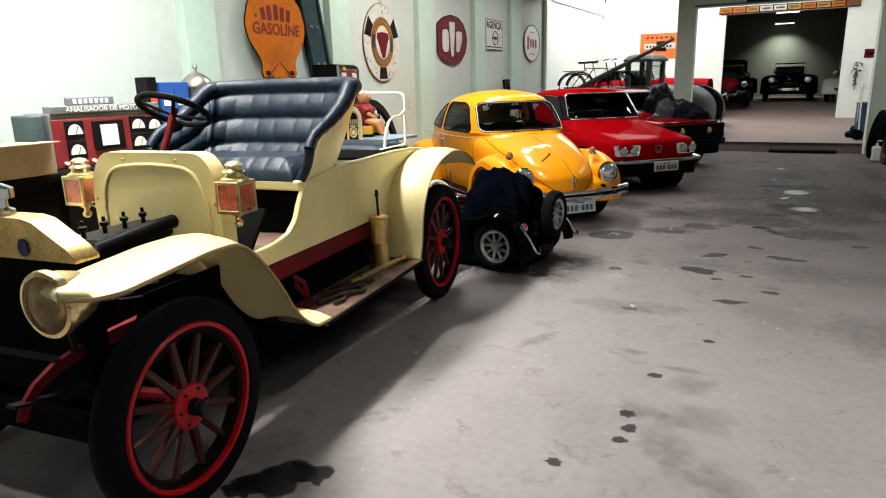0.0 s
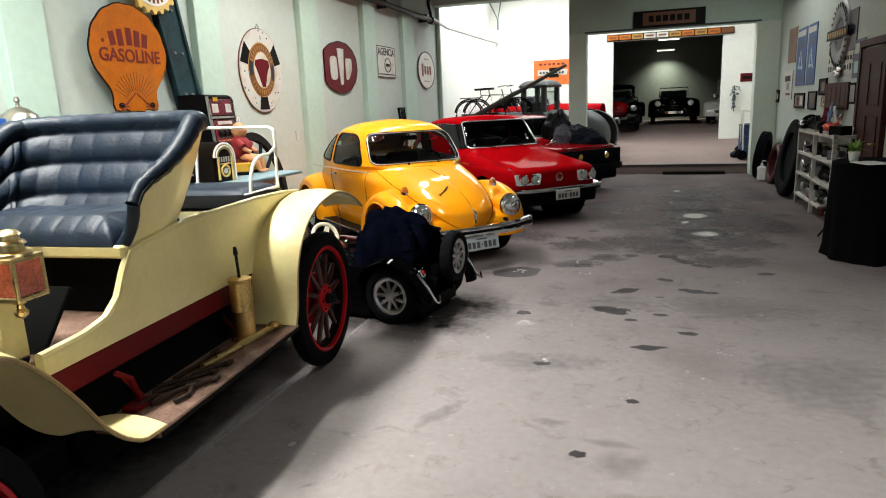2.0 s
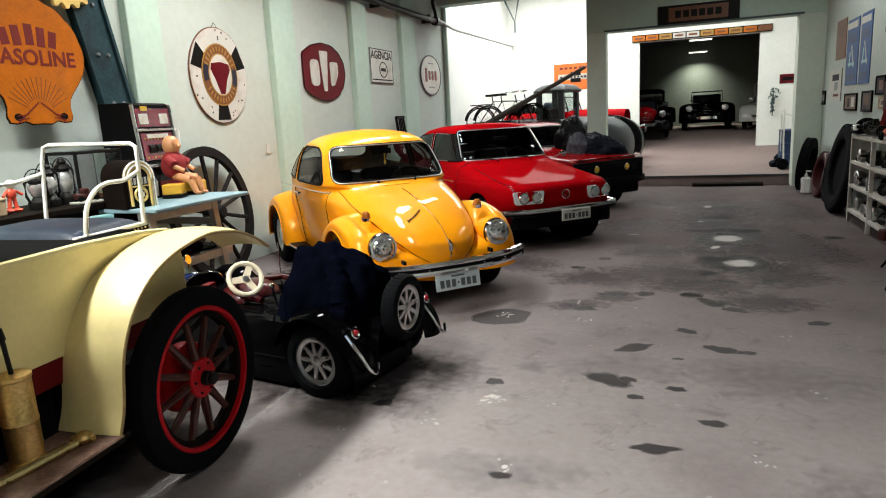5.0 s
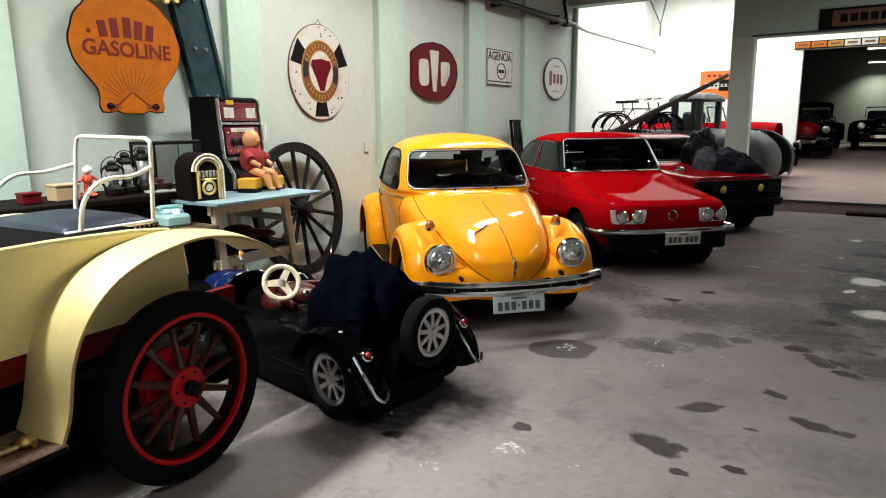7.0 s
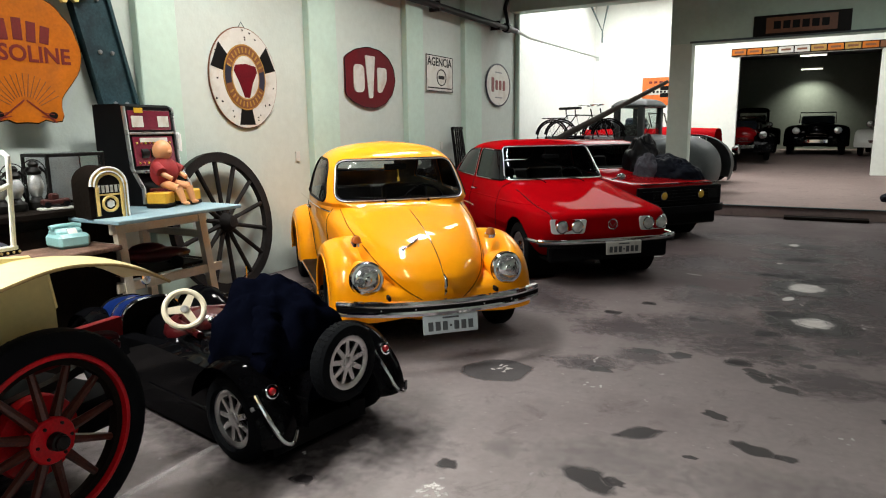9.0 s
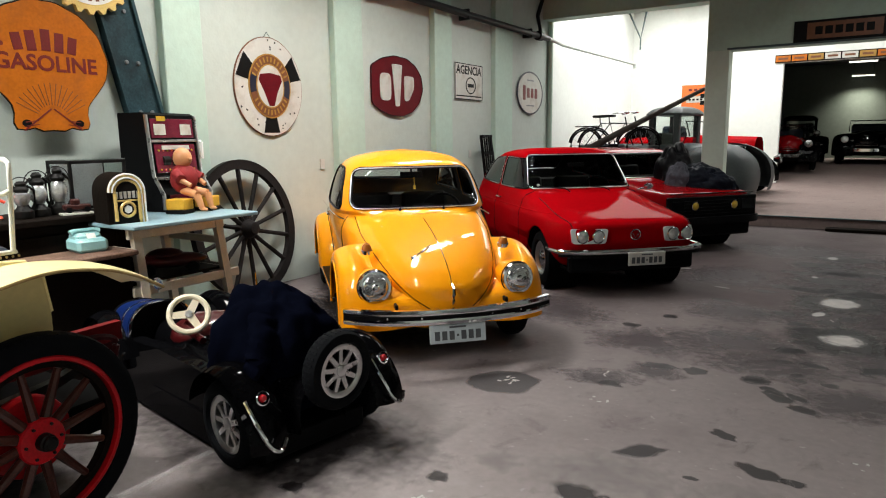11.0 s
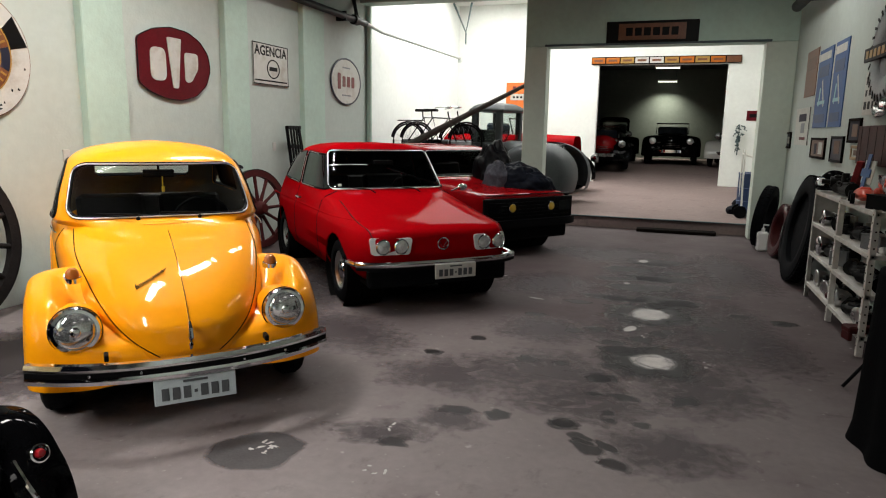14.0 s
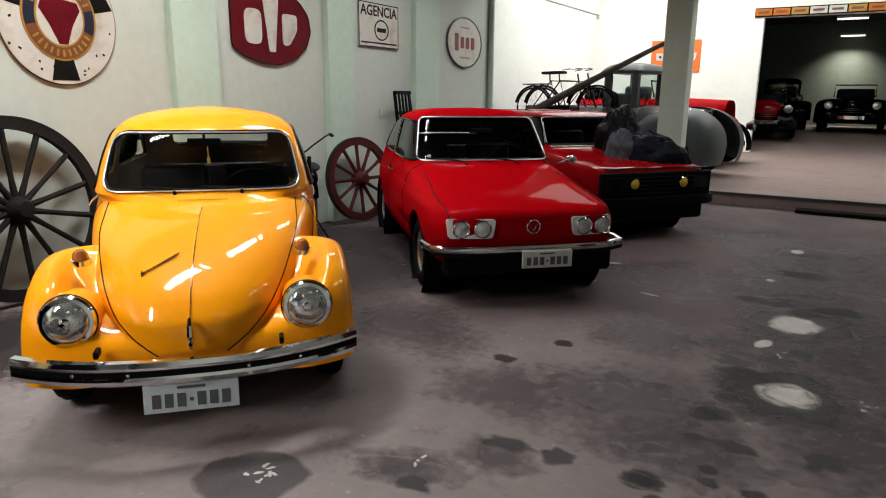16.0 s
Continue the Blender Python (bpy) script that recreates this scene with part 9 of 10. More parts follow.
# chrome ornament hung on the chart, brown board behind the rack
orn = right_sign("chrome_ornament", "chromed car trim piece hung on the wall", 11.36, 1.85, "car part")
m = M().ball((0, 0, 0.03), (0.24, 0.055, 0.03), 20).ball((0.16, 0.05, 0.03), (0.10, 0.06, 0.03), 14)
part("trim_piece", m.wobble(0.02, 9, 3), CHROME, orn)
part("hook", M().cyl((0, 0.03, 0.0), (0, 0.03, 0.04), 0.006), STEEL, orn)
bb = right_sign("notice_board", "dark brown wooden board", 11.32, 1.555, "board")
part("board", M().box((0, 0, 0.014), (1.16, 0.35, 0.026), 0.004), DOORRED, bb)
for k in range(5):
    part("groove", bars([(-0.46 + 0.23 * k, 0, 0.006, 0.33, 0)], 0.026, 0.029), BLACKTRIM, bb)
# dark red door
dr = tagged(right_sign("door_1", "dark red panelled wooden door in the side wall", 9.78, 0.0, "door", ""), kind="structure")
part("leaf", M().box((0, 1.05, 0.022), (0.86, 2.08, 0.04), 0.004), DOORRED, dr)
for x_ in (-0.47, 0.47):
    part("jamb", M().box((x_, 1.09, 0.025), (0.08, 2.18, 0.06), 0.004), DOORRED, dr)
part("head", M().box((0, 2.15, 0.025), (1.02, 0.08, 0.062), 0.004), DOORRED, dr)
for y_ in (0.48, 1.1, 1.68):
    for x_ in (-0.2, 0.2):
        part("panel", M().box((x_, y_, 0.046), (0.30, 0.46, 0.012), 0.006), DOORRED, dr)
part("door_handle", M().cyl((0.36, 1.03, 0.04), (0.36, 1.03, 0.09), 0.012).cyl((0.36, 1.03, 0.085), (0.26, 1.03, 0.085), 0.009), BRASS, dr)

# ---- slotted steel rack with car parts ----
rk = thing("steel_rack", "white slotted steel rack full of small car parts", "rack", pose(0, 0, 0))
RX0, RX1 = 2.36, 2.63
for x_ in (RX0, RX1):
    for y_ in (10.06, 11.06, 12.07):
        s_ = 1 if x_ == RX0 else -1
        e_ = -1 if y_ > 12 else 1
        post = M().box((x_ + s_ * 0.002, y_ + e_ * 0.022, 0.555), (0.004, 0.046, 1.11), 0.001)
        post.box((x_ + s_ * 0.022, y_ + 0.0, 0.555), (0.044, 0.004, 1.11), 0.001)
        po = part("post", post, RACK, rk)
        if x_ == RX0:
            holes = M()
            for k in range(17):
                holes.cyl((x_ - 0.0015, y_ + e_ * 0.026, 0.08 + 0.062 * k), (x_ + 0.001, y_ + e_ * 0.026, 0.08 + 0.062 * k), 0.007, seg=8)
                if y_ < 10.5:
                    holes.cyl((x_ + 0.024, y_ - 0.0035, 0.08 + 0.062 * k), (x_ + 0.024, y_, 0.08 + 0.062 * k), 0.007, seg=8)
            part("hole_row", holes, BLACKTRIM, po)
for z_ in (1.09, 0.775, 0.475, 0.16):
    sh = M().box(((RX0 + RX1) / 2, 11.065, z_), (RX1 - RX0 - 0.006, 2.01, 0.006), 0.001)
    sh.box((RX0 + 0.004, 11.065, z_ - 0.016), (0.004, 2.03, 0.034), 0.001).box((RX0 + 0.135, 10.06, z_ - 0.016), (0.26, 0.004, 0.034), 0.001)
    sh.box((RX0 + 0.135, 12.07, z_ - 0.016), (0.26, 0.004, 0.034), 0.001)
    part("shelf", sh, RACK, rk)
part("end_panel", M().box(((RX0 + RX1) / 2, 12.078, 0.78), (0.26, 0.004, 0.62), 0.001), RACK, rk)


def on_rack(name, label, cat, m, material, y, z, x=2.47):
    return solid(name, m, material, label, cat, pose(x, y, z + 0.003, 0, 0, random.uniform(-25, 25)), "car parts on the rack")


def lamp_can(r, l):
    return M().lathe([(0, 0), (r * 0.45, 0.0), (r * 0.8, l * 0.3), (r, l * 0.85), (r, l), (r * 0.9, l + 0.006), (0, l + 0.012)], 20, pose(l * 0.5, 0, r, 0, -90, 0))


def carb():
    m = M().box((0, 0, 0.03), (0.10, 0.08, 0.06), 0.01).cyl((0, 0, 0.05), (0, 0, 0.14), 0.032).cyl((-0.07, 0, 0.05), (0.07, 0, 0.05), 0.014)
    return m.cyl((0, -0.06, 0.09), (0, 0.06, 0.09), 0.010)


def gearbox():
    m = M().cyl((0, -0.10, 0.065), (0, 0.07, 0.065), 0.065, 0.05, 16).cyl((0, 0.07, 0.065), (0, 0.14, 0.065), 0.022).box((0, -0.02, 0.10), (0.08, 0.12, 0.06), 0.01)
    return m


def drum():
    return M().lathe([(0, 0.0), (0.08, 0.0), (0.085, 0.03), (0.07, 0.05), (0.03, 0.055), (0.025, 0.08), (0, 0.08)], 20)


def tinbox(w, d, h):
    return M().box((0, 0, h / 2), (w, d, h), 0.006).box((0, 0, h + 0.004), (w * 1.03, d * 1.03, 0.01), 0.003)


random.seed(33)
_parts = [("headlamp", "chromed car headlamp shell", lambda: lamp_can(random.uniform(0.06, 0.085), 0.12), (CHROME, ALLOY)),
          ("carburettor", "greasy old carburettor on the rack", carb, (GREASE, PEWTER, GREYMETAL)), ("starter_motor", "black oily starter motor", gearbox, (GREASE, BLACKTRIM)),
          ("brake_drum", "rusty iron brake drum", drum, (GREASE, CARTRED, GREYMETAL)), ("parts_tin", "small painted tin of spare parts", lambda: tinbox(random.uniform(0.09, 0.16), random.uniform(0.08, 0.14), random.uniform(0.06, 0.13)), (TESTRED, OLDWOOD, BLACKTRIM, GREYMETAL, SIGNBROWN))]
for z_ in (0.775, 0.475, 0.16):
    y_ = 10.22
    while y_ < 11.98:
        nm, lb, fn, ms = random.choice(_parts)
        if abs(y_ - 11.06) > 0.07:
            on_rack(nm, lb, "car part", fn(), random.choice(ms), y_, z_, random.uniform(2.45, 2.49))
            if random.random() < 0.55:
                nm, lb, fn, ms = random.choice(_parts[1:4])
                on_rack(nm, lb, "car part", fn(), random.choice(ms[:2]), y_ + 0.03, z_, 2.57)
        y_ += random.uniform(0.15, 0.20)
random.seed(5)
on_rack("headlamp", "chromed headlamp with bright rim", "car part", lamp_can(0.095, 0.13), CHROME, 11.80, 0.475, 2.45)
on_rack("tail_panel", "white plastic car panel with grille", "car part", M().box((0, 0, 0.025), (0.10, 0.34, 0.05), 0.01), WHITELIT, 10.28, 0.775)
on_rack("tool_pouch", "brown leather pouch hanging over the shelf edge", "pouch", M().box((0, 0, 0.03), (0.24, 0.12, 0.055), 0.02).box((-0.10, 0, -0.02), (0.03, 0.11, 0.07), 0.012), CARTRED, 10.16, 0.16, 2.40)
# on the top shelf
h1 = thing("crash_helmet", "black open-face helmet with chromed goggles", "helmet", pose(2.47, 11.86, 1.093, 0, 0, 190), "things on the rack")
hm = M().surf(lambda u, v: (0.135 * math.sin(math.pi * v * 0.62) * math.cos(6.2832 * u), 0.115 * math.sin(math.pi * v * 0.62) * math.sin(6.2832 * u), 0.04 + 0.135 * math.cos(math.pi * v * 0.62) + 0.04), 20, 8, cu=True)
part("shell", hm, BLACKPAINT, h1)
part("rim", M().tube([(0.135 * math.cos(a), 0.115 * math.sin(a), 0.035) for a in [6.2832 * k / 20 for k in range(20)]], 0.012, 6, closed=True), BLACKTRIM, h1)
part("goggles", M().lathe([(0.02, 0), (0.045, 0.01), (0.04, 0.025), (0, 0.028)], 14, pose(0.12, 0.045, 0.10, 0, 80, 15)).lathe([(0.02, 0), (0.045, 0.01), (0.04, 0.025), (0, 0.028)], 14, pose(0.12, -0.045, 0.10, 0, 80, -15)), CHROME, h1)
on_rack("motor_block", "greasy model aircraft motor", "motor", gearbox().join(gearbox(), pose(0.02, 0.08, 0.05, 0, 0, 60)), GREASE, 11.55, 1.09)
on_rack("motor_block", "greasy model aircraft motor", "motor", gearbox().join(carb(), pose(0, 0.05, 0.07)), GREASE, 11.36, 1.09)
tc_ = thing("toy_car", "red tin toy racing car", "toy", pose(2.46, 10.78, 1.093, 0, 0, 80), "things on the rack")
part("body", M().ball((0, 0, 0.075), (0.22, 0.075, 0.055), 18).box((-0.05, 0, 0.11), (0.10, 0.08, 0.05), 0.015), REDPLASTIC, tc_)
for sx in (-0.13, 0.13):
    for sy in (-0.085, 0.085):
        part("wheel", M().cyl((sx, sy - 0.015, 0.045), (sx, sy + 0.015, 0.045), 0.045), RUBBER, tc_)
on_rack("toy_figure", "small red and yellow tin toy", "toy", M().ball((0, 0, 0.05), (0.05, 0.05, 0.05), 12).ball((0, 0, 0.12), 0.033, 12), REDPLASTIC, 10.45, 1.09)
on_rack("red_carton", "faded red carton leaning on the wall", "box", M().box((0, 0, 0.16), (0.05, 0.26, 0.32), 0.004, pose(0, 0, 0, 0, 10, 0)), REDCLOTH, 11.62, 1.09, 2.575)
on_rack("glass_case_sign", "white card with blue print on a small stand", "sign", M().box((0, 0, 0.24), (0.008, 0.34, 0.20), 0.002, pose(0, 0, 0, 0, 8, 0)).cyl((0.02, 0, 0), (0.035, 0, 0.22), 0.008), PALEPAPER, 11.10, 1.09, 2.52)
ct = thing("blue_medallion", "blue cross-shaped enamel badge on the card", "badge", pose(2.535, 11.10, 1.335, 0, 8, 0), "things on the rack")
part("bar", M().box((0, 0, 0), (0.006, 0.10, 0.30), 0.002), BLUEPAPER, ct)
part("bar", M().box((0, 0, -0.01), (0.007, 0.26, 0.07), 0.002), BLUEPAPER, ct)
on_rack("chrome_trophy", "small chromed trophy cup", "trophy", M().lathe([(0, 0), (0.05, 0), (0.045, 0.02), (0.012, 0.04), (0.012, 0.10), (0.05, 0.15), (0.06, 0.24), (0.052, 0.24), (0, 0.16)], 20), CHROME, 10.62, 1.09, 2.56)
on_rack("white_card", "small white card leaning on the wall", "card", M().box((0, 0, 0.09), (0.006, 0.18, 0.18), 0.001, pose(0, 0, 0, 0, 12, 0)), PALEPAPER, 10.30, 1.09, 2.58)
on_rack("black_box", "black box of leaflets", "box", tinbox(0.14, 0.24, 0.10), BLACKTRIM, 10.25, 1.09)

# ---- tyres leaning on the wall ----
def tyre_mesh(r, w):
    pr = [(r * 0.66, -w * 0.35), (r * 0.70, -w * 0.46), (r * 0.84, -w * 0.5), (r * 0.95, -w * 0.44), (r * 0.985, -w * 0.3), (r, 0), (r * 0.985, w * 0.3), (r * 0.95, w * 0.44), (r * 0.84, w * 0.5), (r * 0.70, w * 0.46), (r * 0.66, w * 0.35), (r * 0.66, -w * 0.35)]
    m = M().lathe(pr, 44)
    for k in range(44):
        a = 360 * k / 44
        for s_ in (-1, 1):
            m.box((r * 0.995, 0, s_ * w * 0.24), (0.016, r * 0.10, w * 0.30), 0.003, pose(0, 0, 0, 0, 0, a + s_ * 2))
    return m


def leaning(name, label, r, w, x, y, material, tilt, turn=0):
    return solid(name, tyre_mesh(r, w), material, label, "tyre", pose(x, y, r * math.cos(radians(tilt)) + w * 0.5 * math.sin(radians(tilt)), 0, 90 + tilt, turn), "tyres along the wall")


solid("wheel_disc", M().lathe([(0, 0.03), (0.2, 0.04), (0.46, 0.01), (0.485, -0.02), (0, -0.03)], 32), RUBBER, "black painted disc inside the large tyre", "wheel", pose(2.425, 12.76, 0.605, 0, 98, 1) @ Matrix.Scale(0.83, 4), "tyres along the wall")
leaning("tyre", "large worn black tyre leaning on the wall", 0.60, 0.15, 2.41, 12.76, RUBBER, 8, 1)
leaning("tyre", "black tyre leaning on the pier", 0.45, 0.16, 2.36, 15.24, RUBBER, 7, -20)
leaning("tyre", "dark red wheel leaning on the wall", 0.36, 0.14, 2.46, 14.36, MAROON, 10, 5)
leaning("tyre", "small black tyre leaning on the wall", 0.40, 0.16, 2.50, 13.75, RUBBER, 8, 0)
bt_ = thing("canister", "white plastic canister with a pump top", "canister", pose(2.30, 14.82, 0))
part("body", M().box((0, 0, 0.14), (0.15, 0.12, 0.28), 0.025), WHITELIT, bt_)
part("neck", M().cyl((0, 0, 0.28), (0, 0, 0.33), 0.025), WHITELIT, bt_)
part("spout", M().tube([(0, 0, 0.33), (0, 0, 0.38), (0.07, 0, 0.375)], 0.013, 8), WHITELIT, bt_)
part("label", M().box((-0.0775, 0, 0.13), (0.004, 0.06, 0.12), 0.001), GREYCLOTH, bt_)
# behind the pier: blue drum and a hand trolley
bd = thing("blue_drum", "dark blue steel drum beside the pier", "drum", pose(2.44, 17.45, 0.22))
part("body", M().lathe([(0, 0), (0.27, 0.0), (0.275, 0.02), (0.27, 0.25), (0.285, 0.26), (0.27, 0.27), (0.27, 0.48), (0.285, 0.49), (0.27, 0.50), (0.27, 0.73), (0.28, 0.745), (0.265, 0.76), (0.255, 0.745), (0, 0.74)], 28), BLUEBIN, bd)
tr = thing("trolley", "white tubular hand trolley with small wheels", "trolley", pose(2.22, 17.0, 0.205))
for y_ in (0.0, 0.34):
    part("upright", M().tube([(0.0, y_, 0.1), (-0.02, y_, 0.6), (-0.02, y_, 1.18)], 0.016, 8), WHITETUBE, tr)
    part("wheel", M().cyl((-0.02, y_ - 0.02, 0.11), (-0.02, y_ + 0.02, 0.11), 0.11), RUBBER, tr)
part("cross_bar", M().cyl((-0.02, 0, 1.1), (-0.02, 0.34, 1.1), 0.014), WHITETUBE, tr)
part("push_bar", M().tube([(-0.02, 0.17, 1.1), (0.16, 0.17, 1.05)], 0.014, 8), WHITETUBE, tr)
part("foot_plate", M().box((0.05, 0.17, 0.05), (0.16, 0.36, 0.02), 0.004), STEEL, tr)
solid("rag_heap", M().ball((0, 0, 0.07), (0.13, 0.12, 0.1), 14).ball((0.06, 0.1, 0.18), (0.09, 0.08, 0.1), 12).wobble(0.03, 9, 2), TARP, "small heap of dark rags on the floor", "rags", pose(2.16, 17.55, 0.215))

# ---- black cloth table ----
tb = thing("side_table", "round table hidden under a floor-length black cloth", "table", pose(2.32, 8.40, 0))
def _cloth(u, v):
    a = 6.2832 * u
    fold = math.sin(11 * a + 0.6 * math.sin(3 * a)) * 0.5 + math.sin(7 * a + 1) * 0.5
    if v < 0.3:
        r = 0.33 * v / 0.3
        return (r * math.cos(a), r * 1.28 * math.sin(a), 0.95)
    w = (v - 0.3) / 0.7
    r = 0.33 + 0.02 * w + 0.025 * fold * w
    if w > 0.9:
        r += (w - 0.9) * 0.18
    return (min(0.335, r * math.cos(a)), r * 1.28 * math.sin(a), 0.945 * (1 - w) + 0.003)
part("cloth", M().surf(_cloth, 96, 26, cu=True), BLACKCLOTH, tb)
part("tabletop", M().cyl((0, 0, 0.91), (0, 0, 0.94), 0.31, seg=32), OLDWOOD, tb)
part("leg", M().cyl((0, 0, 0.0), (0, 0, 0.91), 0.04), OLDWOOD, tb)
pt = thing("pot_plant", "yellow-green leafy plant in a small white pot", "plant", pose(2.16, 8.40, 0.951))
part("pot", M().lathe([(0, 0), (0.04, 0), (0.055, 0.09), (0.05, 0.09), (0, 0.08)], 16), WHITELIT, pt)
random.seed(12)
for k in range(26):
    a, el, l = random.uniform(0, 360), random.uniform(5, 70), random.uniform(0.08, 0.15)
    lf = M().add([(0, 0, 0), (l * 0.35, 0.028, 0.012), (l, 0, -0.015), (l * 0.35, -0.028, 0.012), (l * 0.35, 0, 0.0)], [(0, 1, 4), (1, 2, 4), (2, 3, 4), (3, 0, 4)], pose(0, 0, 0.09, 0, -el, 0))
    part("leaf", M().join(lf, pose(0, 0, 0, 0, 0, a)), PLANT, pt)
solid("paper_sheet", M().box((0, 0, 0.004), (0.22, 0.30, 0.008), 0.001), WHITELIT, "stack of white leaflets on the black cloth", "paper", pose(2.22, 8.08, 0.951, 0, 0, 14))
tp = thing("tripod_stand", "thin black folding stand behind the table", "stand", pose(2.36, 9.40, 0))
part("pole", M().cyl((0, 0, 0.30), (0, 0, 1.0), 0.014), BLACKTRIM, tp)
for a in (200, 320, 80):
    part("leg", M().tube([(0, 0, 0.34), (0.27 * math.cos(radians(a)), 0.27 * math.sin(radians(a)), 0.012)], 0.011, 6), BLACKTRIM, tp)
part("top", M().box((0, 0, 1.02), (0.16, 0.22, 0.02), 0.005), BLACKTRIM, tp)

# ---- stains, patches, chalk and painted shade on the hall floor ----
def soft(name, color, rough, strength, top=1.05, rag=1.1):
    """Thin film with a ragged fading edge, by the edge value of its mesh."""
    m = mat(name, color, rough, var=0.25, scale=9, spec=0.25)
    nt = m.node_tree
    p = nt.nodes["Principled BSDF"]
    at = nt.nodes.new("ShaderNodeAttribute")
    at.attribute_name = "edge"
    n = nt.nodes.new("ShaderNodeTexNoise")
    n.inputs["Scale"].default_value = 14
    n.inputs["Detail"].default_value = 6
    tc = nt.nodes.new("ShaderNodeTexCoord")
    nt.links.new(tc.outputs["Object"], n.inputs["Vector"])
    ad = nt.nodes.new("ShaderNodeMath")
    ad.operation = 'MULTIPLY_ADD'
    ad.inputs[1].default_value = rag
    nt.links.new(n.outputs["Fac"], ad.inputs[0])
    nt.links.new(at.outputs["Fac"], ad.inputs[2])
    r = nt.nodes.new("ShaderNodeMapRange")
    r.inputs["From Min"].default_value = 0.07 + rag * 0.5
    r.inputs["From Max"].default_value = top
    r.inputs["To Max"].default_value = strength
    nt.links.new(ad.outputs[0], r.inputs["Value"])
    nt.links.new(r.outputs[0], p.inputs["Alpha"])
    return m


STAINS = {"streak": [], "oil": [], "damp_shade": [], "faint": [], "pale": [], "chalk": [], "slab": [], "puddle": [], "car_shade": []}


def blot(kind, x, y, lx, ly, turn=0, rag=0.22, seed=0, z=0.002):
    STAINS[kind].append((x, y, lx, ly, turn, rag, seed, z))


def lay(kind, name, material, label):
    m, edge = M(), []
    for x, y, lx, ly, turn, rag, seed, z in STAINS[kind]:
        n = 26
        V, Fc = [(0, 0, 0)], []
        e = [1.0]
        for q, f in enumerate((0.45, 0.8, 1.12)):
            for k in range(n):
                a = 2 * math.pi * k / n
                w = 1 + rag * (noise.noise(Vector((1.6 * math.cos(a) + seed * 3.1, 1.6 * math.sin(a), seed))) * 1.6)
                V.append((lx * f * w * math.cos(a), ly * f * w * math.sin(a), 0))
                e.append((0.75, 0.45, 0.0)[q])
        for k in range(n):
            j = (k + 1) % n
            Fc.append((0, 1 + k, 1 + j))
            for q in range(2):
                Fc.append((1 + q * n + k, 1 + (q + 1) * n + k, 1 + (q + 1) * n + j, 1 + q * n + j))
        m.add(V, Fc, pose(x, y, z, 0, 0, turn))
        edge += e
    me = bpy.data.meshes.new(name)
    me.from_pydata(m.v, [], m.f)
    me.materials.append(material)
    ob = tagged(new(name, me), label, "stain", kind="stuff")
    at = me.attributes.new("edge", 'FLOAT', 'POINT')
    at.data.foreach_set("value", edge)
    ob.visible_shadow = False
    return ob


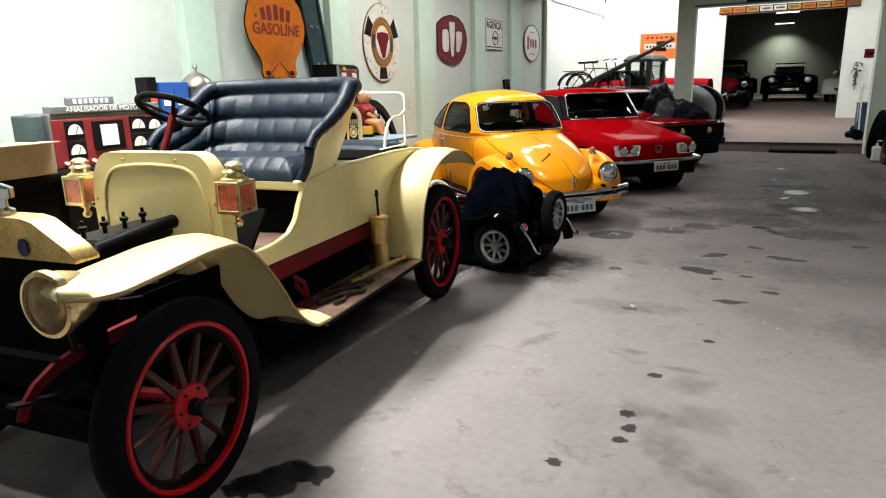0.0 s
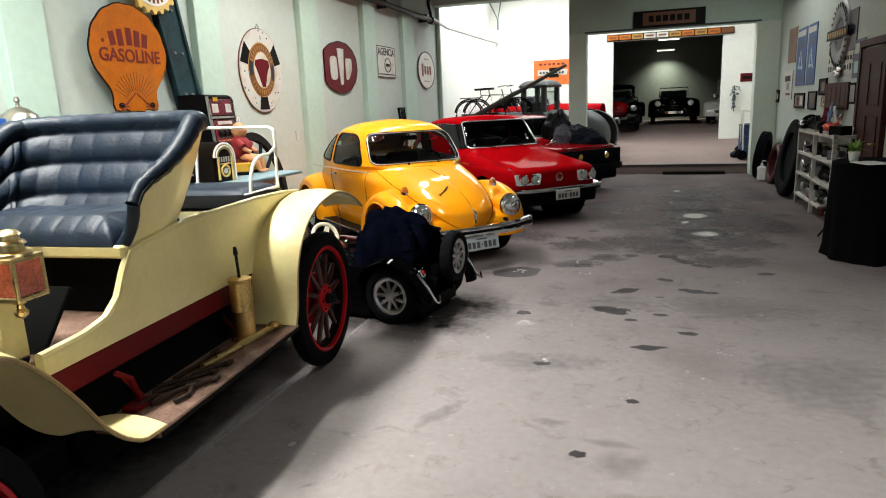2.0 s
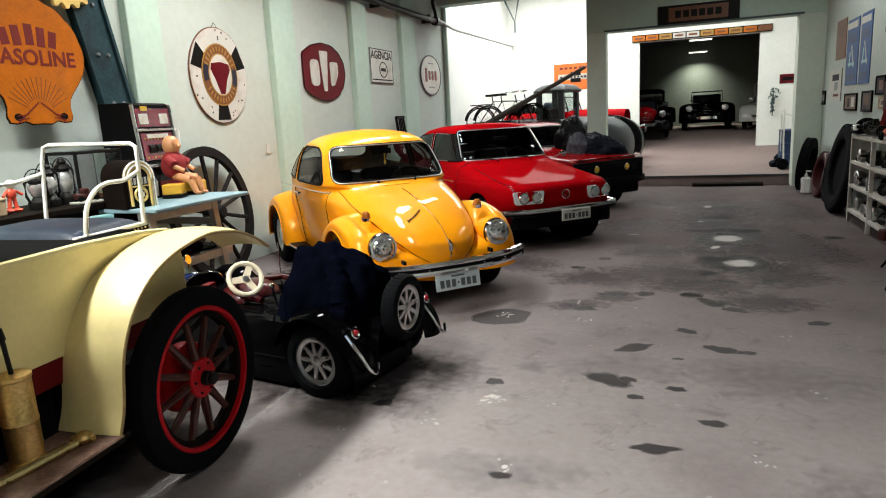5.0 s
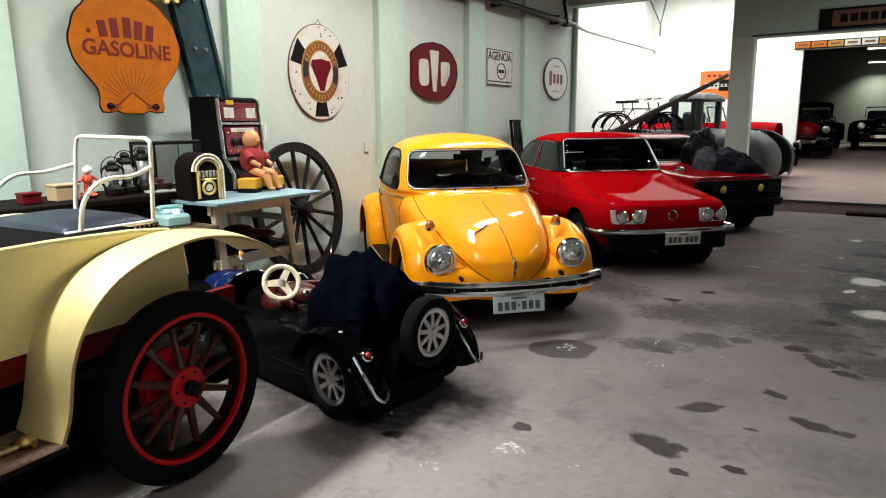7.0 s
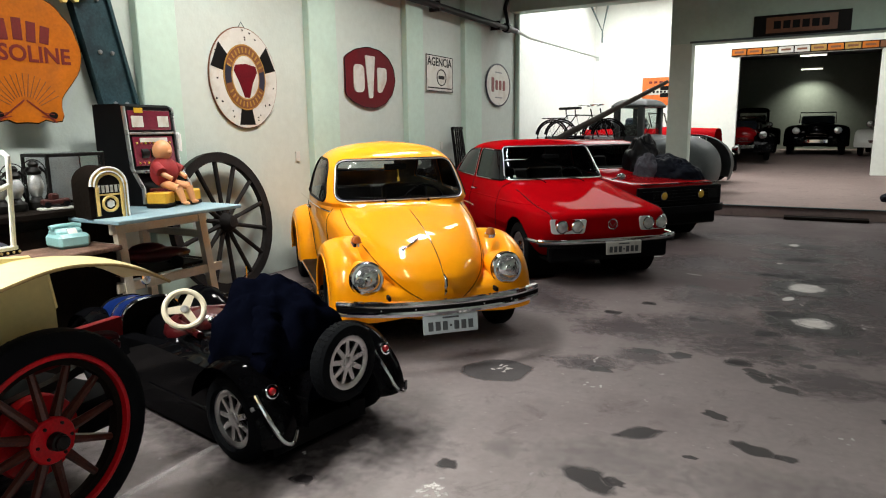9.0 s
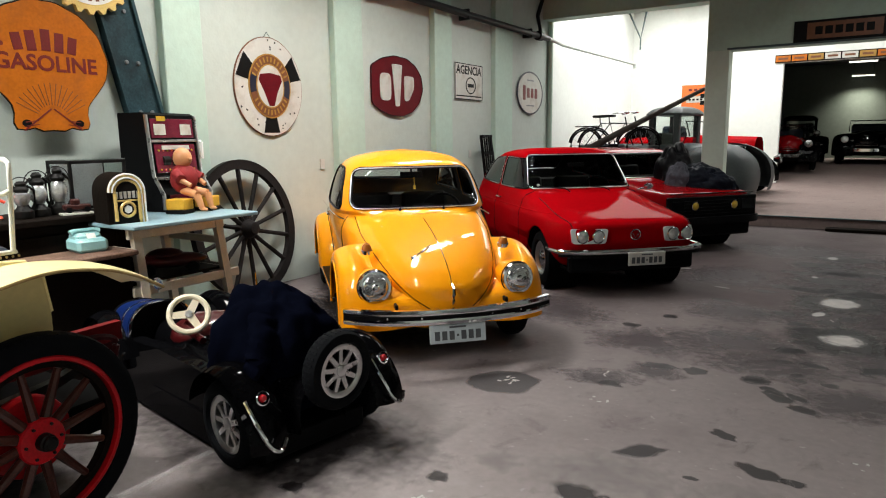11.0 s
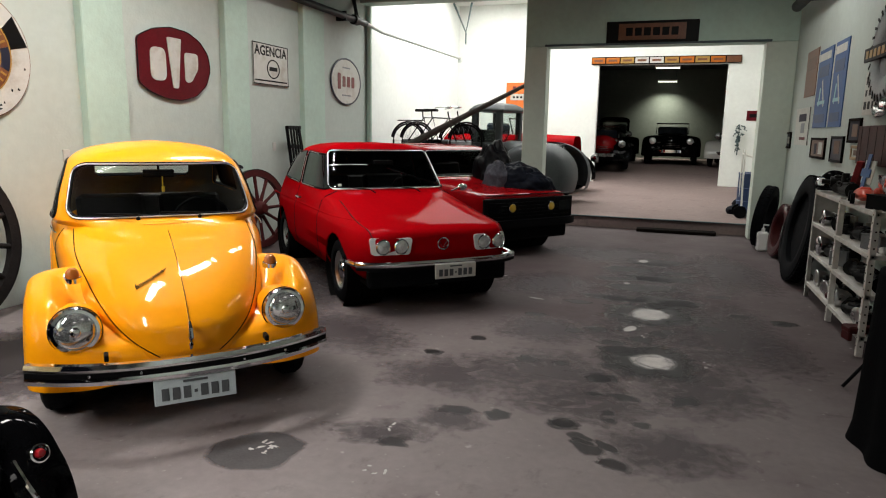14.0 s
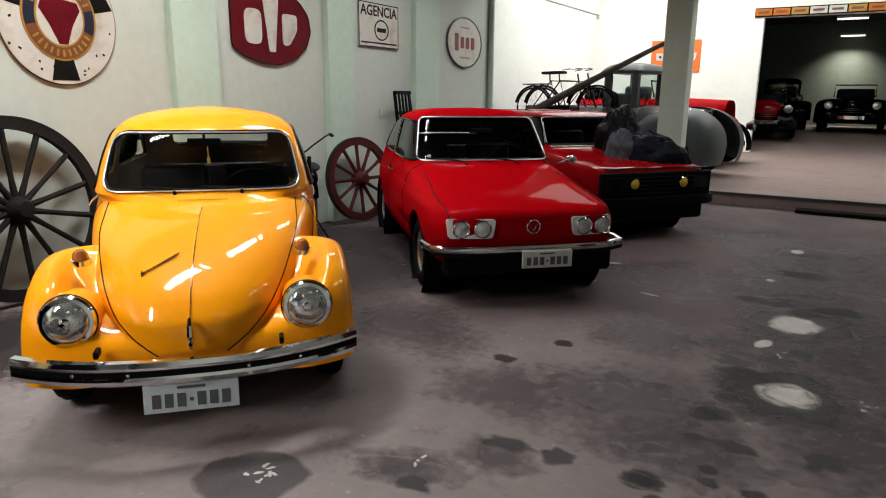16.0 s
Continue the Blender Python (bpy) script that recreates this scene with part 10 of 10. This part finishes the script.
for s_, (x, y, lx, ly, t_) in enumerate(((0.93, 9.37, .27, .27, 0), (0.87, 10.68, .27, .33, 0), (0.53, 11.2, .12, .08, 0), (0.74, 11.16, .15, .10, 0), (1.12, 11.16, .22, .09, 0), (0.66, 9.57, .13, .08, 20), (0.65, 9.17, .06, .05, 0), (0.62, 8.92, .09, .07, 0), (1.03, 10.17, .06, .06, 0), (0.94, 10.11, .05, .05, 0), (0.75, 10.17, .07, .05, 0), (0.66, 10.36, .07, .05, 0), (0.84, 12.2, .2, .14, 0), (1.14, 12.65, .18, .12, 0), (0.84, 13.1, .2, .12, 0), (-0.36, 7.58, .13, .07, 10), (0.46, 8.1, .11, .08, 0), (-0.03, 3.92, .06, .04, 15), (0.0, 6.15, .20, .06, -32), (0.09, 6.19, .07, .05, 0), (0.55, 5.72, .09, .05, 0), (0.27, 5.39, .13, .04, 10), (-0.36, 4.98, .08, .035, 8),
                                          (0.20, 4.54, .05, .04, 0), (-0.30, 2.87, .055, .04, 0), (0.09, 6.74, .16, .06, 35), (0.42, 7.15, .11, .055, -35), (0.64, 6.81, .16, .08, -25), (0.79, 6.79, .08, .05, -10), (0.62, 7.88, .14, .06, -35), (0.76, 7.74, .12, .07, -15), (0.45, 8.12, .10, .07, 0),
                                          (0.08, 8.11, .10, .09, -20), (-0.16, 8.08, .16, .05, 10), (0.37, 6.59, .04, .03, 0), (0.37, 6.11, .08, .05, 0), (0.15, 5.95, .06, .04, 0), (-0.67, 5.99, .08, .06, 0), (-1.20, 5.55, .07, .06, 0), (0.58, 8.89, .08, .08, 0), (0.76, 8.63, .13, .07, -10), (0.58, 8.62, .08, .06, 0), (0.47, 8.13, .13, .08, 0), (0.46, 10.04, .08, .07, 0),
                                          (0.72, 9.55, .17, .11, -15), (0.62, 9.72, .10, .07, 0), (0.80, 9.87, .10, .07, 0), (0.96, 10.07, .08, .07, 0), (0.67, 10.12, .07, .06, 0), (0.29, 9.93, .06, .05, 0), (1.01, 11.25, .30, .17, -12), (0.65, 11.19, .22, .16, 5), (0.40, 11.2, .18, .10, 0), (0.75, 11.75, .34, .10, 4), (0.95, 12.3, .34, .12, 0), (0.6, 12.7, .3, .12, 0), (0.85, 13.3, .35, .10, 0), (0.45, 12.1, .2, .1, 0),
                                          (1.12, 8.70, .14, .10, 60), (1.30, 7.5, .10, .06, 20), (-0.09, 3.42, .05, .05, 0), (-0.06, 3.28, .05, .05, 30), (-0.08, 3.16, .05, .045, 0), (0.69, 8.35, .06, .05, 0), (0.88, 8.25, .07, .06, 0), (0.3, 9.1, .05, .04, 0), (1.35, 10.4, .10, .06, 0), (1.5, 11.6, .12, .06, 0), (-0.62, 9.0, .06, .05, 0), (0.05, 9.1, .08, .06, 0), (-0.10, 10.3, .10, .06, 0), (0.2, 10.9, .12, .07, 0), (0.58, 7.97, .12, .05, -35), (0.72, 7.92, .11, .05, -30), (-0.41, 9.43, .06, .05, 0), (0.05, 8.64, .035, .03, 0), (1.98, 10.81, .1, .08, 0), (1.64, 10.91, .09, .07, 0), (0.71, 8.25, .05, .05, 0))):
    g_ = 1.15 if y > 8.8 else 0.8
    blot("oil", x, y, lx * g_, max(ly, lx * 0.5) * g_, t_, 0.3, s_ * 1.7)
# last five blots: shade by the wall and between cars, painted as stains
for s_, (x, y, lx, ly, t_) in enumerate(((-0.42, 7.70, .34, .12, 10), (-0.79, 4.17, .20, .06, 62), (0.93, 9.36, .33, .36, 0), (0.90, 10.72, .34, .40, 0), (0.17, 3.86, .15, .12, 20), (0.24, 3.50, .18, .15, 0), (0.02, 3.46, .20, .07, -10), (0.13, 3.16, .15, .26, 30), (0.36, 2.92, .14, .22, 30), (-0.49, 6.27, .12, .10, 0), (-1.50, 2.35, .30, .30, 0), (-0.45, 7.62, .25, .10, 20), (-0.15, 7.95, .25, .16, 0), (-0.4, 8.6, .5, .35, 0), (0.3, 8.9, .6, .45, 0), (0.1, 9.9, .55, .4, 0), (1.2, 9.0, .45, .5, 0), (0.9, 12.1, .6, 1.2, 0), (1.5, 10.3, .5, 1.2, 0), (-0.2, 11.6, .6, .6, 0), (0.4, 13.6, .9, .7, 0), (1.7, 12.9, .5, 1.2, 0), (0.01, 6.4, .4, .3, 0), (0.9, 6.4, .5, .4, 0), (1.2, 5.0, .4, .5, 0), (-.4, 5.0, .4, .2, 0), (0.1, 4.05, .12, .05, 0), (-.2, 4.2, .1, .05, 0), (0.85, 10.1, .45, .45, 0), (0.82, 11.45, .5, .45, 0), (0.75, 12.6, .5, .6, 0), (0.55, 8.45, .55, .28, 0), (1.0, 8.0, .4, .25, 20), (-3.5, 7.7, .75, .8, 0), (-3.2, 8.6, .9, .7, 0), (-2.9, 7.45, .5, .4, 20), (-3.0, 10.6, 1.2, .8, 0), (-1.5, 9.2, .8, .45, -20))):
    blot("damp_shade" if y > 7.4 else "faint", x, y, lx, ly, t_, 0.3, s_ * 2.3, 0.001)
for s_, (x, y, lx, ly, t_) in enumerate(((0.93, 9.37, .17, .16, 0), (0.87, 10.68, .18, .21, 0), (-0.79, 11.74, .10, .03, 20), (-0.21, 10.87, .10, .025, -15), (0.73, 13.3, .07, .12, 0), (0.60, 11.9, .04, .05, 0), (-1.42, 3.69, .03, .03, 0), (-0.36, 5.05, .02, .022, 0), (0.72, 10.15, .10, .05, 70), (0.93, 9.37, .12, .12, 0))):
    blot("pale", x, y, lx, ly, t_, 0.10, s_ * 1.3, 0.003)
random.seed(8)
for x, y, n_, l_ in ((-0.60, 5.74, 22, .065), (-0.85, 5.40, 6, .05), (-0.32, 7.25, 4, .06), (-0.42, 7.75, 3, .06), (-0.36, 5.06, 4, .05), (-0.96, 7.28, 9, .07), (1.31, 9.46, 4, .05), (1.25, 9.4, 2, .05), (1.04, 7.13, 4, .05), (0.55, 4.9, 3, .05), (0.75, 5.4, 5, .06), (-1.36, 5.73, 2, .03), (-0.27, 5.73, 2, .03), (0.81, 10.0, 3, .06), (-1.3, 5.2, 3, .04), (0.15, 4.6, 3, .04), (1.1, 6.2, 3, .05)):
    for k in range(n_):
        blot("chalk", x + random.uniform(-l_, l_), y + random.uniform(-l_, l_), random.uniform(0.15, 0.4) * l_, 0.009, random.uniform(0, 180), 0.4, k + x, 0.004)
blot("streak", -1.83, 4.30, 0.035, 1.5, 0, 0.1, 4.0, 0.0025)
lay("streak", "pale_streak", soft("streak_film", (0.38, 0.37, 0.37), 0.7, 0.5, 1.3, 1.2), "long faint pale streak on the concrete floor")
blot("slab", -0.965, 7.25, 0.235, 0.20, 25, 0.12, 3.0, 0.0015)
for x, y, lx, ly, t_ in ((-1.33, 2.29, 0.15, 0.10, 35), (-1.20, 2.36, 0.09, 0.07, 10), (-1.42, 2.16, 0.08, 0.07, 0)):
    blot("puddle", x, y, lx, ly, t_, 0.45, x * 7, 0.0022 + 0.0003 * t_ / 35)
# shade under and between the parked cars, painted as dark films
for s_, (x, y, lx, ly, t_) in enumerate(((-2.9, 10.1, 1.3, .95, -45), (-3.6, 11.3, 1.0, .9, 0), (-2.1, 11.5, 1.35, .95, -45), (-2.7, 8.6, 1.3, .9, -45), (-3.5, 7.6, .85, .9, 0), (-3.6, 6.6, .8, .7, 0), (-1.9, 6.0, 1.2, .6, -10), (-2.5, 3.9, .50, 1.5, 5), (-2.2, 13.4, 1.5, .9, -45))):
    blot("car_shade", x, y, lx, ly, t_, 0.2, s_ * 1.9, 0.0012 + 0.00004 * s_)
lay("car_shade", "under_car_shade", soft("under_car_shade_film", (0.020, 0.016, 0.017), 0.7, 0.88, 0.95, 0.6), "dark shade painted on the floor under and between the parked cars")
for s_, (x, y, r_) in enumerate(((0.93, 9.37, .30), (0.87, 10.68, .33), (0.98, 10.98, .20))):
    blot("oil", x, y, r_ * 1.35, r_ * 1.25, 0, 0.25, s_ * 2.7, 0.0016)
lay("faint", "faint_staining", soft("faint_film", (0.10, 0.092, 0.09), 0.6, 0.42, 1.6, 1.3), "faint greyish patches on the concrete floor")
lay("slab", "cover_patch", soft("slab_film", (0.045, 0.042, 0.044), 0.6, 0.85, 0.36, 0.2), "round dark patch with pale scratches in the concrete floor")
lay("puddle", "oil_puddle", soft("puddle_film", (0.008, 0.008, 0.010), 0.25, 0.92, 0.42, 0.25), "small black oil puddle beside the veteran car")
lay("damp_shade", "damp_and_shade", soft("damp_shade_film", (0.040, 0.030, 0.033), 0.5, 0.85, 1.5, 1.4), "faint dark damp patches and painted shade on the concrete floor")
lay("oil", "oil_staining", soft("oil_film", (0.012, 0.010, 0.011), 0.45, 0.9, 0.92, 0.85), "scattered dark oil spots on the concrete floor")
lay("pale", "cement_patching", soft("cement_film", (0.50, 0.475, 0.46), 0.75, 0.9, 0.85, 0.6), "pale cement patches and scuffs on the floor")
lay("chalk", "chalk_marking", soft("chalk_film", (0.60, 0.58, 0.55), 0.85, 0.65), "small white chalk marks on the floor")
